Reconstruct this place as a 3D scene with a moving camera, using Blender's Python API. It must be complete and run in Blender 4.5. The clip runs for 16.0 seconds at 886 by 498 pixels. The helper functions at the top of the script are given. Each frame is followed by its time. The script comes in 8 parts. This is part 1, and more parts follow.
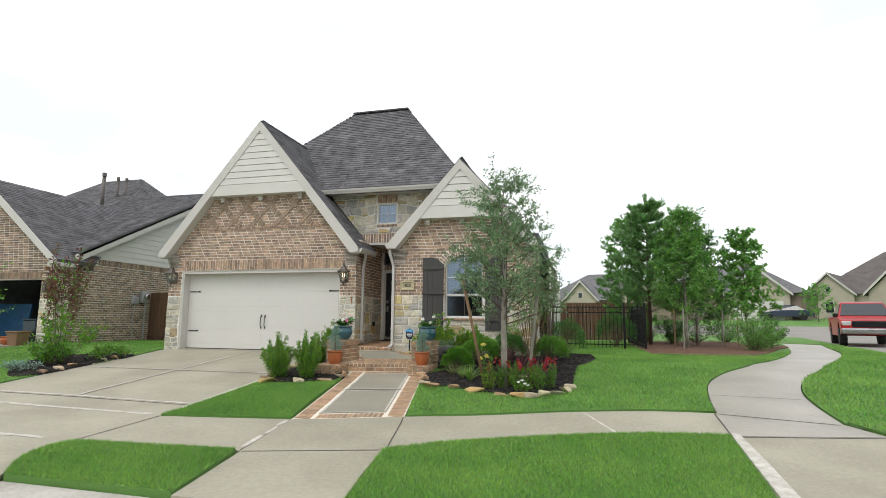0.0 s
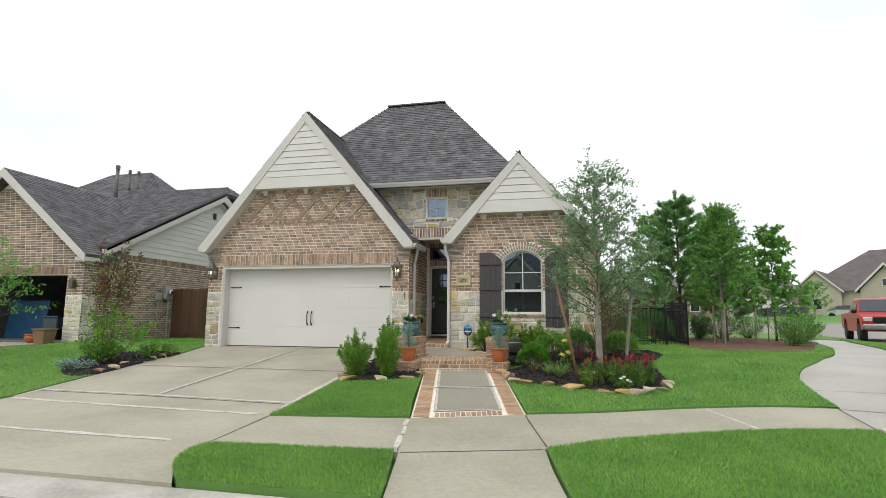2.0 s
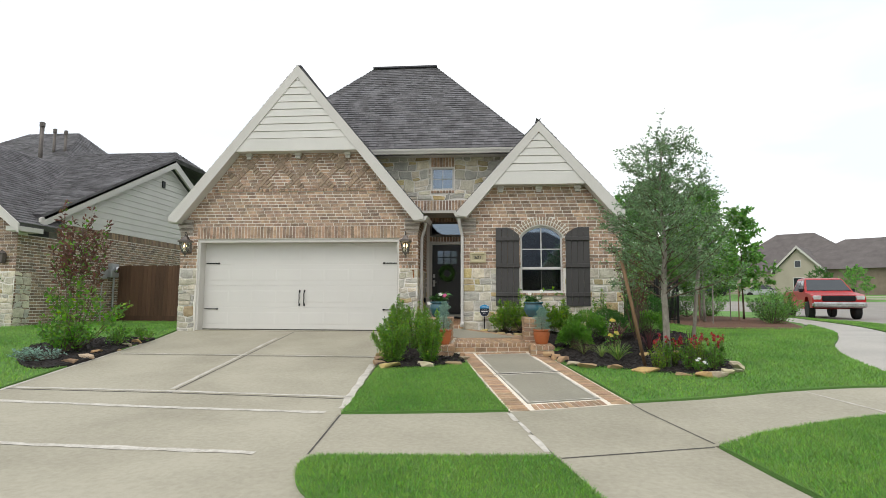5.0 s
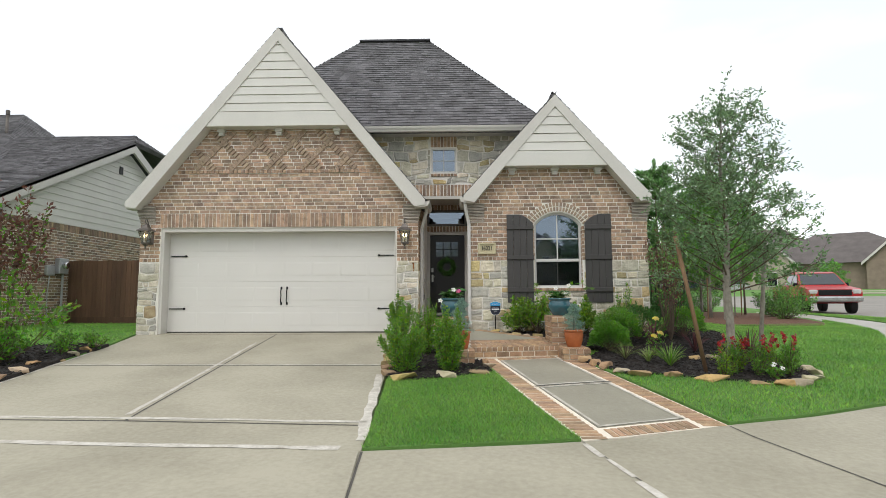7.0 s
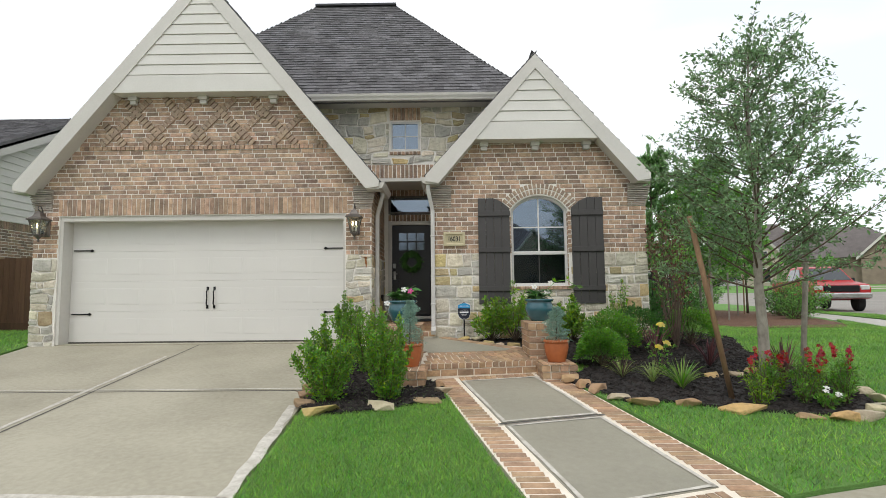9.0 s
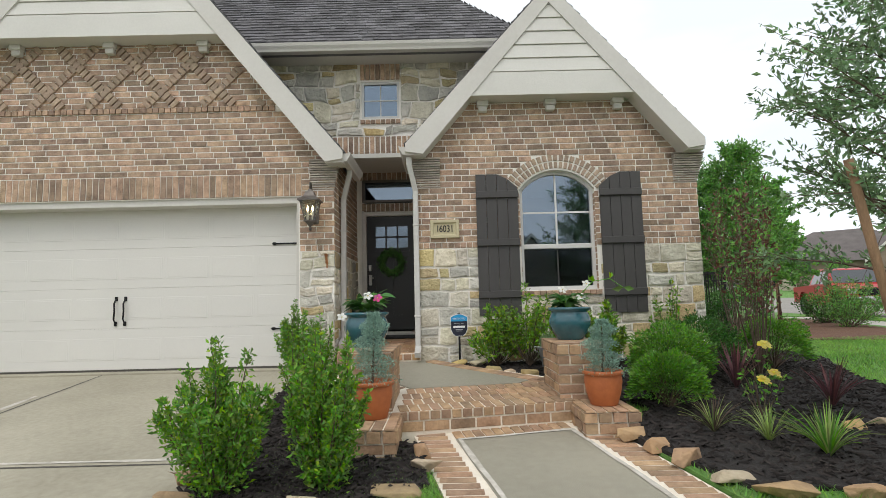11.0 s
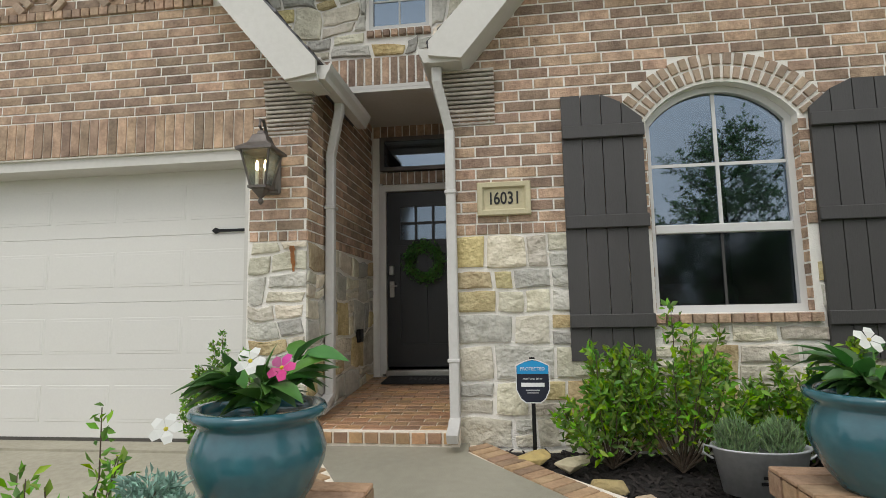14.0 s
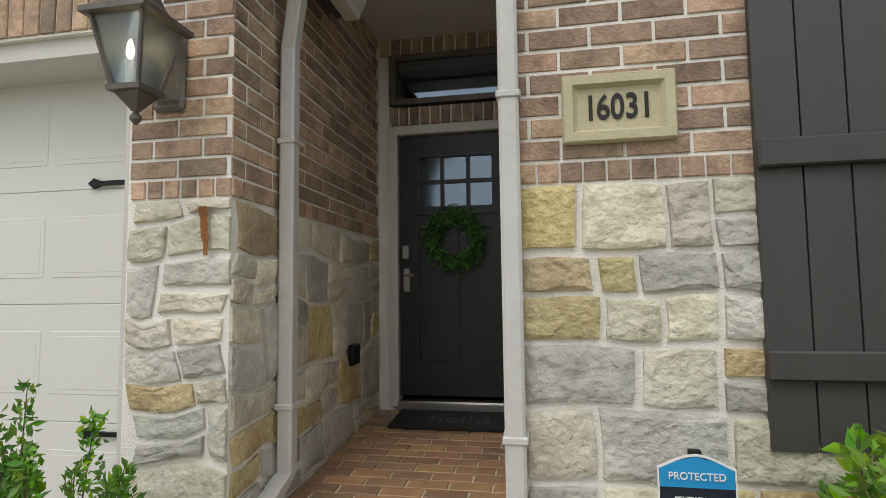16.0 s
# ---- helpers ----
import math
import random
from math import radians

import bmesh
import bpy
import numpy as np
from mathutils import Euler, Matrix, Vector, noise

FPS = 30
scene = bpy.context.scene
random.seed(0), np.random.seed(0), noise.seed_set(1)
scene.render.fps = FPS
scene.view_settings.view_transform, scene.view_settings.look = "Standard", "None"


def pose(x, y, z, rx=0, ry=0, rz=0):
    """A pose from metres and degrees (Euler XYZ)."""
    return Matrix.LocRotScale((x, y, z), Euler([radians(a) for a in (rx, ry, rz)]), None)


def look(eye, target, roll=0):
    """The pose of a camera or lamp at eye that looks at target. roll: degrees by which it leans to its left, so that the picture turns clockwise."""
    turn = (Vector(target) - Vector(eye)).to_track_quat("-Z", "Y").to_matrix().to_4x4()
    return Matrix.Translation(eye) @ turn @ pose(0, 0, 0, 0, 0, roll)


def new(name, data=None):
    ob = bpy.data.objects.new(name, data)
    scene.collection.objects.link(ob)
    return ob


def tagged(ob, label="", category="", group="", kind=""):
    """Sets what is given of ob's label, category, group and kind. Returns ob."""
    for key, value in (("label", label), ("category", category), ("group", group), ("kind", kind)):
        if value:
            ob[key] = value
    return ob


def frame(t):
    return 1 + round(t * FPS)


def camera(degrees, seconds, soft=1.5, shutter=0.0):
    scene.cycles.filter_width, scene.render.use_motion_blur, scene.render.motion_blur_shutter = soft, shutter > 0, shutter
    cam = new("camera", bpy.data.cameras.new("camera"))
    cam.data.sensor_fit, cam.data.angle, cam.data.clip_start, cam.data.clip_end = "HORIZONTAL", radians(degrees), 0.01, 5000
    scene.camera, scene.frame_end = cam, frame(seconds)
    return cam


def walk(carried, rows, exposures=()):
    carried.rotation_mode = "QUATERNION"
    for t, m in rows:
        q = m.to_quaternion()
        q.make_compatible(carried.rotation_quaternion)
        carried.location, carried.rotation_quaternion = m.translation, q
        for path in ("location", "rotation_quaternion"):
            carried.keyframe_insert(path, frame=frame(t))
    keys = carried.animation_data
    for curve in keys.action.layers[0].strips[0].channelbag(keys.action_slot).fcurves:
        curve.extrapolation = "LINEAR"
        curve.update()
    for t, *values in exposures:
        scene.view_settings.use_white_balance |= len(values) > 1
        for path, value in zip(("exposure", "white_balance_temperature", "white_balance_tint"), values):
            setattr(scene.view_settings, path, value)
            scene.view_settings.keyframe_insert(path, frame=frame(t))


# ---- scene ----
cam = camera(79.7, 16.0, soft=0.65)
PATH = [
    (0, (6.146, -12.782, 0.821), (5.643, -10.865, 1.09), 0.5),
    (0.5, (5.694, -12.881, 0.798), (5.193, -10.964, 1.069), 0.5),
    (1, (5.213, -12.918, 0.79), (4.729, -10.996, 1.059), 0.5),
    (1.5, (4.736, -12.967, 0.779), (4.271, -11.041, 1.047), 0.4),
    (2, (4.276, -12.979, 0.776), (3.838, -11.045, 1.036), 0.4),
    (2.5, (3.859, -13.013, 0.761), (3.445, -11.074, 1.02), 0.3),
    (3, (3.448, -12.953, 0.746), (3.087, -11.0, 0.985), 0.3),
    (3.5, (3.069, -12.843, 0.75), (2.758, -10.88, 0.968), 0.2),
    (4, (2.711, -12.693, 0.757), (2.448, -10.72, 0.96), 0.2),
    (4.2, (2.586, -12.609, 0.747), (2.345, -10.633, 0.946), 0.2),
    (6.3, (1.351, -11.44, 0.762), (1.275, -9.449, 0.942), -0.0),
    (6.5, (1.294, -11.252, 0.742), (1.228, -9.261, 0.922), -0.1),
    (7, (1.233, -10.832, 0.733), (1.182, -8.84, 0.911), -0.2),
    (7.5, (1.243, -10.42, 0.732), (1.213, -8.428, 0.907), -0.2),
    (8, (1.39, -9.988, 0.733), (1.368, -7.996, 0.907), -0.4),
    (8.5, (1.546, -9.52, 0.738), (1.526, -7.528, 0.91), -0.5),
    (9, (1.738, -8.98, 0.77), (1.721, -6.987, 0.941), -0.6),
    (9.2, (1.784, -8.76, 0.803), (1.769, -6.767, 0.972), -0.7),
    (11.3, (1.813, -6.38, 0.737), (1.82, -4.391, 0.952), -1.4),
    (11.5, (1.864, -6.175, 0.731), (1.849, -4.187, 0.95), -1.2),
    (12, (1.953, -5.675, 0.744), (1.878, -3.689, 0.968), -1.2),
    (12.5, (2.021, -5.15, 0.792), (1.874, -3.168, 1.015), -1.1),
    (13, (1.963, -4.638, 0.845), (1.787, -2.658, 1.072), -1.1),
    (13.5, (1.919, -4.125, 0.923), (1.707, -2.148, 1.143), -1.1),
    (14, (1.878, -3.613, 0.971), (1.632, -1.641, 1.188), -1.1),
    (14.5, (1.884, -3.107, 1.015), (1.616, -1.137, 1.228), -1.1),
    (15, (1.835, -2.646, 1.055), (1.539, -0.679, 1.259), -1.0),
    (15.5, (1.731, -2.207, 1.073), (1.401, -0.243, 1.251), -0.9),
    (16, (1.585, -1.799, 1.11), (1.224, 0.163, 1.255), -0.7),
]
walk(cam, [(t, look(eye, target, roll)) for t, eye, target, roll in PATH])

# ---- world, sun, exposure ----
world = bpy.data.worlds.new("overcast_sky")
scene.world = world
world.use_nodes = True
wn, wl = world.node_tree.nodes, world.node_tree.links
wn.clear()
w_sky = wn.new("ShaderNodeTexSky")
w_sky.sky_type = "NISHITA"
w_sky.sun_disc = False
w_sky.sun_elevation, w_sky.sun_rotation = radians(62), radians(200)
w_sky.air_density, w_sky.dust_density = 1.0, 3.0
w_scale = wn.new("ShaderNodeVectorMath")
w_scale.operation = "SCALE"
w_scale.inputs["Scale"].default_value = 0.12
wl.new(w_sky.outputs[0], w_scale.inputs[0])
w_co = wn.new("ShaderNodeTexCoord")
w_map = wn.new("ShaderNodeMapping")
w_map.inputs["Scale"].default_value = (1.0, 1.0, 3.0)
wl.new(w_co.outputs["Generated"], w_map.inputs[0])
w_noise = wn.new("ShaderNodeTexNoise")
w_noise.inputs["Scale"].default_value = 2.2
w_noise.inputs["Detail"].default_value = 5
wl.new(w_map.outputs[0], w_noise.inputs["Vector"])
w_ramp = wn.new("ShaderNodeValToRGB")
w_ramp.color_ramp.elements[0].position, w_ramp.color_ramp.elements[0].color = 0.36, (0.90, 0.965, 1.02, 1)
w_ramp.color_ramp.elements[1].position, w_ramp.color_ramp.elements[1].color = 0.6, (1.12, 1.13, 1.14, 1)
wl.new(w_noise.outputs["Fac"], w_ramp.inputs[0])
w_mix = wn.new("ShaderNodeMix")
w_mix.data_type = "RGBA"
w_mix.inputs[0].default_value = 0.93
wl.new(w_scale.outputs[0], w_mix.inputs[6])
wl.new(w_ramp.outputs[0], w_mix.inputs[7])
w_bg = wn.new("ShaderNodeBackground")
w_bg.inputs["Strength"].default_value = 1.12
wl.new(w_mix.outputs[2], w_bg.inputs["Color"])
w_out = wn.new("ShaderNodeOutputWorld")
wl.new(w_bg.outputs[0], w_out.inputs[0])

sun_data = bpy.data.lights.new("sun", "SUN")
sun_data.energy, sun_data.angle, sun_data.color = 1.1, radians(25), (1.0, 0.97, 0.92)
sun_ob = new("sun", sun_data)
sun_ob.matrix_world = look((0, 0, 30), (6, 19, 0))


# ---- materials ----
def material(name, base, rough=0.7, metal=0.0, dark=None, scale=4.0, detail=30.0, bump=0.0, bump_scale=60.0, spread=0.0, hue=0.0, lean=0.45, spec=0.5, coat=0.0, stretch=(1, 1, 1)):
    """A worn surface: base colour broken by broad stains and fine grain, its relief, and a shift from piece to piece (spread)."""
    m = bpy.data.materials.new(name)
    m.use_nodes = True
    n, l = m.node_tree.nodes, m.node_tree.links
    b = n["Principled BSDF"]
    b.inputs["Roughness"].default_value, b.inputs["Metallic"].default_value = rough, metal
    b.inputs["Specular IOR Level"].default_value = spec
    b.inputs["Coat Weight"].default_value = coat
    dark = dark or [c * 0.6 for c in base]
    co = n.new("ShaderNodeTexCoord")
    mp = n.new("ShaderNodeMapping")
    mp.inputs["Scale"].default_value = stretch
    l.new(co.outputs["Object"], mp.inputs[0])
    geo = n.new("ShaderNodeObjectInfo")
    shift = n.new("ShaderNodeVectorMath")
    shift.operation = "MULTIPLY_ADD"
    l.new(geo.outputs["Random"], shift.inputs[0])
    shift.inputs[1].default_value = (37, 53, 71) if spread else (0, 0, 0)
    l.new(mp.outputs[0], shift.inputs[2])
    broad = n.new("ShaderNodeTexNoise")
    broad.inputs["Scale"].default_value, broad.inputs["Detail"].default_value = scale, 6
    l.new(shift.outputs[0], broad.inputs["Vector"])
    fine = n.new("ShaderNodeTexNoise")
    fine.inputs["Scale"].default_value, fine.inputs["Detail"].default_value = detail, 4
    l.new(shift.outputs[0], fine.inputs["Vector"])
    add = n.new("ShaderNodeMath")
    add.operation = "MULTIPLY_ADD"
    l.new(fine.outputs["Fac"], add.inputs[0])
    add.inputs[1].default_value = 0.55
    l.new(broad.outputs["Fac"], add.inputs[2])
    ramp = n.new("ShaderNodeMapRange")
    ramp.inputs["From Min"].default_value, ramp.inputs["From Max"].default_value = lean, lean + 0.55
    l.new(add.outputs[0], ramp.inputs["Value"])
    mix = n.new("ShaderNodeMix")
    mix.data_type = "RGBA"
    mix.inputs[6].default_value, mix.inputs[7].default_value = (*dark, 1), (*base, 1)
    l.new(ramp.outputs[0], mix.inputs[0])
    last = mix.outputs[2]
    if spread:
        isl = n.new("ShaderNodeNewGeometry")
        both = n.new("ShaderNodeMath")
        both.operation = "ADD"
        l.new(geo.outputs["Random"], both.inputs[0])
        l.new(isl.outputs["Random Per Island"], both.inputs[1])
        fr = n.new("ShaderNodeMath")
        fr.operation = "FRACT"
        l.new(both.outputs[0], fr.inputs[0])
        val = n.new("ShaderNodeMapRange")
        val.inputs["To Min"].default_value, val.inputs["To Max"].default_value = 1 - spread, 1 + spread
        l.new(fr.outputs[0], val.inputs["Value"])
        white = n.new("ShaderNodeTexWhiteNoise")
        white.noise_dimensions = "1D"
        l.new(both.outputs[0], white.inputs["W"])
        hu = n.new("ShaderNodeMapRange")
        hu.inputs["To Min"].default_value, hu.inputs["To Max"].default_value = 0.5 - hue, 0.5 + hue
        l.new(white.outputs["Value"], hu.inputs["Value"])
        hsv = n.new("ShaderNodeHueSaturation")
        l.new(hu.outputs[0], hsv.inputs["Hue"])
        sat = n.new("ShaderNodeMapRange")
        sat.inputs["To Min"].default_value, sat.inputs["To Max"].default_value = 1 - 6 * hue, 1 + 6 * hue
        l.new(fr.outputs[0], sat.inputs["Value"])
        l.new(sat.outputs[0], hsv.inputs["Saturation"])
        l.new(val.outputs[0], hsv.inputs["Value"])
        l.new(last, hsv.inputs["Color"])
        last = hsv.outputs["Color"]
    l.new(last, b.inputs["Base Color"])
    if bump:
        bn = n.new("ShaderNodeTexNoise")
        bn.inputs["Scale"].default_value, bn.inputs["Detail"].default_value = bump_scale, 5
        l.new(shift.outputs[0], bn.inputs["Vector"])
        bp = n.new("ShaderNodeBump")
        bp.inputs["Strength"].default_value, bp.inputs["Distance"].default_value = bump, 0.02
        l.new(bn.outputs["Fac"], bp.inputs["Height"])
        l.new(bp.outputs[0], b.inputs["Normal"])
    return m


def leafy(name, base, dark, spread=0.35, hue=0.02, rough=0.5, sheer=0.25, scale=3.0):
    m = material(name, base, rough, dark=dark, scale=scale, detail=20, spread=spread, hue=hue, spec=0.35)
    m.node_tree.nodes["Principled BSDF"].inputs["Subsurface Weight"].default_value = 0.0
    n, l = m.node_tree.nodes, m.node_tree.links
    b = n["Principled BSDF"]
    tr = n.new("ShaderNodeBsdfTranslucent")
    l.new(b.inputs["Base Color"].links[0].from_socket, tr.inputs["Color"])
    mx = n.new("ShaderNodeMixShader")
    mx.inputs[0].default_value = sheer
    l.new(b.outputs[0], mx.inputs[1])
    l.new(tr.outputs[0], mx.inputs[2])
    l.new(mx.outputs[0], n["Material Output"].inputs[0])
    return m


def glass(name, tint, rough=0.02, clear=0.55, milk=0.0):
    """A pane: part of the light goes through, the rest is mirrored by the angle."""
    m = bpy.data.materials.new(name)
    m.use_nodes = True
    n, l = m.node_tree.nodes, m.node_tree.links
    n.remove(n["Principled BSDF"])
    gl = n.new("ShaderNodeBsdfGlossy")
    gl.inputs["Roughness"].default_value = rough
    gl.inputs["Color"].default_value = (0.72, 0.85, 1.0, 1)
    tr = n.new("ShaderNodeBsdfTransparent")
    tr.inputs["Color"].default_value = (*tint, 1)
    fr = n.new("ShaderNodeFresnel")
    fr.inputs["IOR"].default_value = 1.5
    ad = n.new("ShaderNodeMath")
    ad.operation = "ADD"
    l.new(fr.outputs[0], ad.inputs[0])
    ad.inputs[1].default_value = clear
    ad.use_clamp = True
    mx = n.new("ShaderNodeMixShader")
    l.new(ad.outputs[0], mx.inputs[0])
    l.new(tr.outputs[0], mx.inputs[1])
    l.new(gl.outputs[0], mx.inputs[2])
    last = mx.outputs[0]
    if milk:
        di = n.new("ShaderNodeBsdfTranslucent")
        di.inputs["Color"].default_value = (0.85, 0.80, 0.66, 1)
        ms = n.new("ShaderNodeMixShader")
        ms.inputs[0].default_value = milk
        l.new(last, ms.inputs[1])
        l.new(di.outputs[0], ms.inputs[2])
        last = ms.outputs[0]
    l.new(last, n["Material Output"].inputs[0])
    return m


BRICK = material("brick_tan", (0.50, 0.35, 0.245), 0.85, dark=(0.155, 0.10, 0.069), scale=9, detail=45, bump=0.5, bump_scale=90, spread=0.34, hue=0.008, lean=0.42)
ARCH_BRICK = material("brick_pale", (0.42, 0.32, 0.235), 0.85, dark=(0.22, 0.155, 0.11), scale=9, detail=50, bump=0.45, bump_scale=90, spread=0.16, hue=0.006, lean=0.4)
PAVER = material("paver_brick", (0.46, 0.305, 0.19), 0.75, dark=(0.205, 0.125, 0.07), scale=8, detail=45, bump=0.4, bump_scale=80, spread=0.24, hue=0.009, lean=0.40)
PATH_MORTAR = material("path_mortar", (0.86, 0.79, 0.68), 0.95, dark=(0.68, 0.60, 0.49), scale=4, detail=60, bump=0.3, bump_scale=140)
MORTAR = material("mortar", (0.86, 0.83, 0.77), 0.95, dark=(0.76, 0.73, 0.67), scale=3, detail=80, bump=0.4, bump_scale=140)
STONE_PALE = material("limestone_pale", (0.74, 0.69, 0.565), 0.9, dark=(0.36, 0.315, 0.215), scale=5, detail=26, bump=1.0, bump_scale=30, spread=0.2, hue=0.02, lean=0.40)
STONE_GREY = material("limestone_grey", (0.56, 0.54, 0.48), 0.9, dark=(0.31, 0.30, 0.26), scale=5, detail=26, bump=1.0, bump_scale=30, spread=0.2, hue=0.012, lean=0.42)
STONE_GOLD = material("limestone_gold", (0.62, 0.52, 0.30), 0.9, dark=(0.27, 0.185, 0.075), scale=5, detail=34, bump=1.0, bump_scale=38, spread=0.22, hue=0.014, lean=0.42)
ROCK = material("edging_rock", (0.54, 0.37, 0.17), 0.9, dark=(0.30, 0.21, 0.115), scale=5, detail=25, bump=0.8, bump_scale=30, spread=0.25, hue=0.02)
ROCK_PALE = material("edging_rock_pale", (0.55, 0.47, 0.34), 0.9, dark=(0.34, 0.27, 0.18), scale=5, detail=25, bump=0.8, bump_scale=30, spread=0.25, hue=0.02)
TRIM = material("trim_paint", (0.62, 0.60, 0.56), 0.6, dark=(0.54, 0.52, 0.48), scale=1.2, detail=25, bump=0.06, bump_scale=60)
SIDING = material("siding_paint", (0.67, 0.655, 0.61), 0.65, dark=(0.60, 0.585, 0.545), scale=1.5, detail=40, bump=0.08, bump_scale=60)
GARAGE = material("garage_door_paint", (0.70, 0.685, 0.645), 0.5, dark=(0.65, 0.635, 0.60), scale=0.9, detail=60, bump=0.05, bump_scale=220)
SHINGLE = material("asphalt_shingle", (0.170, 0.166, 0.174), 0.95, dark=(0.075, 0.070, 0.071), scale=2.4, detail=120, bump=0.6, bump_scale=260, spread=0.26, hue=0.008, lean=0.4)
FAR_SHINGLE = material("brown_shingle", (0.150, 0.132, 0.126), 0.95, dark=(0.095, 0.082, 0.078), scale=1.2, detail=60, bump=0.3)
RIDGE = material("ridge_vent", (0.085, 0.085, 0.095), 0.9, scale=3, detail=80)
SHUTTER = material("shutter_paint", (0.062, 0.058, 0.056), 0.55, dark=(0.048, 0.045, 0.044), scale=1.5, detail=30, bump=0.12, bump_scale=50, stretch=(4, 4, 0.6))
DOOR = material("door_paint", (0.011, 0.011, 0.012), 0.42, dark=(0.011, 0.011, 0.012), scale=2, detail=30, bump=0.1, bump_scale=40, stretch=(4, 4, 0.5))
IRON = material("black_iron", (0.018, 0.018, 0.019), 0.45, metal=0.6, dark=(0.01, 0.01, 0.011), scale=8, detail=40)
BRONZE = material("lantern_bronze", (0.17, 0.15, 0.135), 0.5, metal=0.5, dark=(0.08, 0.07, 0.063), scale=6, detail=40, bump=0.1)
NICKEL = material("nickel", (0.55, 0.54, 0.52), 0.3, metal=1.0, dark=(0.42, 0.41, 0.40), scale=6, detail=40)
ZINC = material("zinc", (0.52, 0.53, 0.54), 0.45, metal=0.45, dark=(0.34, 0.35, 0.36), scale=6, detail=40)
FRAME = material("window_frame", (0.60, 0.595, 0.58), 0.5, dark=(0.62, 0.61, 0.59), scale=3, detail=40)
SPOUT = material("downspout_paint", (0.60, 0.585, 0.56), 0.45, dark=(0.49, 0.475, 0.45), scale=2.5, detail=30)
PLAQUE = material("plaque_stone", (0.56, 0.50, 0.33), 0.85, dark=(0.45, 0.40, 0.26), scale=8, detail=60, bump=0.2, bump_scale=80)
INK = material("dark_numerals", (0.008, 0.008, 0.008), 0.6)
CONCRETE = material("concrete", (0.415, 0.385, 0.300), 0.8, dark=(0.262, 0.240, 0.178), scale=0.75, detail=22, bump=0.25, bump_scale=160, lean=0.4)
CONCRETE_WET = material("concrete_damp", (0.335, 0.315, 0.25), 0.5, dark=(0.245, 0.23, 0.18), scale=0.8, detail=18, bump=0.2, bump_scale=140)
JOINT = material("joint_dark", (0.10, 0.092, 0.08), 0.9, scale=5, detail=40)
LIME = material("lime_bloom", (0.68, 0.65, 0.59), 0.9, dark=(0.39, 0.36, 0.305), scale=9, detail=40, lean=0.52)
CONCRETE_DAMP = material("concrete_rained_on", (0.40, 0.365, 0.31), 0.38, dark=(0.25, 0.225, 0.185), scale=0.9, detail=20, bump=0.12, bump_scale=120, lean=0.42)
CORBEL = material("corbel_brick", (0.56, 0.51, 0.45), 0.9, dark=(0.30, 0.25, 0.21), scale=7, detail=50, bump=0.4, bump_scale=90, spread=0.25)
GUTTER = material("worn_gutter", (0.56, 0.53, 0.48), 0.9, dark=(0.34, 0.31, 0.27), scale=2.2, detail=30, bump=0.3, lean=0.5)
PORCH = material("porch_brick", (0.43, 0.26, 0.145), 0.34, dark=(0.20, 0.115, 0.068), scale=4, detail=50, bump=0.4, bump_scale=80, spread=0.25, hue=0.012, lean=0.35)
ASPHALT = material("road", (0.30, 0.28, 0.25), 0.9, dark=(0.23, 0.215, 0.195), scale=0.7, detail=60, bump=0.3, bump_scale=150)
LAWN = material("lawn_ground", (0.14, 0.30, 0.065), 0.95, dark=(0.085, 0.18, 0.032), scale=0.9, detail=45, bump=0.8, bump_scale=110)
GRASS = leafy("grass_blade", (0.28, 0.47, 0.11), (0.105, 0.27, 0.05), spread=0.45, hue=0.028, scale=0.9)
MULCH = material("dark_mulch", (0.028, 0.023, 0.021), 0.95, dark=(0.01, 0.009, 0.008), scale=9, detail=60, bump=1.0, bump_scale=45)
CHIP = material("mulch_chip", (0.034, 0.027, 0.024), 0.95, dark=(0.013, 0.011, 0.010), scale=9, detail=60, spread=0.5)
STRAW = material("pine_straw", (0.17, 0.085, 0.05), 0.95, dark=(0.085, 0.04, 0.024), scale=4, detail=60, bump=1.0, bump_scale=50)
TERRACOTTA = material("terracotta", (0.45, 0.135, 0.04), 0.6, dark=(0.33, 0.09, 0.028), scale=4, detail=30, bump=0.12)
GLAZE = material("blue_glaze", (0.035, 0.135, 0.165), 0.22, dark=(0.02, 0.075, 0.10), scale=5, detail=24, bump=0.08, bump_scale=25, coat=0.4)
BARK = material("pale_bark", (0.36, 0.33, 0.28), 0.9, dark=(0.15, 0.13, 0.11), scale=9, detail=40, bump=0.7, bump_scale=40, stretch=(1, 1, 0.5))
TWIG = material("brown_twig", (0.14, 0.10, 0.07), 0.9, dark=(0.07, 0.05, 0.035), scale=9, detail=40, bump=0.4)
STAKE = material("stake_wood", (0.27, 0.165, 0.09), 0.85, dark=(0.15, 0.09, 0.05), scale=6, detail=40, stretch=(4, 4, 0.5), bump=0.3)
FENCE_WOOD = material("fence_wood", (0.14, 0.075, 0.042), 0.85, dark=(0.075, 0.04, 0.024), scale=2, detail=30, stretch=(5, 5, 0.4), bump=0.3, spread=0.25)
OAK_LEAF = leafy("oak_leaf", (0.25, 0.39, 0.20), (0.13, 0.22, 0.10))
SHRUB_LEAF = leafy("shrub_leaf", (0.175, 0.382, 0.056), (0.080, 0.207, 0.024))
BRIGHT_LEAF = leafy("bright_leaf", (0.250, 0.413, 0.056), (0.125, 0.250, 0.027), hue=0.03)
DARK_LEAF = leafy("dark_leaf", (0.090, 0.221, 0.049), (0.040, 0.122, 0.023))
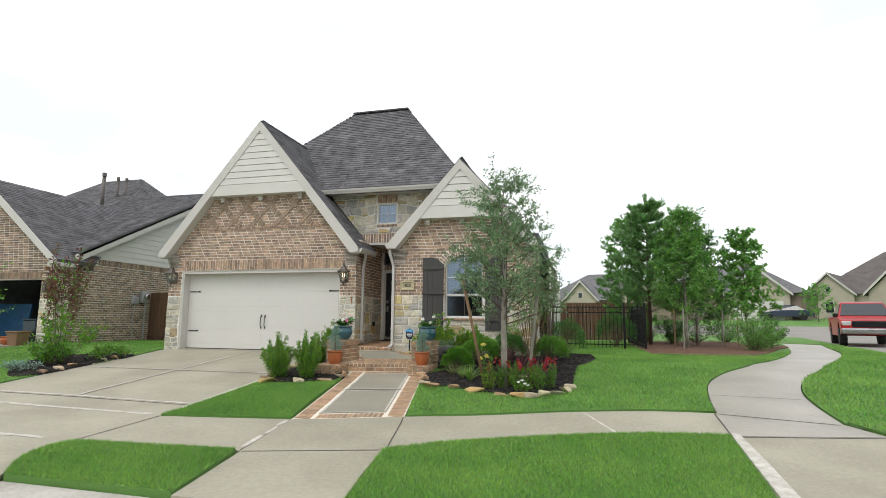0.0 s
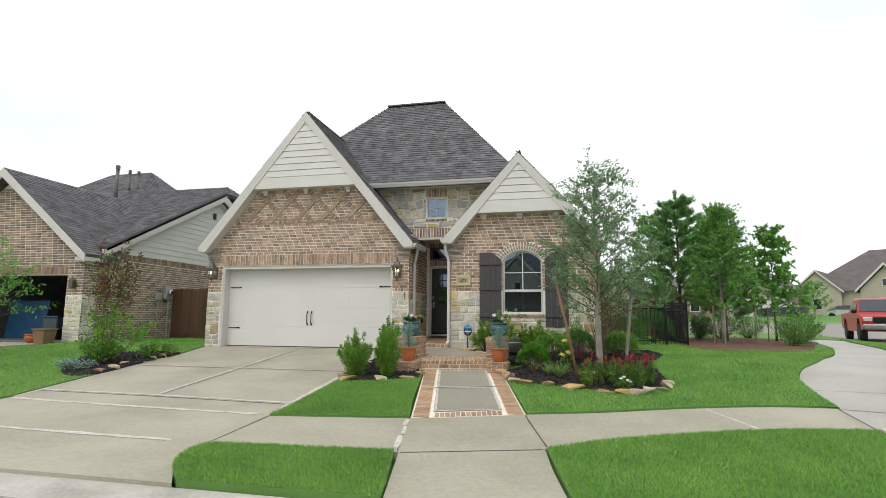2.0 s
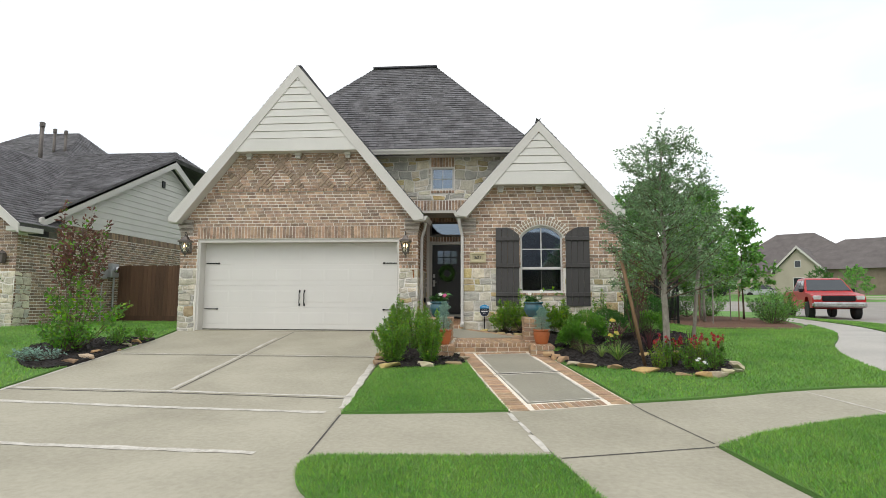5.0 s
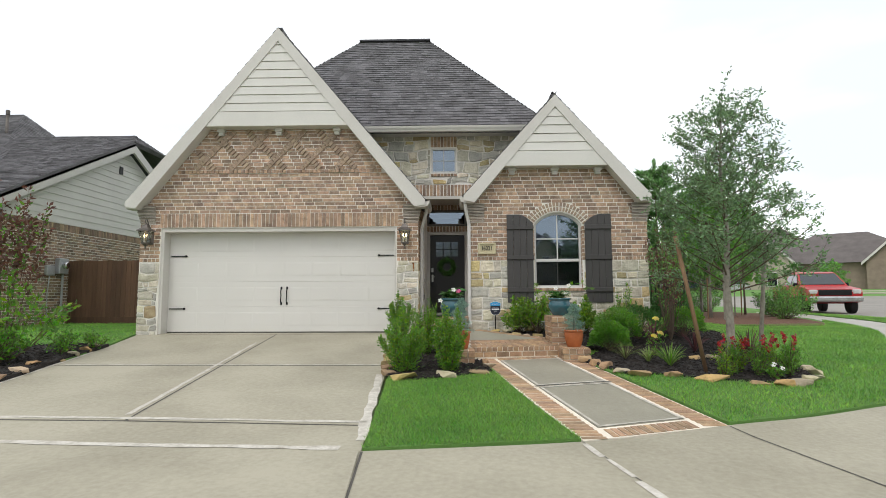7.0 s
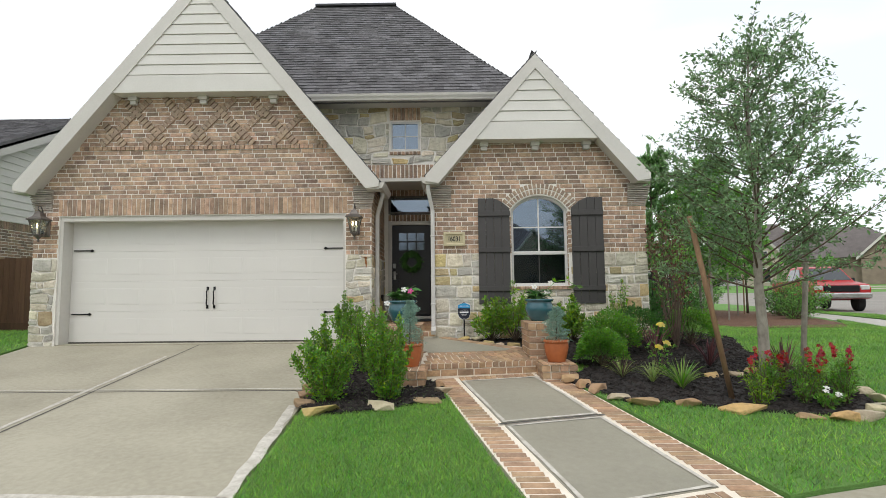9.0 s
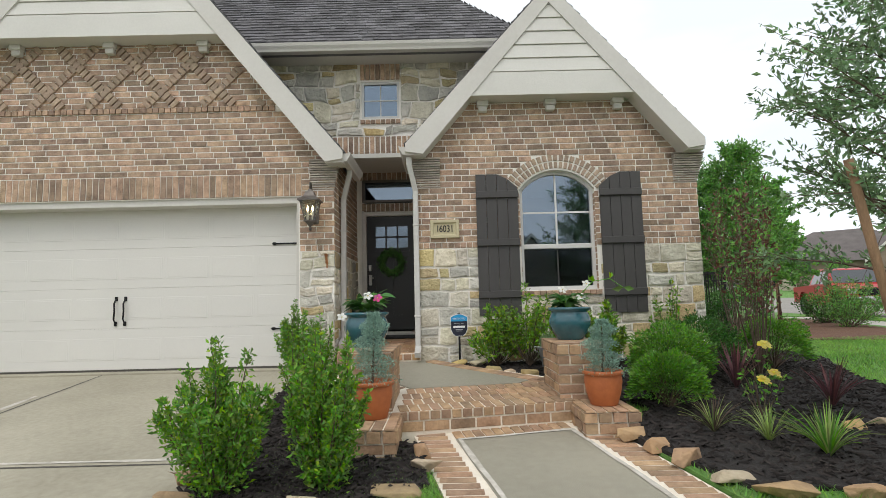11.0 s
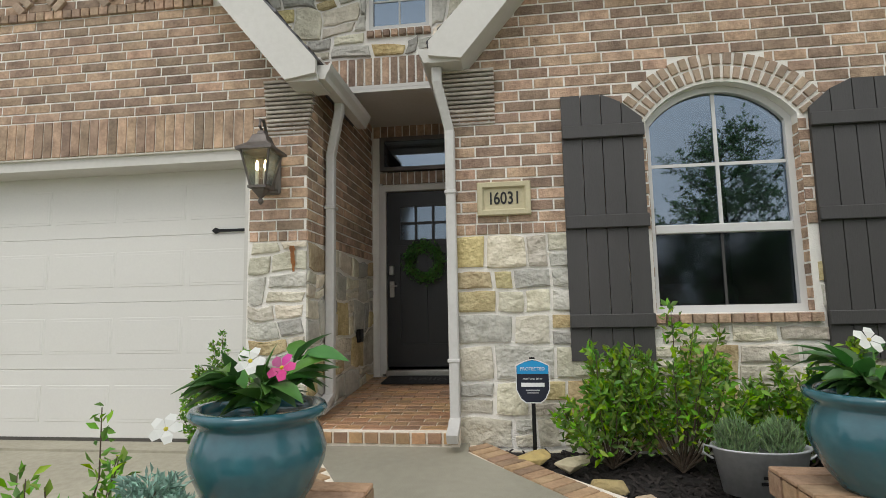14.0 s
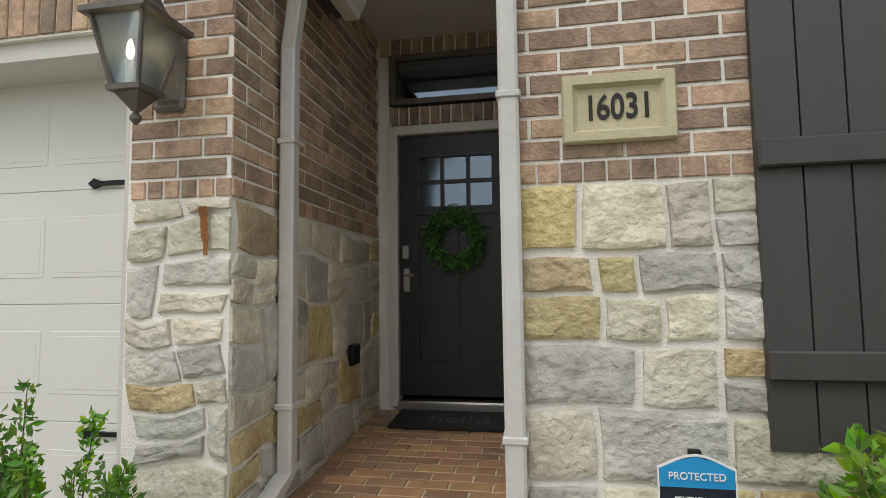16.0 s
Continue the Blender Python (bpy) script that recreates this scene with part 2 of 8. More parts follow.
VINE_LEAF = leafy("vine_leaf", (0.085, 0.20, 0.05), (0.04, 0.115, 0.025), rough=0.32)
SILVER_LEAF = leafy("silver_leaf", (0.33, 0.50, 0.41), (0.20, 0.33, 0.27), hue=0.01)
SAGE = leafy("sage_leaf", (0.30, 0.43, 0.22), (0.18, 0.28, 0.13))
RED_LEAF = leafy("dry_red_leaf", (0.200, 0.098, 0.070), (0.095, 0.045, 0.032), hue=0.02)
CORDY = leafy("burgundy_blade", (0.185, 0.078, 0.085), (0.099, 0.043, 0.050))
LIRIOPE = leafy("striped_blade", (0.375, 0.450, 0.150), (0.163, 0.275, 0.075))
PINE_LEAF = leafy("pine_needle", (0.34, 0.58, 0.23), (0.18, 0.36, 0.12))
ELM_LEAF = leafy("elm_leaf", (0.215, 0.45, 0.10), (0.10, 0.25, 0.05))
PETAL_WHITE = leafy("white_petal", (0.80, 0.80, 0.76), (0.70, 0.70, 0.66), spread=0.06, hue=0.0)
PETAL_PINK = leafy("pink_petal", (0.62, 0.10, 0.30), (0.45, 0.06, 0.2), spread=0.2)
PETAL_RED = leafy("red_petal", (0.42, 0.02, 0.03), (0.25, 0.012, 0.018), spread=0.3)
PETAL_YELLOW = leafy("yellow_petal", (0.70, 0.60, 0.10), (0.55, 0.42, 0.05), spread=0.15)
SIGN_BLUE = material("sign_blue", (0.015, 0.30, 0.62), 0.4, dark=(0.012, 0.26, 0.55))
SIGN_NAVY = material("sign_navy", (0.012, 0.016, 0.035), 0.4)
WHITE = material("white_print", (0.80, 0.80, 0.80), 0.5, dark=(0.74, 0.74, 0.74))
MAT_FIBRE = material("door_mat", (0.016, 0.016, 0.018), 0.95, bump=0.5, bump_scale=200)
MAT_PRINT = material("mat_print", (0.06, 0.06, 0.062), 0.9)
# indoor shade as a colour: dark grey for every surface of unlit rooms
ROOM_SHADE = material("room_shade", (0.16, 0.17, 0.18), 0.9)
CURTAIN = material("pale_linen", (0.30, 0.33, 0.36), 0.9, dark=(0.2, 0.22, 0.24), scale=3, detail=20)
PANE = glass("window_glass", (0.5, 0.56, 0.6), clear=0.16)
SCREENED_PANE = glass("screened_glass", (0.3, 0.33, 0.36), rough=0.08, clear=0.03)
DOOR_PANE = glass("door_glass", (0.4, 0.47, 0.5), rough=0.12, clear=0.12)
LANTERN_PANE = glass("lantern_glass", (0.92, 0.90, 0.84), rough=0.03, clear=0.0, milk=0.05)
TAN_STUCCO = material("tan_stucco", (0.46, 0.41, 0.33), 0.9, dark=(0.40, 0.35, 0.28), scale=1, detail=30)
FAR_BRICK = material("far_brick", (0.30, 0.235, 0.185), 0.9, dark=(0.2, 0.155, 0.12), scale=2, detail=40)
RED_PAINT = material("red_car_paint", (0.42, 0.012, 0.014), 0.4, dark=(0.38, 0.01, 0.012), coat=0.15)
BLUE_PAINT = material("blue_car_paint", (0.03, 0.045, 0.09), 0.3, coat=0.8)
WHITE_PAINT = material("white_car_paint", (0.62, 0.63, 0.64), 0.3, coat=0.8)
TYRE = material("tyre_rubber", (0.02, 0.02, 0.02), 0.85)
CHROME = material("chrome", (0.6, 0.6, 0.6), 0.2, metal=1.0)
CAR_GLASS = material("tinted_glass", (0.03, 0.035, 0.04), 0.08, coat=0.5)
HEADLIGHT = material("headlight", (0.65, 0.65, 0.63), 0.15, coat=0.6)
BLUE_TARP = material("blue_tarp", (0.02, 0.12, 0.26), 0.6)
bulb_mat = bpy.data.materials.new("warm_bulb")
bulb_mat.use_nodes = True
bulb_mat.node_tree.nodes["Principled BSDF"].inputs["Base Color"].default_value = (0.9, 0.8, 0.6, 1)
bulb_mat.node_tree.nodes["Principled BSDF"].inputs["Emission Color"].default_value = (1.0, 0.82, 0.5, 1)
bulb_mat.node_tree.nodes["Principled BSDF"].inputs["Emission Strength"].default_value = 9.0


# ---- mesh helpers ----
class Build:
    """Gathers vertices and faces for one mesh."""

    def __init__(self):
        self.v, self.f = [], []

    def add(self, verts, faces, m=None):
        k = len(self.v)
        self.v += [tuple(m @ Vector(p)) if m else tuple(p) for p in verts]
        self.f += [tuple(i + k for i in q) for q in faces]
        return self

    def box(self, x0, x1, y0, y1, z0, z1, m=None):
        return self.add([(x0, y0, z0), (x1, y0, z0), (x1, y1, z0), (x0, y1, z0), (x0, y0, z1), (x1, y0, z1), (x1, y1, z1), (x0, y1, z1)],
                        [(3, 2, 1, 0), (4, 5, 6, 7), (0, 1, 5, 4), (1, 2, 6, 5), (2, 3, 7, 6), (3, 0, 4, 7)], m)

    def soft(self, x0, x1, y0, y1, z0, z1, c=0.01, m=None):
        """A box with chamfered edges all round."""
        vs, X, Y, Zs = [], (x0, x1), (y0, y1), (z0, z1)
        for i in (0, 1):
            for j in (0, 1):
                for k in (0, 1):
                    sx, sy, sz = (c if i == 0 else -c), (c if j == 0 else -c), (c if k == 0 else -c)
                    vs += [(X[i], Y[j] + sy, Zs[k] + sz), (X[i] + sx, Y[j], Zs[k] + sz), (X[i] + sx, Y[j] + sy, Zs[k])]
        bm = bmesh.new()
        for p in vs:
            bm.verts.new(p)
        bmesh.ops.convex_hull(bm, input=bm.verts)
        bm.verts.index_update()
        self.add([p.co[:] for p in bm.verts], [[w.index for w in q.verts] for q in bm.faces], m)
        bm.free()
        return self

    def prism(self, pts, axis, a, b, m=None):
        """A flat outline (counter-clockwise) drawn out from a to b along an axis: 'y' takes (x, z), 'x' takes (y, z), 'z' takes (x, y)."""
        def put(p, d):
            return {"y": (p[0], d, p[1]), "x": (d, p[0], p[1]), "z": (p[0], p[1], d)}[axis]
        n = len(pts)
        vs = [put(p, a) for p in pts] + [put(p, b) for p in pts]
        fs = [tuple(range(n)), tuple(range(2 * n - 1, n - 1, -1))] + [(i, i + n, (i + 1) % n + n, (i + 1) % n) for i in range(n)]
        return self.add(vs, fs, m)

    def lathe(self, profile, centre=(0, 0, 0), n=24, m=None):
        vs, fs = [], []
        for r, z in profile:
            for k in range(n):
                a = 2 * math.pi * k / n
                vs.append((centre[0] + r * math.cos(a), centre[1] + r * math.sin(a), centre[2] + z))
        for i in range(len(profile) - 1):
            for k in range(n):
                fs.append((i * n + k, i * n + (k + 1) % n, (i + 1) * n + (k + 1) % n, (i + 1) * n + k))
        fs.append(tuple(range(n - 1, -1, -1)))
        fs.append(tuple(range((len(profile) - 1) * n, len(profile) * n)))
        return self.add(vs, fs, m)

    def tube(self, pts, radii, n=7):
        """A round tapering limb along a line of points."""
        pts = [Vector(p) for p in pts]
        radii = radii if isinstance(radii, (list, tuple)) else [radii] * len(pts)
        vs, fs = [], []
        for i, p in enumerate(pts):
            d = (pts[min(i + 1, len(pts) - 1)] - pts[max(i - 1, 0)]).normalized()
            u = d.cross(Vector((0, 0, 1)) if abs(d.z) < 0.9 else Vector((1, 0, 0))).normalized()
            w = d.cross(u)
            for k in range(n):
                a = 2 * math.pi * k / n
                vs.append(tuple(p + radii[i] * (u * math.cos(a) + w * math.sin(a))))
        for i in range(len(pts) - 1):
            for k in range(n):
                fs.append((i * n + k, i * n + (k + 1) % n, (i + 1) * n + (k + 1) % n, (i + 1) * n + k))
        fs += [tuple(range(n - 1, -1, -1)), tuple(range((len(pts) - 1) * n, len(pts) * n))]
        return self.add(vs, fs)

    def done(self, name, mat, parent=None, smooth=False):
        return link(name, mesh_of(name, self.v, self.f, mat, smooth), parent)


def mesh_of(name, v, f, mat, smooth=False, fix=True):
    me = bpy.data.meshes.new(name)
    me.from_pydata(v, [], f)
    if fix:
        bm = bmesh.new()
        bm.from_mesh(me)
        bmesh.ops.recalc_face_normals(bm, faces=bm.faces)
        bm.to_mesh(me)
        bm.free()
    me.materials.append(mat)
    if smooth:
        me.polygons.foreach_set("use_smooth", [True] * len(me.polygons))
    return me


def link(name, me, parent=None):
    ob = new(name, me)
    if parent:
        ob.parent = parent
    return ob


def thing(name, label, category, at=(0, 0, 0), group="", turn=0.0):
    ob = new(name)
    ob.matrix_world = pose(*at, 0, 0, turn)
    ob.empty_display_size = 0.1
    return tagged(ob, label, category, group)


def setting(ob, label, category):
    return tagged(ob, label, category, kind="structure")


# ---- pieces: bricks, stones, tabs ----
PIECE_V = {}


def block(l, h, d, c=0.003):
    """A brick: back on y = 0, face towards -y, long along x, worn front edges."""
    a, b = l / 2, h / 2
    return ([(-a, 0, -b), (a, 0, -b), (a, 0, b), (-a, 0, b), (-a, -d + c, -b), (a, -d + c, -b), (a, -d + c, b), (-a, -d + c, b),
             (-a + c, -d, -b + c), (a - c, -d, -b + c), (a - c, -d, b - c), (-a + c, -d, b - c)],
            [(0, 1, 5, 4), (1, 2, 6, 5), (2, 3, 7, 6), (3, 0, 4, 7), (4, 5, 9, 8), (5, 6, 10, 9), (6, 7, 11, 10), (7, 4, 8, 11), (8, 9, 10, 11)])


def lay(parent, name, items, mat, near, limit=300, c=0.003):
    """Lay blocks (pose, length, height, depth): the nearest as parts of their own, the rest joined."""
    near = Vector(near)
    items = sorted(items, key=lambda it: (it[0].translation - near).length)
    for m, l, h, d in items[:limit]:
        key = (round(l, 2), round(h, 3), round(d, 3), mat.name, c)
        if key not in PIECE_V:
            PIECE_V[key] = mesh_of(name, *block(*key[:3], c), mat, fix=False)
        link(name, PIECE_V[key], parent).matrix_basis = m
    rest = Build()
    for m, l, h, d in items[limit:]:
        rest.add(*block(l, h, d, c), m)
    if rest.v:
        tagged(link(name + "_rest", mesh_of(name, rest.v, rest.f, mat, fix=False), parent), kind="stuff")


def courses(spans, z0, z1, put, step=0.079, length=0.199, gap=0.0132, depth=0.02, rng=None, phase=0.0):
    """Running bond between z0 and z1: spans(z) gives the stretches [(a, b)] at that height; put(u, z) the pose at the wall."""
    rng = rng or random.Random(5)
    out, n = [], max(1, round((z1 - z0) / step))
    step = (z1 - z0) / n
    for r in range(n):
        z = z0 + (r + 0.5) * step
        for a, b in spans(z):
            u = a - (length + gap) * (0.5 * ((r % 2)) + phase)
            while u < b:
                lo, hi = max(u, a), min(u + length, b)
                if hi - lo > 0.035:
                    m = put((lo + hi) / 2, z) @ pose(0, rng.uniform(-.002, .002), 0, 0, rng.uniform(-.4, .4), 0)
                    out.append((m, hi - lo, step - gap, depth))
                u += length + gap
    return out


def upright(a, b, z0, z1, put, width=0.066, gap=0.0132, depth=0.022):
    """A row of bricks on end between a and b."""
    n = max(1, round((b - a) / (width + gap)))
    w = (b - a) / n
    return [(put(a + (i + 0.5) * w, (z0 + z1) / 2), w - gap, z1 - z0 - gap, depth) for i in range(n)]


def face_front(y):
    return lambda u, z: pose(u, y, z)


def face_right(x):
    """On a wall that faces +x; u is y."""
    return lambda u, z: pose(x, u, z, 0, 0, 90)


def face_left(x):
    return lambda u, z: pose(x, u, z, 0, 0, -90)


def stonework(parent, a, b, z0, z1, put, seed, holes=(), depth=0.045, limit=300, rows=(0.11, 0.26), angular=0.0, golds=0.17, greys=0.24, loose=1.0):
    """Rough-faced stones in broken courses, each with its own outline and split face."""
    rng = random.Random(seed)
    z = z0
    stones = []
    while z < z1 - 0.03:
        h = min(rng.uniform(*rows), z1 - z)
        if z1 - z - h < 0.07:
            h = z1 - z
        u = a
        while u < b - 0.02:
            w = rng.uniform(0.13, 0.42) * (0.75 if h < 0.15 else 1.0)
            if b - u - w < 0.11:
                w = b - u
            if h > 0.2 and rng.random() < 0.45:
                k = rng.uniform(0.4, 0.6) * h
                stones += [(u, u + w, z, z + k), (u, u + w, z + k, z + h)]
            else:
                stones.append((u, u + w, z, z + h))
            u += w
        z += h
    wob = lambda u, z, s: noise.noise(Vector((u * 5.1 + s, z * 5.1, seed * 3.7))) * (0.036 + angular)
    drift = lambda u, z, s: loose * (noise.noise(Vector((u * 2.6 + s, z * 2.6, seed * 1.9))) * 0.075 + noise.noise(Vector((u * 7 + s, z * 7, seed * 2.3))) * 0.022)
    for u0, u1, v0, v1 in stones:
        if any(u0 < h1 - 0.02 and u1 > h0 + 0.02 and v0 < g1 - 0.02 and v1 > g0 + 0.02 for h0, h1, g0, g1 in holes):
            cut = [(h0, h1, g0, g1) for h0, h1, g0, g1 in holes if u0 < h1 - 0.02 and u1 > h0 + 0.02 and v0 < g1 - 0.02 and v1 > g0 + 0.02][0]
            if u0 < cut[0] - 0.06:
                u1 = cut[0]
            elif u1 > cut[1] + 0.06:
                u0 = cut[1]
            elif v1 > cut[3] + 0.05:
                v0 = cut[3]
            elif v0 < cut[2] - 0.05:
                v1 = cut[2]
            else:
                continue
        g = rng.uniform(0.006, 0.018)
        cu, cv = (u0 + u1) / 2, (v0 + v1) / 2
        w, h = (u1 - u0) / 2 - g, (v1 - v0) / 2 - g
        ring = []
        for k in range(12):
            t = 2 * math.pi * (k + 0.5) / 12
            x, y = math.cos(t), math.sin(t)
            s = 1 / max(abs(x), abs(y))
            x, y = x * s * w, y * s * h
            # corners rubbed off a little
            if abs(abs(x) - w) < 1e-6 and abs(abs(y) - h) < 0.35 * h:
                y *= 0.96
            px, py = cu + x, cv + y
            x += drift(px, py, 0) + 0.35 * wob(px, py, 0)
            y += drift(px, py, 40) + 0.35 * wob(px, py, 9)
            x, y = max(a + 0.004, min(b - 0.004, cu + x)) - cu, max(z0 + 0.003, min(z1 - 0.005, cv + y)) - cv
            for h0, h1, g0, g1 in holes:
                if h0 < cu + x < h1 and g0 < cv + y < g1:
                    x, y = px - cu, py - cv
            ring.append((x, y))
        d = depth * rng.uniform(0.65, 1.15)
        vs = [(x, 0, y) for x, y in ring] + [(x * 0.985, -d * 0.72, y * 0.985) for x, y in ring]
        vs += [(x * 0.80 + rng.uniform(-.01, .01), -d * rng.uniform(0.86, 1.16), y * 0.78 + rng.uniform(-.008, .008)) for x, y in ring]
        vs += [(x * 0.4 + rng.uniform(-.015, .015), -d * rng.uniform(0.85, 1.3), y * 0.4 + rng.uniform(-.012, .012)) for x, y in ring[::3]]
        n = 12
        fs = [(i, (i + 1) % n, (i + 1) % n + n, i + n) for i in range(n)] + [(i + n, (i + 1) % n + n, (i + 1) % n + 2 * n, i + 2 * n) for i in range(n)]
        for q in range(4):
            i0 = 3 * q
            c0, c1 = 3 * n + q, 3 * n + (q + 1) % 4
            fs += [(2 * n + i0, 2 * n + (i0 + 1) % n, c0), (2 * n + (i0 + 1) % n, 2 * n + (i0 + 2) % n, c0),
                   (2 * n + (i0 + 2) % n, 2 * n + (i0 + 3) % n, c1), (2 * n + (i0 + 2) % n, c1, c0)]
        fs.append((3 * n, 3 * n + 1, 3 * n + 2, 3 * n + 3))
        r = rng.random()
        mat = STONE_GOLD if r < golds else STONE_GREY if r < golds + greys else STONE_PALE
        link("stone", mesh_of("stone", vs, fs, mat), parent).matrix_basis = put(cu, cv)


def shingles(parent, corners, slope_up, step=0.125, width=0.17, seed=1):
    """Lapped tabs on a roof plane: corners in order; the first edge is the eave. Courses climb along slope_up."""
    rng = random.Random(seed)
    P = [Vector(c) for c in corners]
    o, ex = P[0], (P[1] - P[0]).normalized()
    nrm = ex.cross(P[-1] - P[0]).normalized()
    if nrm.z < 0:
        nrm = -nrm
    up = nrm.cross(ex).normalized()
    if up.z < 0:
        up = -up
    flat = [((p - o).dot(ex), (p - o).dot(up)) for p in P]
    top = max(q[1] for q in flat)
    out = Build()
    r = 0
    while r * step < top:
        v0, v1 = r * step, r * step + step * 1.25
        vm = v0 + step * 0.5
        xs = []
        for (xa, ya), (xb, yb) in zip(flat, flat[1:] + flat[:1]):
            if (ya - vm) * (yb - vm) < 0:
                xs.append(xa + (xb - xa) * (vm - ya) / (yb - ya))
        xs.sort()
        for a, b in zip(xs[::2], xs[1::2]):
            x = a - rng.uniform(0, width)
            while x < b:
                w = width * rng.choice((0.45, 0.7, 1.0, 1.0, 1.3))
                lo, hi = max(a, x), min(b, x + w - 0.004)
                if hi - lo > 0.02:
                    t = rng.choice((0.007, 0.013))
                    dv = rng.uniform(-.012, 0.004)
                    q = [(lo, v0 + dv, 0.004), (hi, v0 + dv, 0.004), (hi, v1, 0.002), (lo, v1, 0.002), (lo, v0 + dv, 0.012 + t), (hi, v0 + dv, 0.012 + t), (hi, v1, 0.004), (lo, v1, 0.004)]
                    out.add([tuple(o + ex * px + up * py + nrm * pz) for px, py, pz in q], [(4, 5, 6, 7), (0, 1, 5, 4), (1, 2, 6, 5), (3, 0, 4, 7)])
                x += w
        r += 1
    return tagged(link("shingle", mesh_of("shingle", out.v, out.f, SHINGLE, fix=False), parent), kind="stuff")


def roof_plane(name, corners, label, slope_up, thick=0.12, seed=1):
    P = [Vector(c) for c in corners]
    nrm = (P[1] - P[0]).cross(P[2] - P[0]).normalized()
    if nrm.z < 0:
        nrm = -nrm
    low = [tuple(p - nrm * thick) for p in P]
    n = len(P)
    ob = link(name, mesh_of(name, [tuple(p) for p in P] + low, [tuple(range(n)), tuple(range(2 * n - 1, n - 1, -1))] + [(i, (i + 1) % n, (i + 1) % n + n, i + n) for i in range(n)], SHINGLE))
    setting(ob, label, "roof")
    shingles(ob, corners, slope_up, seed=seed)
    return ob


# ---- ground ----
def gz(y):
    """Height of the ground: level by the houses, falling to the pavement and the kerb."""
    return float(np.interp(y, [-9.0, -6.0, 0.0], [-0.58, -0.50, -0.03]))


def sheet(name, outline, mat, label, lift=0.0, category="lawn", cell=0.5, kind="structure", thick=0.0):
    """A patch of ground that follows the fall of the site: the outline in plan, cut into strips along y."""
    bm = bmesh.new()
    vs = [bm.verts.new((x, y, 0)) for x, y in outline]
    bm.faces.new(vs)
    for y in [-9.0, -6.0, 0.0] + list(np.arange(-8.5, 0, cell * 2)):
        bmesh.ops.bisect_plane(bm, geom=bm.verts[:] + bm.edges[:] + bm.faces[:], plane_co=(0, float(y), 0), plane_no=(0, 1, 0))
    bmesh.ops.triangulate(bm, faces=bm.faces[:])
    for v in bm.verts:
        v.co.z = gz(v.co.y) + lift
    if thick:
        ret = bmesh.ops.extrude_face_region(bm, geom=bm.faces[:])
        for g in ret["geom"]:
            if isinstance(g, bmesh.types.BMVert):
                g.co.z -= thick
    bmesh.ops.recalc_face_normals(bm, faces=bm.faces[:])
    me = bpy.data.meshes.new(name)
    bm.to_mesh(me)
    bm.free()
    me.materials.append(mat)
    ob = new(name, me)
    tagged(ob, label, category, kind=kind)
    return ob


def smooth_line(pts, n=6):
    """A rounded line through points in plan."""
    out = []
    P = [Vector((*p, 0)) for p in pts]
    for i in range(len(P) - 1):
        p0, p1, p2, p3 = P[max(i - 1, 0)], P[i], P[i + 1], P[min(i + 2, len(P) - 1)]
        for k in range(n):
            t = k / n
            q = 0.5 * ((2 * p1) + (p2 - p0) * t + (2 * p0 - 5 * p1 + 4 * p2 - p3) * t * t + (3 * p1 - p0 - 3 * p2 + p3) * t ** 3)
            out.append((q.x, q.y))
    out.append(pts[-1])
    return out


def inside(x, y, poly):
    hit = False
    for (xa, ya), (xb, yb) in zip(poly, poly[1:] + poly[:1]):
        if (ya > y) != (yb > y) and x < xa + (xb - xa) * (y - ya) / (yb - ya):
            hit = not hit
    return hit


def strip(name, pts, width, mat, lift, parent, thick=0.006):
    """A narrow band laid on the ground along a line (a joint, or a lime trace with a ragged edge)."""
    b = Build()
    rng = random.Random(len(pts) * 31 + int(width * 1000))
    fine = []
    for (xa, ya), (xb, yb) in zip(pts, pts[1:]):
        n = max(1, int(math.hypot(xb - xa, yb - ya) / 0.06))
        fine += [(xa + (xb - xa) * k / n, ya + (yb - ya) * k / n) for k in range(n)]
    fine.append(pts[-1])
    vs, fs = [], []
    seed = rng.uniform(0, 50)
    for i, (x, y) in enumerate(fine):
        x2, y2 = fine[min(i + 1, len(fine) - 1)]
        x1, y1 = fine[max(i - 1, 0)]
        d = math.hypot(x2 - x1, y2 - y1) or 1
        nx, ny = -(y2 - y1) / d, (x2 - x1) / d
        jag = 0.35 if width > 0.03 else 0.1
        for s in (-1, 1):
            w = s * width / 2 * (1 + jag * 2.2 * noise.noise(Vector((x * 3.1, y * 3.1, s * 5.0 + seed))) + rng.uniform(-.06, .06))
            vs.append((x + nx * w, y + ny * w, gz(y + ny * w) + lift))
        if i:
            fs.append((2 * i - 2, 2 * i - 1, 2 * i + 1, 2 * i))
    me = mesh_of(name, vs, fs, mat)
    return link(name, me, parent)


# the whole ground, to the horizon
g_rows = [-1500, -60, -9.6, -9.45, -9.05, -9.0, -6.0, 0.0, 60, 1500]
g_z = {-1500: -0.72, -60: -0.72, -9.6: -0.72, -9.45: -0.72, -9.05: -0.72, -9.0: -0.72, -6.0: -0.60, 0.0: -0.12, 60: -0.12, 1500: -0.12}
gb = Build()
gx = [-1500, -40, 0, 40, 1500]
gb.add([(x, y, g_z[y]) for y in g_rows for x in gx], [(r * 5 + c, r * 5 + c + 1, r * 5 + c + 6, r * 5 + c + 5) for r in range(len(g_rows) - 1) for c in range(4)])
ground = setting(gb.done("ground", LAWN), "flat green ground reaching the horizon", "ground")
road = setting(Build().prism([(-60, -24), (60, -24), (60, -9.5), (-60, -9.5)], "z", -0.80, -0.66).done("road", ASPHALT), "pale concrete residential street", "road")

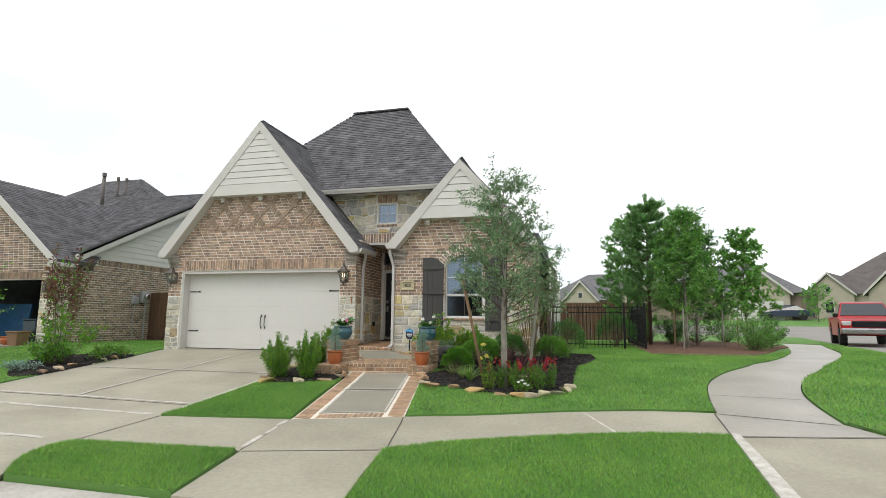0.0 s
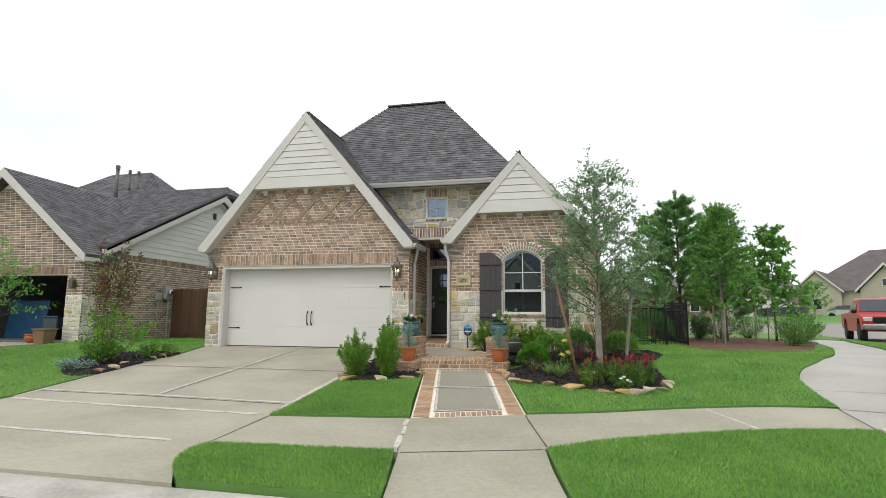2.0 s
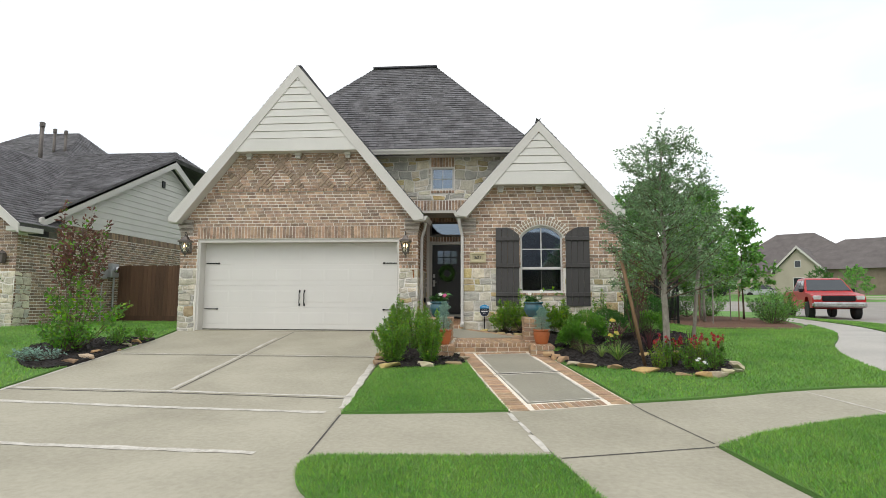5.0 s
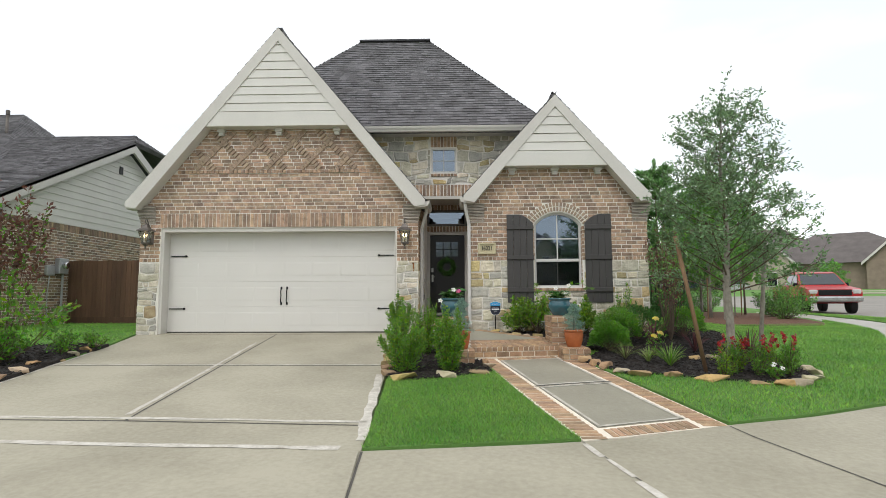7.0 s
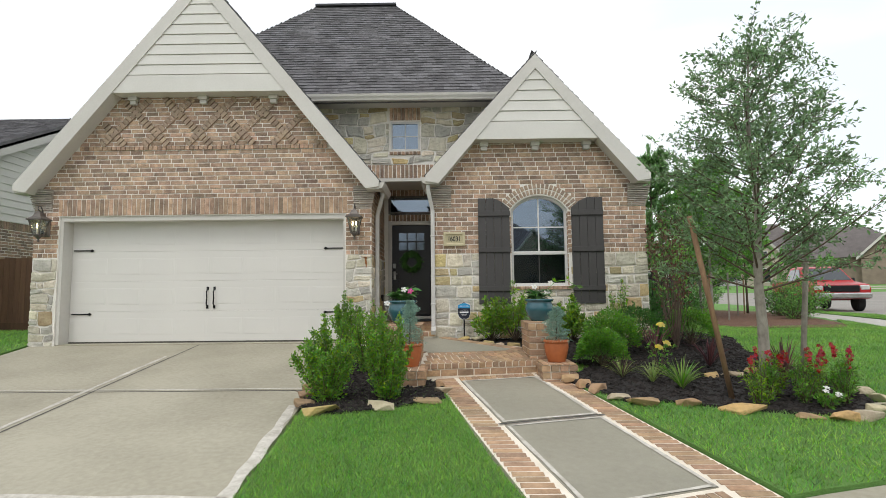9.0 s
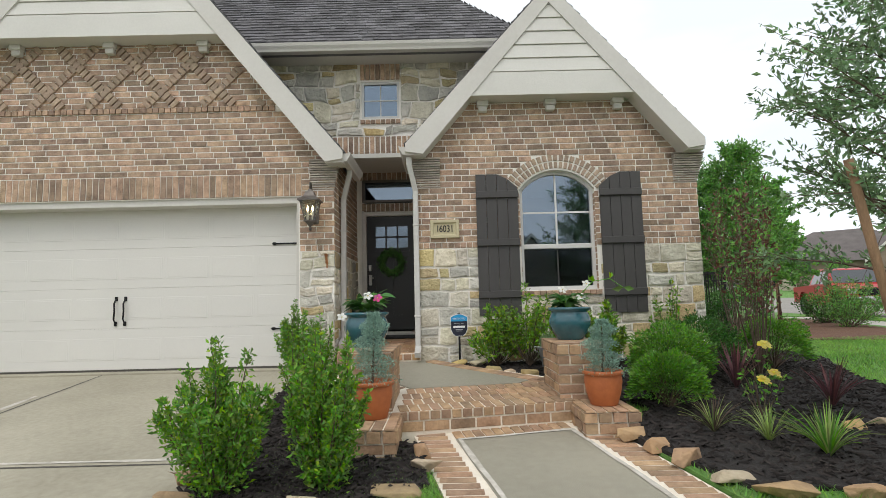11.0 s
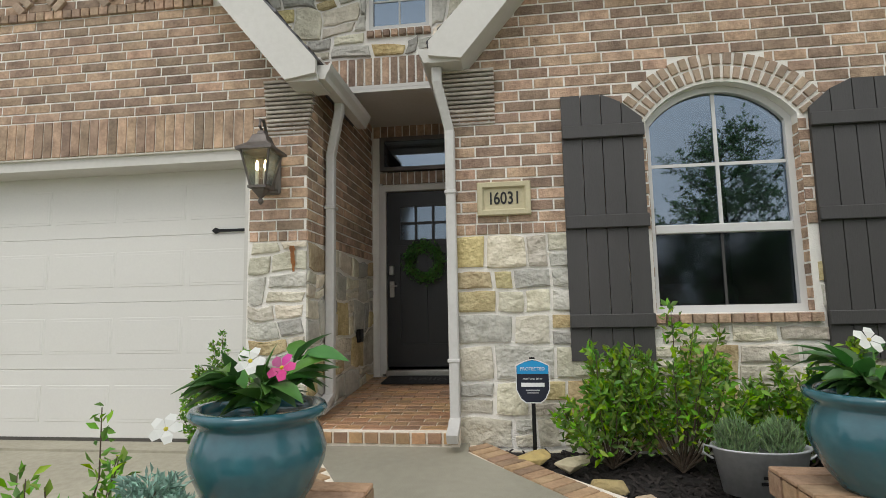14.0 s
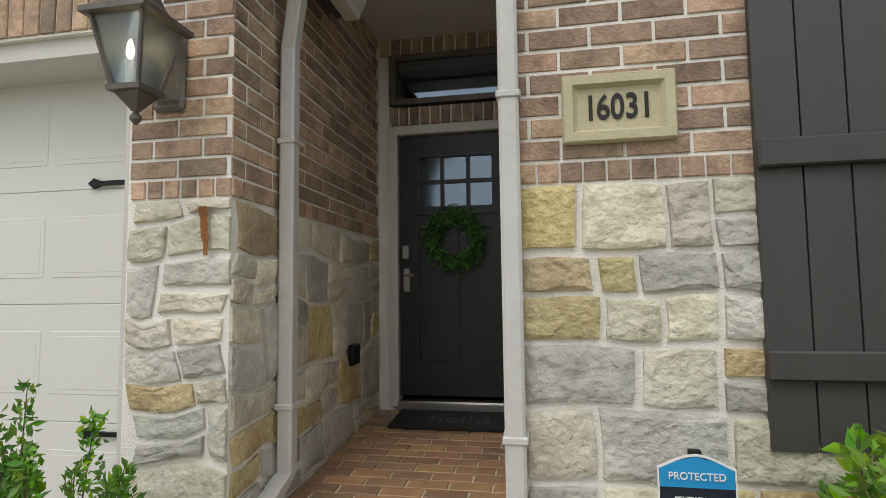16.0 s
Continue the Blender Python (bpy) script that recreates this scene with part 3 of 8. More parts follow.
DRIVE_L = [(-5.35, 0.10), (-4.95, -1.6), (-4.6, -4.4), (-4.25, -6.3), (-4.2, -7.9), (-4.9, -9.0)]
DRIVE_R = [(0.02, 0.10), (0.22, -2.7), (0.36, -5.4), (0.45, -6.43), (0.56, -7.85), (0.60, -8.2), (0.75, -8.55), (1.10, -9.0)]
driveway = sheet("driveway", DRIVE_L + DRIVE_R[::-1], CONCRETE, "pale concrete driveway with dark joints and lime traces", 0.0, "driveway", thick=0.1)
strip("joint", [(-2.45, 0.05), (-2.02, -5.58)], 0.022, JOINT, 0.003, driveway)
strip("joint", [(-4.72, -3.03), (0.22, -3.03)], 0.022, JOINT, 0.003, driveway)
strip("joint", [(-4.36, -5.55), (-2.0, -5.6), (0.38, -5.72)], 0.026, JOINT, 0.003, driveway)
strip("lime_trace", [(-2.48, -1.0), (-2.11, -5.4)], 0.05, LIME, 0.004, driveway)
strip("lime_trace", [(-4.6, -2.95), (0.1, -2.95)], 0.035, LIME, 0.004, driveway)
strip("lime_trace", [(-4.3, -5.46), (-2.0, -5.51), (0.36, -5.62)], 0.06, LIME, 0.004, driveway)
strip("lime_trace", [(-4.2, -6.10), (-1.8, -6.28), (0.26, -6.36)], 0.09, LIME, 0.004, driveway)
strip("lime_trace", [(-4.1, -7.66), (-2.0, -7.74), (0.10, -7.80)], 0.08, LIME, 0.004, driveway)
strip("lime_trace", [(0.20, -3.6), (0.30, -5.0), (0.40, -6.15)], 0.10, LIME, 0.004, driveway)
strip("lime_trace", [(-4.90, -1.9), (-4.56, -4.4), (-4.3, -6.0)], 0.05, LIME, 0.004, driveway)
SW_TOP = smooth_line([(0.43, -6.43), (2.3, -6.15), (3.76, -5.68), (4.76, -5.40), (5.87, -4.98), (7.02, -4.68), (7.88, -4.62)], 4)
SW_BOT = smooth_line([(0.56, -7.85), (2.62, -7.70), (4.06, -7.26), (4.7, -6.80), (5.91, -6.17), (6.88, -5.84), (7.77, -5.72)], 4)
sidewalk = sheet("pavement", SW_TOP + SW_BOT[::-1], CONCRETE, "curving pale concrete pavement", 0.0, "pavement", thick=0.1)
strip("joint", [(2.30, -6.18), (2.62, -7.68)], 0.012, JOINT, 0.003, sidewalk)
for xa, ya, xb, yb, wd in ((2.29, -6.22, 2.36, -6.55, 0.06), (2.38, -6.6, 2.46, -6.98, 0.035), (2.46, -7.06, 2.57, -7.56, 0.055)):
    strip("lime_trace", [(xa, ya), (xb, yb)], wd, LIME, 0.004, sidewalk)
strip("joint", [(3.76, -5.72), (4.08, -7.2)], 0.016, JOINT, 0.004, sidewalk)
strip("joint", [(6.12, -4.95), (6.52, -5.92)], 0.04, LIME, 0.004, sidewalk)
strip("joint", [(0.46, -6.45), (0.56, -7.8)], 0.02, JOINT, 0.003, sidewalk)
connector = sheet("pavement", [(2.64, -7.70), (4.06, -7.27), (4.16, -8.0), (4.34, -9.0), (2.92, -9.0)], CONCRETE, "pale concrete pavement slab leading to the kerb", 0.0, "pavement", thick=0.1)
strip("joint", [(2.66, -7.72), (4.04, -7.30)], 0.02, JOINT, 0.003, connector)
left_walk = sheet("pavement", [(-40, -6.4), (-4.25, -6.3), (-4.2, -7.9), (-40, -7.9)], CONCRETE, "pale concrete pavement past the neighbouring lawn", 0.0, "pavement", thick=0.1)
PATH_L = smooth_line([(7.88, -4.62), (8.02, -3.5), (8.26, -2.4), (8.76, -1.3), (9.53, -0.17), (10.63, 1.8), (12.1, 5.35), (13.2, 9.0), (14.6, 14.0)], 4)
PATH_R = smooth_line([(9.25, -4.9), (9.32, -3.9), (9.50, -2.9), (9.96, -1.7), (10.68, -0.5), (11.85, 1.75), (13.35, 5.25), (14.5, 9.0), (15.9, 13.6)], 4)
side_path = sheet("pavement", [(7.77, -5.72)] + PATH_L + PATH_R[::-1] + [(9.5, -5.4)], CONCRETE_DAMP, "winding pale concrete footpath, wet with rain", 0.0, "pavement", thick=0.1)
strip("joint", [(7.84, -4.66), (9.2, -4.95)], 0.02, JOINT, 0.003, side_path)
strip("joint", [(7.96, -3.4), (9.3, -3.5)], 0.012, JOINT, 0.003, side_path)
strip("joint", [(7.84, -4.66), (7.79, -5.7)], 0.02, JOINT, 0.003, side_path)
ramp = sheet("pavement", [(7.77, -5.74), (9.5, -5.42), (11.2, -7.0), (12.6, -9.0), (7.50, -9.0)], CONCRETE, "pale concrete kerb ramp at the corner", 0.0, "pavement", thick=0.1)
strip("joint", [(7.8, -5.76), (9.5, -5.46)], 0.03, JOINT, 0.003, ramp)
strip("joint", [(9.3, -4.95), (10.6, -6.4)], 0.02, JOINT, 0.004, ramp)
ramp_kerb = sheet("kerb", [(7.77, -5.78), (7.86, -5.80), (7.80, -7.0), (7.66, -9.0), (7.50, -9.0), (7.68, -6.8)], LIME, "raised pale concrete kerb beside the ramp", 0.05, "kerb", thick=0.12)
apron = setting(Build().prism([(-60, -9.5), (60, -9.5), (60, -9.0), (-60, -9.0)], "z", -0.75, -0.615).done("gutter", GUTTER), "worn pale concrete gutter along the street", "gutter")

BED_L = [(0.16, -1.0), (0.22, -2.6), (0.34, -3.85), (0.5, -4.05), (1.09, -3.9), (1.70, -3.55), (1.62, -2.9), (1.12, -2.7), (1.12, -2.0), (0.95, -1.0), (0.5, -0.35), (0.15, -0.2)]
BED_R = [(3.55, -2.1), (3.12, -2.75), (3.25, -3.2), (3.48, -3.72), (3.9, -3.72), (4.35, -3.95), (4.95, -4.15), (5.4, -4.15), (5.75, -3.85), (5.95, -3.3), (5.95, -2.4), (6.0, -1.2), (6.4, -0.2), (6.3, 1.3), (5.2, 1.3), (5.1, 0.0), (1.75, 0.0), (2.7, -1.2), (3.1, -1.2), (3.4, -1.9)]
BED_N = smooth_line([(-4.98, -1.4), (-4.85, -2.6), (-4.64, -4.0), (-4.85, -4.45), (-5.4, -4.2), (-6.3, -3.3), (-6.8, -2.2), (-6.0, -1.4), (-4.98, -1.4)], 4)[:-1]
LAWN_1 = [(0.34, -3.9), (0.46, -6.42), (2.29, -6.14), (2.02, -5.0), (1.72, -3.4), (1.5, -2.8), (0.4, -2.8)]
LAWN_STRIP = smooth_line([(1.13, -8.98), (0.78, -8.6), (0.62, -8.25), (0.60, -8.02), (0.75, -7.87), (1.6, -7.81), (2.60, -7.73)], 4) + [(2.74, -8.3), (2.90, -8.98)]
LAWN_BIG = [(4.08, -7.30)] + [(x, y - 0.03) for x, y in SW_BOT[9:]] + [(7.68, -6.8), (7.48, -8.98), (4.36, -8.98)]
LAWN_R = [(3.78, -5.66)] + [(x, y + 0.02) for x, y in SW_TOP[9:]] + [(x - 0.02, y) for x, y in PATH_L[:25]] + [(10.6, 3.0), (7.9, 2.6), (7.9, 12.0), (5.2, 12.0), (5.2, -0.5), (3.3, -2.0), (3.1, -2.6)]
LAWN_N = [(-12.6, -6.30), (-4.28, -6.28), (-4.62, -4.4), (-4.97, -1.6), (-5.38, 0.1), (-5.38, 4.0), (-10.2, 4.0), (-10.2, -0.9), (-11.6, -0.9)]
ROAD_L = smooth_line([(13.4, -9.0), (13.0, -5.0), (13.3, -1.0), (14.0, 3.0), (15.0, 7.0), (16.2, 12.0), (17.9, 19.5), (21.2, 33.0), (27.0, 56.0)], 3)
LAWN_VERGE = [(9.33, -4.86)] + [(x + 0.02, y) for x, y in PATH_R] + ROAD_L[13:0:-1] + [(13.0, -8.9), (12.6, -8.9), (11.2, -6.95), (9.55, -5.4)]
LAWN_FAR_R = [(7.9, 12.0), (8.2, 40.0), (26.0, 45.0)] + ROAD_L[20:14:-1] + PATH_L[:24:-1] + [(10.8, 3.2)]
for who, poly, words in (("lawn", LAWN_1, "mown green lawn between driveway and brick walk"), ("lawn", LAWN_STRIP, "mown green verge strip by the kerb"),
                         ("lawn", LAWN_BIG, "wide mown green verge beside the pavement"), ("lawn", LAWN_R, "mown green front lawn beside the flower bed"),
                         ("lawn", LAWN_N, "mown green lawn of the neighbouring house"), ("lawn", LAWN_VERGE, "mown green verge between footpath and road"),
                         ("lawn", LAWN_FAR_R, "rough green lawn behind the trees")):
    sheet(who, poly, LAWN, words, 0.022, "lawn", thick=0.12)
bed_left = sheet("planting_bed", BED_L, MULCH, "dark mulched planting bed beside the driveway", 0.05, "bed", thick=0.1)
bed_right = sheet("planting_bed", BED_R, MULCH, "dark mulched flower bed before the window", 0.05, "bed", thick=0.1)
bed_neighbour = sheet("planting_bed", BED_N, MULCH, "dark mulched bed edged with rocks", 0.05, "bed", thick=0.1)
ISLAND = smooth_line([(7.9, 2.4), (8.9, 2.2), (9.9, 2.2), (10.8, 3.4), (12.1, 6.5), (13.4, 10.0), (12.0, 14.0), (9.0, 13.0), (7.9, 9.0), (7.9, 2.4)], 4)[:-1]
island = sheet("pine_straw_bed", ISLAND, STRAW, "reddish-brown pine straw under young trees", 0.045, "bed", thick=0.1)
side_road = setting(Build().prism(ROAD_L[::-1] + [(x + 9.5 + 0.02 * i, y - 1.5) for i, (x, y) in enumerate(ROAD_L)], "z", -0.14, -0.065).done("road", ASPHALT), "pale concrete side street", "road")

# ---- the house: walls ----
WY, RY, UY, DY = 0.0, 0.05, 0.85, 1.82     # faces of garage wall, right wall, upper wall, door wall
GX0, GX1, GAX, GAZ, GEZ = -5.36, 0.45, -2.47, 6.37, 2.68
RX0, RX1, RAX, RAZ, REZ = 1.50, 5.14, 3.265, 4.87, 2.765
BK = 0.006                                   # mortar lies back by this
GS = (GAZ - GEZ) / (GAX + 5.545)             # slope of the garage gable
RS = (RAZ - REZ) / 1.885                     # slope of the small gable


def g_span(z):
    """The garage wall's width at a height."""
    w = min(GX1 - GAX, (GAZ - 0.30 - z) / GS)
    return [(GAX - w, GAX + w)] if w > 0.05 else []


def r_span(z):
    w = (RAZ - 0.27 - z) / RS
    return [(max(RX0, RAX - w), min(RX1, RAX + w))] if w > 0.05 else []


gw = Build()
y0, y1 = WY + BK, WY + 0.26
gw.box(GX0 + BK, -4.92, y0, y1, -0.3, 2.17)
gw.box(0.0, GX1 - BK, y0, y1, -0.3, 2.17)
gw.box(GX0 + BK, GX1 - BK, y0, y1, 2.17, 2.60)
gw.prism([(GX0 + BK, 2.60), (GX1 - BK, 2.60), (GAX + 0.12, 6.0), (GAX - 0.12, 6.0)], "y", y0, y1)
wall_garage = setting(gw.done("wall_garage", MORTAR), "tan brick gable wall with pale stone piers beside the garage door", "wall")
gs = Build().box(GX0 + BK, GX0 + 0.26, y1, 13.0, -0.3, 2.62)
wall_west = setting(gs.done("wall_west", MORTAR), "long side wall of the brick house", "wall")

gp = face_front(WY + BK)
bricks = courses(lambda z: [(GX0, -4.93), (0.01, GX1)], 1.54, 2.17, gp, depth=0.006)
bricks += courses(lambda z: [(GX0, -4.95), (0.03, GX1)], 2.17, 2.47, gp, depth=0.006)
bricks += courses(g_span, 2.47, 3.31, gp, depth=0.006)
bricks += courses(g_span, 3.39, 4.30, gp, depth=0.006)
bricks += upright(-4.95, 0.03, 2.175, 2.47, gp, depth=0.009)
bricks += upright(GX0, -4.93, 1.46, 1.54, gp, depth=0.009) + upright(0.01, GX1, 1.46, 1.54, gp, depth=0.009)
bricks += upright(-4.62, -0.32, 3.31, 3.39, gp, depth=0.026)
lay(wall_garage, "brick", bricks, BRICK, (0.2, 0, 2.0), 300)
# lattice of projecting headers
lattice = []
for i in range(-2, 8):
    for sgn in (-1, 1):
        for k in range(15):
            z = 3.43 + 0.0555 * k
            x = -4.04 + 0.744 * i + sgn * (z - 3.61)
            w = g_span(z + 0.1)
            if w and w[0][0] + 0.05 < x < w[0][1] - 0.05 and z < 4.22:
                lattice.append((pose(x, WY + 0.004, z, 0, -45 * sgn, 0) @ pose(0, 0.0015 * sgn, 0), 0.060, 0.115, 0.030))
lay(wall_garage, "header_brick", lattice, ARCH_BRICK, (0, 0, 3), 120)
stonework(wall_garage, GX0, -4.93, -0.12, 1.46, gp, 11, limit=60, rows=(0.10, 0.24), depth=0.02)
stonework(wall_garage, 0.01, GX1, -0.12, 1.46, gp, 12, limit=60, rows=(0.10, 0.30), depth=0.02, golds=0.14, greys=0.16)

# right gable wall
WX0, WX1, WZ0, WR, WCZ = 2.83, 3.80, 0.90, 0.595, 1.862
WC = (WX0 + WX1) / 2


def r_hole(z):
    """The stretches of right wall beside the arched window and its brick arch."""
    out = []
    for a, b in r_span(z):
        if WZ0 < z < 2.15:
            out += [(a, WX0), (WX1, b)]
        elif z < WCZ + WR + 0.225 and z >= 2.15:
            h = math.sqrt(max(0.0, (WR + 0.215) ** 2 - (z - WCZ) ** 2))
            out += [(a, WC - h), (WC + h, b)]
        else:
            out.append((a, b))
    return [(a, b) for a, b in out if b - a > 0.03]


rw = Build()
y0, y1 = RY + BK, RY + 0.26
rw.box(RX0 + BK, WX0, y0, y1, -0.3, 2.6)
rw.box(WX1, RX1 - BK, y0, y1, -0.3, 2.6)
rw.box(WX0, WX1, y0, y1, -0.3, WZ0)
arc = [(WC + WR * math.sin(a), WCZ + WR * math.cos(a)) for a in np.linspace(-math.asin(0.485 / WR), math.asin(0.485 / WR), 17)]
for (xa, za), (xb, zb) in zip(arc, arc[1:]):
    rw.prism([(xa, za), (xb, zb), (xb, 2.6), (xa, 2.6)], "y", y0, y1)
rw.prism([(RX0 + BK, 2.6), (RX1 - BK, 2.6), (RAX + 0.12, 4.5), (RAX - 0.12, 4.5)], "y", y0, y1)
wall_right = setting(rw.done("wall_front_right", MORTAR), "tan brick gable wall with a pale stone base and arched window", "wall")
rp = face_front(RY + BK)
bricks = courses(r_hole, 1.54, 3.44, rp, depth=0.006, rng=random.Random(8), phase=0.2)
bricks += upright(RX0, WX0, 1.46, 1.54, rp, depth=0.009) + upright(WX1, RX1, 1.46, 1.54, rp, depth=0.009)
bricks += upright(WX0 - 0.03, WX1 + 0.03, 0.83, 0.90, rp, depth=0.05)
lay(wall_right, "brick", bricks, BRICK, (1.8, 0, 1.9), 300)
reveal = courses(lambda z: [(RY + 0.008, RY + 0.078)], WZ0, 2.15, face_right(WX0), depth=0.005) + courses(lambda z: [(RY + 0.008, RY + 0.078)], WZ0, 2.15, face_left(WX1), depth=0.005)
lay(wall_right, "reveal_brick", reveal, BRICK, (3.3, 0, 1.5), 60)
ring = []
for row, r in enumerate((WR + 0.062, WR + 0.160)):
    n = 21
    amax = math.asin(0.485 / WR) + 0.06
    for k in range(n):
        a = -amax + (k + 0.5) * 2 * amax / n
        ring.append((pose(WC + r * math.sin(a), RY + BK, WCZ + r * math.cos(a), 0, math.degrees(a), 0), 2 * amax * r / n - 0.022, 0.080, 0.016))
lay(wall_right, "arch_brick", ring, ARCH_BRICK, (3.3, 0, 2), 60)
stonework(wall_right, RX0, RX1, -0.12, 1.46, rp, 21, holes=[(WX0 - 0.04, WX1 + 0.04, 0.82, 2.0)], depth=0.022, golds=0.34, greys=0.10, loose=0.3, rows=(0.13, 0.24))

# stepped corbels at the four gable feet
for cx, yy, wall, out in ((GX0 + 0.155, WY, wall_garage, -1), (GX1 - 0.155, WY, wall_garage, 1), (RX0 + 0.155, RY, wall_right, -1), (RX1 - 0.155, RY, wall_right, 1)):
    items = []
    for k in range(13):
        push = 0.0065 * k
        w = 0.31 + push
        items.append((pose(cx + out * push / 2, yy + 0.005, 2.265 + 0.030 * k), w, 0.020, 0.012 + push))
    lay(wall, "corbel_course", items, CORBEL, (1, 0, 2), 40, c=0.004)

# walls of the entrance recess
ew = Build().box(GX1 - 0.26, GX1 - BK, WY + 0.26, DY + 0.1, -0.3, 2.96)
wall_entry_left = setting(ew.done("wall_entry_left", MORTAR), "brick and stone side wall of the entrance recess", "wall")
lp = face_right(GX1 - BK)
bricks = courses(lambda z: [(WY, DY)], 1.54, 2.93, lp, depth=0.006, phase=0.5) + upright(WY, DY, 1.46, 1.54, lp, depth=0.009)
lay(wall_entry_left, "brick", bricks, BRICK, (0.45, 0, 1.7), 200)
stonework(wall_entry_left, WY, DY, -0.05, 1.46, lp, 31, depth=0.02, rows=(0.12, 0.34), greys=0.32, golds=0.16)
er = Build().box(RX0 + BK, RX0 + 0.26, RY + 0.26, DY + 0.1, -0.3, 2.96)
wall_entry_right = setting(er.done("wall_entry_right", MORTAR), "brick and stone side wall of the entrance recess", "wall")
lq = face_left(RX0 + BK)
bricks = courses(lambda z: [(RY, DY)], 1.54, 2.93, lq, depth=0.006, phase=0.5) + upright(RY, DY, 1.46, 1.54, lq, depth=0.009)
lay(wall_entry_right, "brick", bricks, BRICK, (1.5, 0, 1.7), 80)
stonework(wall_entry_right, RY, DY, -0.05, 1.46, lq, 33, depth=0.02, rows=(0.12, 0.34), greys=0.4)

# upper stone wall with the small window
SX0, SX1, SZ0, SZ1 = 0.68, 1.235, 3.49, 4.05
uw = Build()
y0, y1 = UY + BK, UY + 0.25
uw.box(-1.6, SX0, y0, y1, 2.95, 4.40).box(SX1, 3.2, y0, y1, 2.95, 4.40).box(SX0, SX1, y0, y1, 2.95, SZ0).box(SX0, SX1, y0, y1, SZ1, 4.40)
wall_upper = setting(uw.done("wall_upper", MORTAR), "pale rubble stone wall above the entrance", "wall")
up_ = face_front(UY + BK)
stonework(wall_upper, -1.3, 2.9, 3.23, 4.38, up_, 41, holes=[(SX0 - 0.02, SX1 + 0.02, 3.40, 4.33)], angular=0.05, depth=0.03, greys=0.28, golds=0.2, rows=(0.16, 0.32))
lay(wall_upper, "brick", upright(-0.3, 2.2, 2.955, 3.22, up_, depth=0.009) + upright(SX0 - 0.02, SX1 + 0.02, 4.07, 4.32, up_, depth=0.02) + upright(SX0 - 0.02, SX1 + 0.02, 3.40, 3.47, up_, depth=0.035), BRICK, (1, 0, 3), 80)

# wall with the front door
DX0, DX1, DZ0, DZ1 = 0.60, 1.50, 0.34, 2.20
dw = Build()
y0, y1 = DY + 0.05, DY + 0.30
dw.box(GX1 - BK, DX0 - 0.05, y0, y1, -0.3, 2.96).box(DX1 + 0.02, 2.3, y0, y1, -0.3, 2.96).box(DX0 - 0.05, DX1 + 0.02, y0, y1, 2.27, 2.42).box(DX0 - 0.05, DX1 + 0.02, y0, y1, 2.80, 2.96)
dw.box(DX0 - 0.05, DX1 + 0.02, y0, y1, -0.3, 0.27)
wall_door = setting(dw.done("wall_front_door", MORTAR), "brick wall round the front door and transom", "wall")
dp = face_front(DY + 0.05)
lay(wall_door, "brick", upright(0.52, 1.52, 2.28, 2.42, dp, depth=0.02) + upright(0.45, 1.50, 2.80, 2.95, dp, depth=0.006), BRICK, (1, 0, 2), 60)
ceiling = setting(Build().box(GX1 - 0.2, RX0 + 0.2, UY, DY + 0.1, 2.93, 2.99).done("ceiling", TRIM), "painted ceiling of the entrance recess", "ceiling")
beam = setting(Build().box(GX1 - 0.1, RX0 + 0.1, UY + 0.002, UY + 0.25, 2.90, 2.95).done("beam", TRIM), "painted lintel over the entrance recess", "trim")
# inside: a hall and a front room, closed; dimness put into the grey walls
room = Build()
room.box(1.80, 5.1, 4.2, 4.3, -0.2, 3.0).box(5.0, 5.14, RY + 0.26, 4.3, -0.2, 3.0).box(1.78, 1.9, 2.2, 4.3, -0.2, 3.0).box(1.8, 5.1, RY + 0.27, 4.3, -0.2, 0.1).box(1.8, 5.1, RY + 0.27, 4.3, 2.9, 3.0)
setting(room.done("room_shell", ROOM_SHADE), "room behind the arched window, its dimness put into the wall colour", "room")
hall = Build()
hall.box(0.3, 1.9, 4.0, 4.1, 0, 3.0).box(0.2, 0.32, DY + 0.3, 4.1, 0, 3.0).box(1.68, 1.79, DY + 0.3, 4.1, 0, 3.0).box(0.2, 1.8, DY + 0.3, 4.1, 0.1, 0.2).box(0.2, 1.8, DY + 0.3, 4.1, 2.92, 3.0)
setting(hall.done("hall_shell", ROOM_SHADE), "hall behind the front door, its dimness put into the wall colour", "room")
house_back = Build().box(RX1 - 0.2, RX1, 0.32, 12.8, -0.3, 2.62).box(GX0, RX1, 12.8, 13.0, -0.3, 2.62)
setting(house_back.done("wall_back", MORTAR), "side and rear walls of the brick house", "wall")

# ---- roofs ----
EV = -0.24                                   # front of the gable overhang
gl, gr = GAX - (GAZ - GEZ) / GS, GAX + (GAZ - GEZ) / GS
roof_plane("roof_garage_left", [(gl, 14, GEZ), (gl, EV, GEZ), (GAX, EV, GAZ), (GAX, 6, GAZ)], "dark grey shingled slope of the garage gable", (1, 0, GS), seed=2)
roof_plane("roof_garage_right", [(gr, EV, GEZ), (gr, UY + 0.05, GEZ), (GAX, 4.5, GAZ), (GAX, EV, GAZ)], "dark grey shingled slope of the garage gable", (-1, 0, GS), seed=3)
rl, rr = RAX - 1.885, RAX + 1.885
roof_plane("roof_right_left", [(rl, EV + RY, REZ), (rl, UY + 0.05, REZ), (RAX, 3.0, RAZ), (RAX, EV + RY, RAZ)][::-1][::-1], "dark grey shingled slope of the small gable", (1, 0, RS), seed=4)
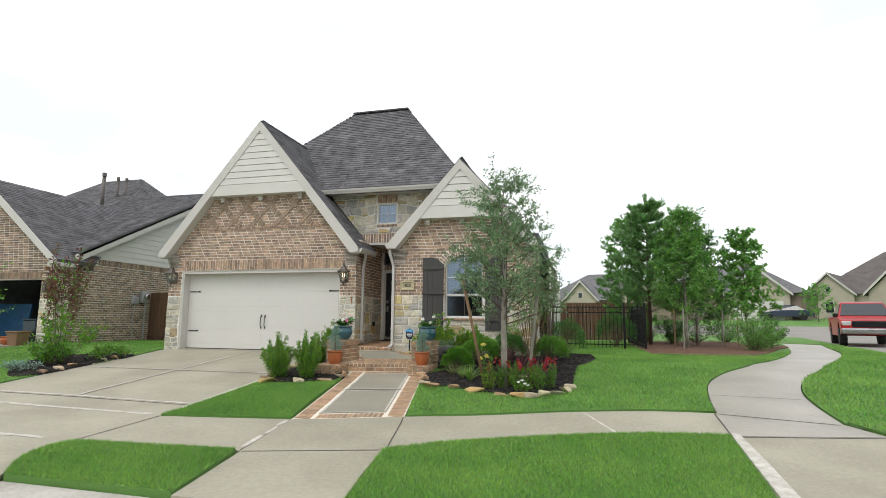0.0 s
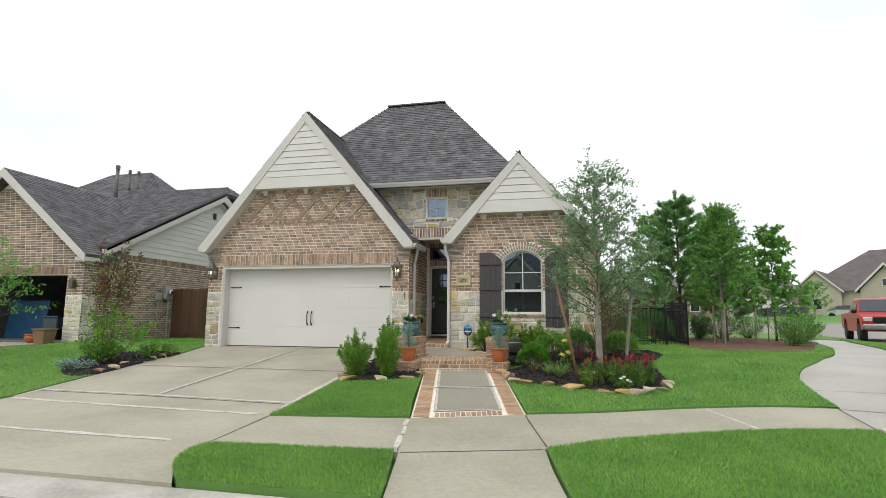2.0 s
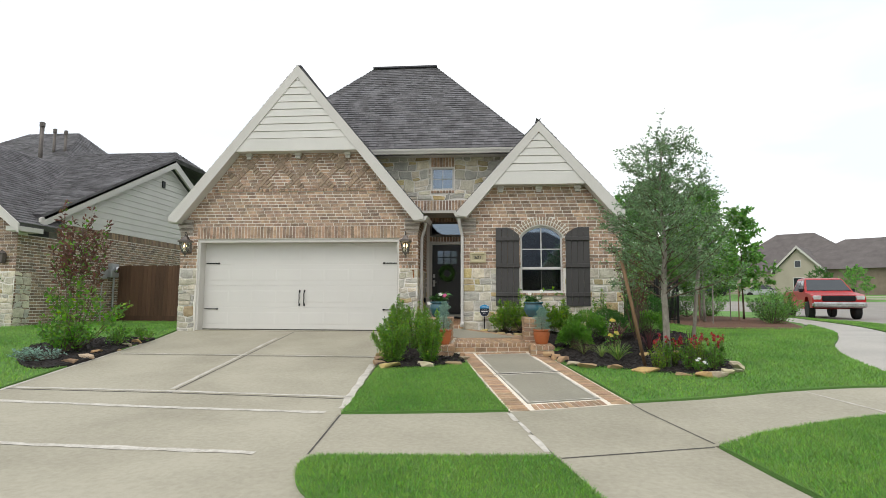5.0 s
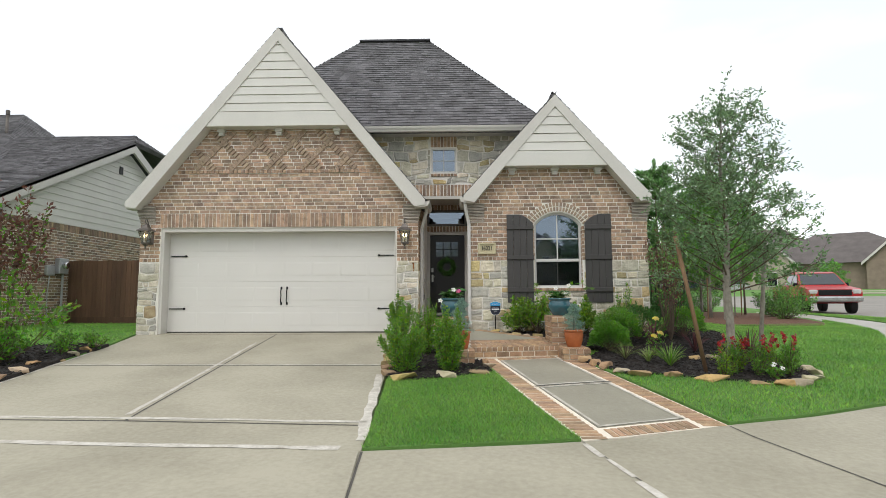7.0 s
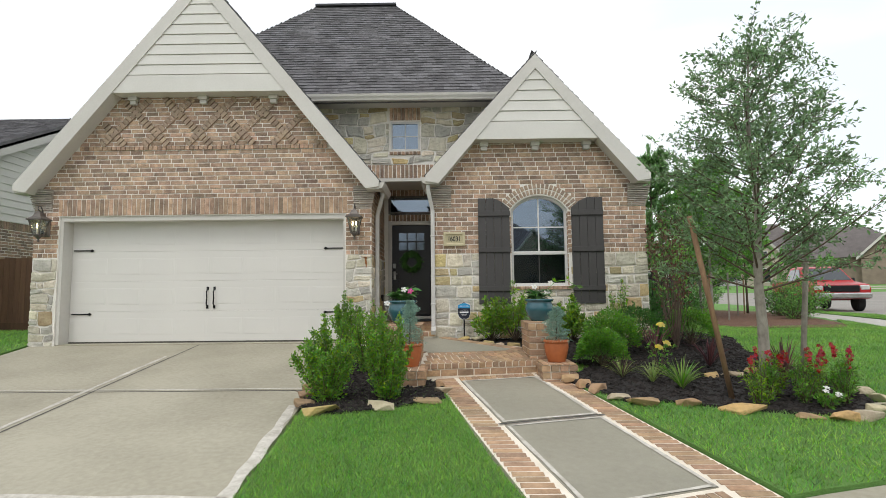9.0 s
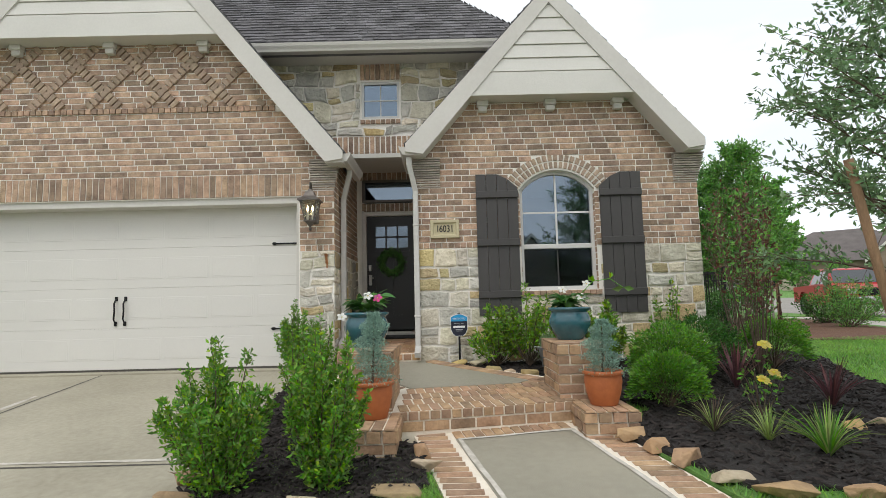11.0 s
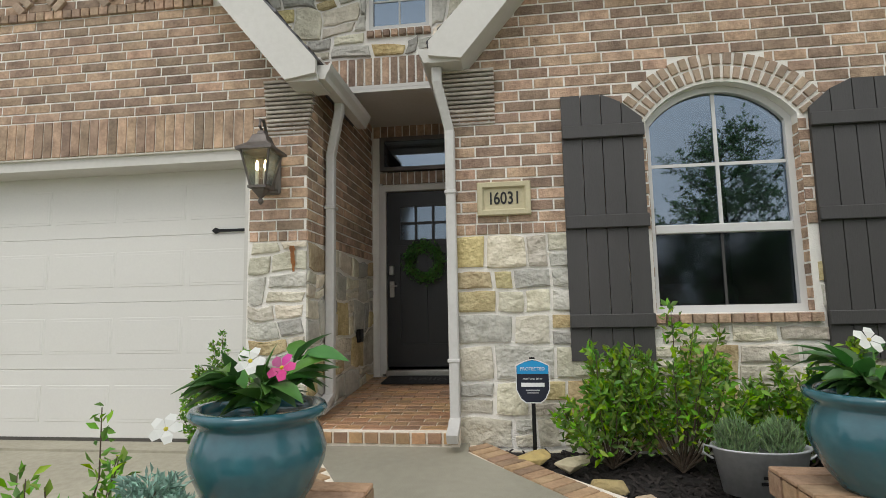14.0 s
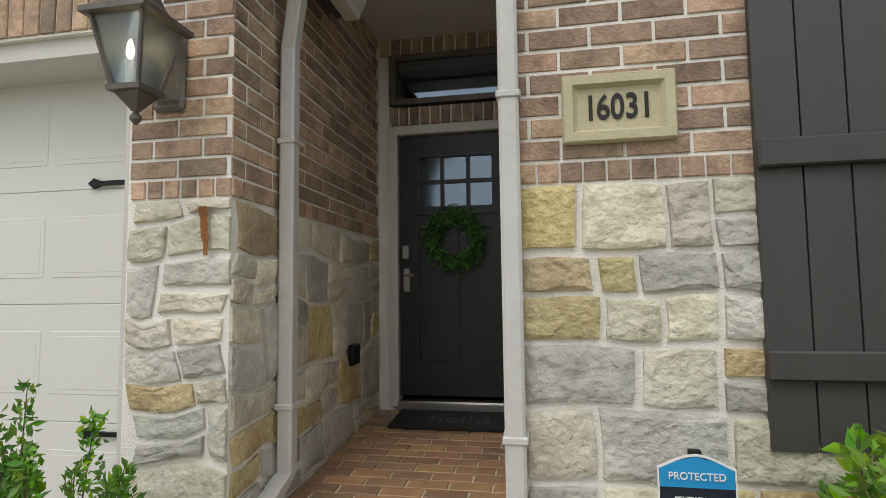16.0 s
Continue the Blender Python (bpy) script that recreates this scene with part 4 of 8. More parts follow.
roof_plane("roof_right_right", [(rr, 9, REZ), (rr, EV + RY, REZ), (RAX, EV + RY, RAZ), (RAX, 6, RAZ)], "dark grey shingled slope of the small gable", (-1, 0, RS), seed=5)
HY, HZ, HE, HEZ = 3.9, 8.08, 0.42, 4.37
run = HY - HE
side = 2.92                                  # the hips lean in steeper at the sides
low = side * (HZ - 2.7) / (HZ - HEZ)
HL, HR = -1.47, 0.46
roof_plane("roof_main_front", [(HL - side, HE, HEZ), (HR + side, HE, HEZ), (HR, HY, HZ), (HL, HY, HZ)], "steep dark grey shingled hip roof", (0, 1, 1), seed=6)
roof_plane("roof_main_left", [(HL - low, 13, 2.7), (HL - low, HE + 0.3, 2.7), (HL - side, HE, HEZ), (HL, HY, HZ), (HL, 11, HZ)], "steep dark grey shingled hip roof", (1, 0, 1), seed=7)
roof_plane("roof_main_right", [(HR + low, HE + 0.3, 2.7), (HR + low, 13, 2.7), (HR, 11, HZ), (HR, HY, HZ), (HR + side, HE, HEZ)], "steep dark grey shingled hip roof", (-1, 0, 1), seed=8)
caps = Build().box(HL - 0.05, HR + 0.05, HY - 0.13, HY + 0.3, HZ - 0.03, HZ + 0.016)
caps.box(GAX - 0.06, GAX + 0.06, EV + 0.04, 2.5, GAZ - 0.08, GAZ + 0.012).box(RAX - 0.05, RAX + 0.05, EV + RY + 0.06, 2.0, RAZ - 0.08, RAZ + 0.006)
setting(caps.done("ridge_cap", RIDGE), "dark ridge vent along the roof tops", "roof")


def gable_trim(ax, az, ez, y, base, label, spacing, slope, wide):
    """Rake boards, siding, frieze, brackets and soffit of a front gable."""
    front = y + EV
    hw = (az - ez) / slope
    t = Build()
    for s in (-1, 1):
        tip, inner = (ax + s * hw, ez), (ax + s * (hw - 0.03), ez - 0.13)
        pts = [(ax, az - 0.02), (ax, az - wide), (ax + s * (hw - 0.22), ez - 0.135), (ax + s * hw, ez - 0.10), tip]
        t.prism(pts, "y", front - 0.035, front)
        # soffit behind the board
        t.add([(ax, front, az - wide), (ax + s * (hw - 0.22), front, ez - 0.135), (ax + s * (hw - 0.22), y + 0.02, ez - 0.135), (ax, y + 0.02, az - wide)], [(0, 1, 2, 3)])
        # flat return at the foot
        t.prism([(ax + s * (hw - 0.22), ez - 0.14), (ax + s * hw, ez - 0.14), (ax + s * hw, ez - 0.08), (ax + s * (hw - 0.22), ez - 0.08)], "y", front, y + 0.02)
    rake = setting(t.done("rake_board", TRIM), label, "trim")
    s_b = Build()
    z, half = base + 0.30, lambda q: max(0.0, (az - wide + 0.03 - q) / slope)
    sy = front - 0.006
    s_b.prism([(ax - half(base), base), (ax + half(base), base), (ax + half(z), z), (ax - half(z), z)], "y", sy - 0.012, y + 0.02)
    siding = setting(s_b.done("siding", SIDING), "painted lap siding in the gable top", "siding")
    while half(z) > 0.05:
        zt = min(z + 0.178, az - wide)
        b = Build()
        a0, a1 = half(z), half(zt)
        b.add([(ax - a0, sy - 0.016, z + 0.012), (ax + a0, sy - 0.016, z + 0.012), (ax + a1, sy - 0.002, zt + 0.002), (ax - a1, sy - 0.002, zt + 0.002),
               (ax - a0, sy + 0.03, z), (ax + a0, sy + 0.03, z), (ax + a1, sy + 0.03, zt + 0.002), (ax - a1, sy + 0.03, zt + 0.002)],
              [(0, 1, 2, 3), (7, 6, 5, 4), (0, 4, 5, 1), (1, 5, 6, 2), (2, 6, 7, 3), (3, 7, 4, 0)])
        b.done("siding_board", SIDING, siding)
        z = zt + 0.001
        if zt >= az - wide - 0.01:
            break
    for k in (-1, 0, 1):
        c = Build().soft(-0.075, 0.075, -0.10, 0, -0.07, 0, 0.006).soft(-0.055, 0.055, -0.075, 0, -0.14, -0.07, 0.006)
        ob = c.done("bracket", TRIM)
        ob.matrix_world = pose(ax + k * spacing, y - 0.005, base)
        tagged(ob, "small painted stepped bracket under the gable", "bracket", "gable brackets")
    return rake


gable_trim(GAX, GAZ, GEZ, WY, 4.25, "wide pale painted rake boards of the garage gable", 1.22, GS, 0.31)
gable_trim(RAX, RAZ, REZ, RY, 3.375, "wide pale painted rake boards of the small gable", 0.88, RS, 0.27)


def gutter(a, b, label):
    """A K-shaped gutter between two points along an eave."""
    A, B = Vector(a), Vector(b)
    d = (B - A).normalized()
    side = d.cross(Vector((0, 0, 1)))
    prof = [(0, 0), (0.075, 0), (0.085, 0.03), (0.11, 0.07), (0.12, 0.11), (0.105, 0.115), (0.10, 0.10), (0.015, 0.10), (0.0, 0.115)]
    vs = [tuple(p + side * u + Vector((0, 0, w))) for p in (A, B) for u, w in prof]
    n = len(prof)
    ob = link("gutter", mesh_of("gutter", vs, [(i, (i + 1) % n, (i + 1) % n + n, i + n) for i in range(n)] + [tuple(range(n)), tuple(range(2 * n - 1, n - 1, -1))], TRIM))
    return tagged(ob, label, "gutter")


gutter((-1.2, HE - 0.02, HEZ - 0.09), (3.0, HE - 0.02, HEZ - 0.09), "pale metal gutter along the main eave")
gutter((gr - 0.03, EV + 0.03, GEZ - 0.12), (gr - 0.03, UY, GEZ - 0.12), "pale metal gutter along the garage eave").name = "gutter"
gutter((rl + 0.03, UY, REZ - 0.12), (rl + 0.03, EV + RY + 0.03, REZ - 0.12), "pale metal gutter along the small gable's eave")
fb = Build().box(-1.5, 3.1, HE + 0.02, UY + 0.02, HEZ - 0.06, HEZ - 0.035)
setting(fb.done("soffit", TRIM), "pale painted soffit under the main eave", "trim")


def downspout(x, y, ztop, foot, lean):
    """A ribbed metal spout from the gutter, with an elbow at top and foot."""
    t = thing("downspout", "pale painted metal downspout on the pier", "downspout")
    b = Build()
    px, py = x + lean, y - 0.10
    line = [(px, py, ztop), (px, py, ztop - 0.10), (x, y, ztop - 0.42), (x, y, ztop - 0.6), (x, y, foot + 0.14)]
    vs, fs = [], []
    for i, (cx, cy, cz) in enumerate(line):
        for ux, uy in ((-.034, -.026), (-.024, -.034), (.024, -.034), (.034, -.026), (.034, .026), (.024, .034), (-.024, .034), (-.034, .026)):
            vs.append((cx + ux, cy + uy, cz))
    for i in range(len(line) - 1):
        for k in range(8):
            fs.append((i * 8 + k, i * 8 + (k + 1) % 8, (i + 1) * 8 + (k + 1) % 8, (i + 1) * 8 + k))
    b.add(vs, fs)
    b.done("pipe", SPOUT, t)
    e = Build()
    vs = []
    for k in range(7):
        a = k / 6 * 1.0
        cx, cy, cz = x, y - 0.13 * math.sin(a) - 0.02 * k, foot + 0.14 - 0.10 * math.sin(a * 1.3)
        r = 1.06 if k % 2 else 0.98
        for ux, uz in ((-.036, -.02), (.036, -.02), (.036, .03), (-.036, .03)):
            vs.append((cx + ux * r, cy - uz * math.cos(a) * 1.2, cz + uz * math.sin(a) * 1.4))
    e.add(vs, [(i * 4 + k, i * 4 + (k + 1) % 4, i * 4 + 4 + (k + 1) % 4, i * 4 + 4 + k) for i in range(6) for k in range(4)] + [(0, 1, 2, 3), (24, 25, 26, 27)])
    e.done("elbow", SPOUT, t)
    for z in (0.6, 1.75):
        Build().soft(x - 0.042, x + 0.042, y - 0.04, y + 0.06, z, z + 0.025, 0.004).done("strap", SPOUT, t)
    return t


downspout(0.50, 0.36, 2.60, 0.20, 0.10)
downspout(1.49, 0.0, 2.62, 0.10, -0.07)

# ---- garage door ----
gd = thing("garage_door", "white panelled double garage door, closed, with black strap hinges", "garage door", (0, 0.14, 0))
fr = Build().box(-4.93, -4.86, WY + 0.03, WY + 0.34, -0.02, 2.17).box(-0.04, 0.01, WY + 0.03, WY + 0.34, -0.02, 2.17).box(-4.86, -0.04, WY + 0.03, WY + 0.34, 2.09, 2.17)
setting(fr.done("door_casing", TRIM), "painted casing round the garage opening", "trim")
for r in range(4):
    z = 0.012 + r * 0.522
    p = Build().soft(-4.86, -0.04, WY + 0.13, WY + 0.18, z, z + 0.5205, 0.003)
    sec = p.done("door_section", GARAGE, gd)
    for c in range(8):
        x = -4.78 + c * 0.595
        b = Build()
        b.soft(x, x + 0.545, WY + 0.1275, WY + 0.135, z + 0.12, z + 0.40, 0.0022)
        b.soft(x + 0.022, x + 0.523, WY + 0.1262, WY + 0.135, z + 0.142, z + 0.378, 0.0012)
        b.done("raised_panel", GARAGE, sec)
seal = Build().box(-4.86, -0.04, WY + 0.13, WY + 0.17, -0.03, 0.014).done("bottom_seal", JOINT, gd)
for x, s in ((-4.82, 1), (-0.08, -1)):
    for z in (1.60, 0.49):
        h = Build().box(min(x, x + s * 0.29), max(x, x + s * 0.29), WY + 0.112, WY + 0.126, z - 0.010, z + 0.010)
        tip = x + s * 0.29
        h.prism([(tip, z - 0.012), (tip + s * 0.03, z - 0.024), (tip + s * 0.06, z), (tip + s * 0.03, z + 0.024), (tip, z + 0.012)][::s], "y", WY + 0.112, WY + 0.126)
        h.done("strap_hinge", IRON, gd)
for x in (-2.45, -2.33):
    pts = [(x, WY + 0.12, 0.60), (x, WY + 0.075, 0.66), (x + 0.012, WY + 0.065, 0.76), (x, WY + 0.075, 0.86), (x, WY + 0.12, 0.92)]
    b = Build().tube(pts, 0.011)
    b.soft(x - 0.02, x + 0.02, WY + 0.112, WY + 0.126, 0.57, 0.63, 0.006).soft(x - 0.02, x + 0.02, WY + 0.112, WY + 0.126, 0.89, 0.95, 0.006)
    b.done("pull_handle", IRON, gd)
# added dark sheet behind the closed door, in place of garage shade
setting(Build().box(-4.9, 0.0, 0.60, 0.66, -0.2, 2.3).done("garage_inner_wall", ROOM_SHADE), "dark sheet standing for the unlit garage behind the door", "wall")

rb = Build()
rust_r = random.Random(4)
ys = np.linspace(1.425, 1.24, 9)
rb.add([(0.345 + rust_r.uniform(-.004, .004) + sgn * (0.020 - 0.0012 * i) * rust_r.uniform(0.7, 1.2) + 0.002 * i, -0.0235, float(z)) for i, z in enumerate(ys) for sgn in (-1, 1)], [(2 * i, 2 * i + 1, 2 * i + 3, 2 * i + 2) for i in range(8)])
RUST = material("rust_stain", (0.34, 0.13, 0.03), 0.9, dark=(0.10, 0.045, 0.02), scale=18, detail=60)
setting(rb.done("rust_stain", RUST), "rust streak run down the pale stone pier", "stain")

setting(Build().box(-4.95, 0.02, 0.03, 0.60, -0.2, -0.012).done("garage_floor", CONCRETE), "concrete threshold under the garage door", "floor")

# ---- brick walk, step, landing and porch ----
def paver_pose(x, y, z, turn):
    """A brick lying flat, its face up, long side turned from x."""
    return pose(x, y, z) @ pose(0, 0, 0, -90, 0, 0) if abs(turn) < 1e-6 else pose(x, y, z, 0, 0, turn) @ pose(0, 0, 0, -90, 0, 0)


rng = random.Random(17)
WALK = [(1.56, -2.54), (3.02, -2.25), (3.76, -5.68), (2.31, -6.13)]          # outline of the walk in plan
walk_base = sheet("brick_walk", WALK, PATH_MORTAR, "front walk of two concrete panels bordered by tan brick pavers", 0.0, "walk", thick=0.1)


def walk_at(u, v):
    """u across from the driveway side, v down towards the street, both 0 to 1."""
    a = Vector(WALK[0]).lerp(Vector(WALK[1]), u)
    b = Vector(WALK[3]).lerp(Vector(WALK[2]), u)
    return a.lerp(b, v)


lean = math.degrees(math.atan2(0.71, -3.7)) + 180
pavers = []
n = 42
for k in range(n):
    v = (k + 0.5) / n
    for u in (0.085, 0.915):
        p = walk_at(u, v)
        pavers.append((pose(p.x, p.y, gz(p.y) + 0.001, 4.48 if p.y > -6 else 1.6, 0, rng.uniform(-1.5, 1.5)) @ pose(0, 0, 0, -90, 0, 0), 0.220, 0.068, rng.uniform(0.003, 0.0055)))
for k in range(13):
    p = walk_at(0.2 + 0.6 * (k + 0.5) / 13, 0.968)
    pavers.append((pose(p.x, p.y, gz(p.y) + 0.002, 4.6, 0, 0) @ pose(0, 0, 0, 0, 0, 101 + rng.uniform(-1.5, 1.5)) @ pose(0, 0, 0, -90, 0, 0), 0.20, 0.057, 0.006))
for k in range(12):
    p = walk_at(0.19 + 0.62 * (k + 0.5) / 12, 0.028)
    pavers.append((pose(p.x, p.y, gz(p.y) + 0.001, 4.48, 0, 0) @ pose(0, 0, 0, 0, 0, 101 + rng.uniform(-1, 1)) @ pose(0, 0, 0, -90, 0, 0), 0.185, 0.066, 0.010))
lay(walk_base, "paver", pavers, PAVER, (2.3, -2.4, 0), 300)
for v0, v1 in ((0.055, 0.487), (0.505, 0.925)):
    q = [walk_at(0.19, v0), walk_at(0.81, v0), walk_at(0.81, v1), walk_at(0.19, v1)]
    b = Build()
    ins = [walk_at(0.225, v0 + 0.02), walk_at(0.775, v0 + 0.02), walk_at(0.775, v1 - 0.02), walk_at(0.225, v1 - 0.02)]
    b.add([(p.x, p.y, gz(p.y) - 0.05) for p in q] + [(p.x, p.y, gz(p.y) + 0.006) for p in q] + [(p.x, p.y, gz(p.y) + 0.009) for p in ins],
          [(0, 1, 5, 4), (1, 2, 6, 5), (2, 3, 7, 6), (3, 0, 4, 7), (4, 5, 9, 8), (5, 6, 10, 9), (6, 7, 11, 10), (7, 4, 8, 11), (8, 9, 10, 11)])
    b.done("concrete_panel", CONCRETE_WET, walk_base)
    for (ua, va), (ub, vb) in (((0.205, v0 + 0.01), (0.205, v1)), ((0.795, v0 + 0.01), (0.795, v1)), ((0.2, v1 - 0.006), (0.8, v1 - 0.006)), ((0.2, v0 + 0.008), (0.8, v0 + 0.008))):
        pa, pb = walk_at(ua, va), walk_at(ub, vb)
        strip("lime_trace", [(pa.x, pa.y), (pb.x, pb.y)], 0.032, LIME, 0.0125, walk_base)
pa, pb = walk_at(0.16, 0.496), walk_at(0.84, 0.496)
strip("joint", [(pa.x, pa.y), (pb.x, pb.y)], 0.03, JOINT, 0.012, walk_base)

LZ0, LZ1 = -0.035, 0.065                   # landing: height at the nosing and at the house


def lz(y):
    return float(np.interp(y, [-2.33, 0.05], [LZ0, LZ1]))


def sk(x, y):
    """The step stands a little askew to the house: the shift of y."""
    return y + 0.2 * (x - 2.83) * min(1.0, max(0.0, -y / 2.3))


land = Build()
LAND = [(1.30, sk(1.30, -2.33)), (2.86, -2.33), (2.86, -1.25), (1.62, 0.05), (0.4, 0.05), (0.4, -0.9)]
land.add([(x, y, lz(y) - 0.012) for x, y in LAND] + [(x, y, -0.35) for x, y in LAND], [(0, 1, 2, 3, 4, 5)] + [(i, (i + 1) % 6, (i + 1) % 6 + 6, i + 6) for i in range(6)])
landing = setting(land.done("landing", PATH_MORTAR), "raised entrance landing of concrete edged with tan brick", "landing")
tilt = math.degrees(math.atan2(LZ1 - LZ0, 2.38))


def flat_brick(x, y, turn, l, w, d=0.012):
    y = sk(x, y)
    return (pose(x, y, lz(y) - 0.012, tilt, 0, 0) @ pose(0, 0, 0, 0, 0, turn + rng.uniform(-0.8, 0.8)) @ pose(0, 0, 0, -90, 0, 0), l, w, d)


items = []
for r, y in enumerate((-2.24, -2.04, -1.84, -1.64)):          # nosing and three rows, bricks running towards the door
    m = 17
    for k in range(m):
        x = 1.44 + (k + 0.5 + 0.25 * (r % 2)) * 1.40 / m
        items.append(flat_brick(x, y, 90 + 11 * min(1, -y / 2.3), 0.187, 1.40 / m - 0.0135))
for k in range(-3, 22):                                        # slanting border to the window bed
    f = (k + 0.5) / 22
    x, y = 2.74 - f * 1.12, -1.38 + f * 1.38
    items.append(flat_brick(x, y, 39 + rng.uniform(-1, 1), 0.185, 0.072))
for y_, x_ in ((-1.46, 2.70), (-1.40, 2.78), (-1.50, 2.60)):       # cut bricks closing the corner
    items.append(flat_brick(x_, y_, 39, 0.12, 0.07))
for k in range(13):                                            # slanting border by the driveway side
    f = (k + 0.5) / 13
    items.append(flat_brick(1.36 - f * 0.86, -1.5 + f * 1.35, -32, 0.19, 0.105))
lay(landing, "paver", items, PAVER, (2, -2, 0), 300)
cp = [(1.50, -1.72), (2.50, -1.58), (2.62, -1.44), (1.58, -0.16), (1.58, 0.045), (0.50, 0.045), (0.50, -0.02)]
b = Build()
b.add([(x, y, lz(y) + 0.001) for x, y in cp] + [(x, y, lz(y) - 0.05) for x, y in cp], [tuple(range(7))] + [(i, (i + 1) % 7, (i + 1) % 7 + 7, i + 7) for i in range(7)])
b.done("concrete_panel", CONCRETE_WET, landing)
items = [(pose(1.44 + (k + 0.5) * 1.40 / 17, sk(1.44 + (k + 0.5) * 1.40 / 17, -2.33), LZ0 - 0.045, 0, 0, 11.3), 1.40 / 17 - 0.011, 0.062, 0.016) for k in range(17)]
items += [(pose(1.44 + (k + 0.5) * 1.40 / 7, sk(1.44 + (k + 0.5) * 1.40 / 7, -2.33), LZ0 - 0.125, 0, 0, 11.3), 1.40 / 7 - 0.011, 0.07, 0.008) for k in range(7)]
lay(landing, "riser_brick", items, PAVER, (2, -2, 0), 60)


def pier(x0, x1, y0, y1, z0, z1, label):
    """A low brick pedestal: courses on four sides and a capping of bricks on edge."""
    t = tagged(Build().box(x0 + 0.01, x1 - 0.01, y0 + 0.01, y1 - 0.01, z0, z1 - 0.01).done("brick_pedestal", PATH_MORTAR), label, "pedestal", "entrance pedestals")
    it = []
    cap = 0.10 if z1 - z0 > 0.3 else 0.09
    n = max(1, round((z1 - cap - z0) / 0.079))
    z2 = z0 + n * 0.079 if z1 - z0 > 0.3 else z1 - cap
    r = random.Random(int(x0 * 100))
    for face, a, b_, put in ((0, x0, x1, face_front(y0 + 0.01)), (1, y0, y1, face_right(x1 - 0.01)), (2, y0, y1, face_left(x0 + 0.01)), (3, x0, x1, lambda u, z: pose(u, y1 - 0.01, z, 0, 0, 180))):
        it += courses(lambda z: [(a, b_)], z0, z1 - cap, put, depth=0.011, rng=r, phase=0.25 * (face % 2))
        it += upright(a - 0.012, b_ + 0.012, z1 - cap, z1 - 0.012, put, width=0.085, depth=0.022)
    m = max(2, round((y1 - y0) / 0.095))
    if z1 < 0.3:
        m = 0
        c_ = round((x1 - x0) / 0.085)
        for k in range(c_):
            for ya, yb in ((y0 - 0.012, (y0 + y1) / 2 - 0.005), ((y0 + y1) / 2 + 0.005, y1 + 0.012)):
                it.append((pose(x0 + (k + 0.5) * (x1 - x0) / c_, (ya + yb) / 2, z1 - 0.012) @ pose(0, 0, 0, 0, 0, 90) @ pose(0, 0, 0, -90, 0, 0), yb - ya, (x1 - x0) / c_ - 0.013, 0.012))
    for k in range(m):
        y = y0 + (k + 0.5) * (y1 - y0) / m
        for h, (xa, xb) in enumerate(((x0 - 0.012, (x0 + x1) / 2 - 0.005), ((x0 + x1) / 2 + 0.005, x1 + 0.012))):
            it.append((pose((xa + xb) / 2, y, z1 - 0.012) @ pose(0, 0, 0, -90, 0, 0), xb - xa - 0.003, (y1 - y0) / m - 0.013, 0.012))
    lay(t, "brick", it, PAVER, (x0, y0, z1), 300)
    return t


pier(2.745, 3.13, -2.26, -1.60, -0.16, 0.41, "square tan brick pedestal holding a blue urn")
pier(1.0, 1.405, -2.58, -1.86, -0.20, 0.41, "square tan brick pedestal holding a blue urn")
pier(2.82, 3.22, -2.74, -2.275, -0.30, -0.045, "low tan brick plinth holding a terracotta pot")
pier(0.98, 1.48, -3.14, -2.635, -0.36, -0.045, "low tan brick plinth holding a terracotta pot")

# porch floor
PZ0, PZ1 = 0.165, 0.275


def pz(y):
    return float(np.interp(y, [0.0, DY], [PZ0, PZ1]))


pb_ = Build()
pts = [(GX1, -0.06), (RX0 + 0.02, -0.06), (RX0 + 0.02, DY + 0.1), (GX1, DY + 0.1)]
pb_.add([(x, y, pz(y) - 0.012) for x, y in pts] + [(x, y, -0.2) for x, y in pts], [(0, 1, 2, 3)] + [(i, (i + 1) % 4, (i + 1) % 4 + 4, i + 4) for i in range(4)])
porch = setting(pb_.done("porch_floor", PATH_MORTAR), "tan brick porch floor laid in running bond", "floor")
items = []
ptilt = math.degrees(math.atan2(PZ1 - PZ0, DY))
for r in range(21):
    y = -0.01 + (r + 0.5) * 0.091
    x = GX1 + 0.0 - (0.10 if r % 2 else 0.0)
    while x < RX0:
        a, b_ = max(x, GX1 + 0.005), min(x + 0.19, RX0)
        if b_ - a > 0.03 and y < DY:
            items.append((pose((a + b_) / 2, y, pz(y) - 0.012, ptilt, 0, 0) @ pose(0, 0, 0, -90, 0, 0), b_ - a - 0.003, 0.083, 0.010))
        x += 0.20
lay(porch, "paver", items, PORCH, (1, 0, 0), 300)
lay(porch, "nosing_brick", upright(GX1 + 0.005, RX0 + 0.015, PZ0 - 0.09, PZ0 - 0.008, face_front(-0.06), width=0.09, depth=0.014), PORCH, (1, 0, 0), 30)

# ---- front door, transom ----
fd = thing("front_door", "black panelled front door, closed, with six small panes", "door", (0, 0, 0))
b = Build()
y0, y1 = DY + 0.02, DY + 0.065
PX = [(0.745, 0.90), (0.925, 1.085), (1.11, 1.265)]
PZ = [(1.68, 1.845), (1.87, 2.035)]
b.box(DX0 + 0.005, 0.745, y0, y1, 0.37, DZ1 - 0.01).box(1.265, 1.42, y0, y1, 0.37, DZ1 - 0.01)
b.box(0.745, 1.265, y0, y1, 2.035, DZ1 - 0.01).box(0.745, 1.265, y0, y1, 1.53, 1.68).box(0.745, 1.265, y0, y1, 0.37, 0.60)
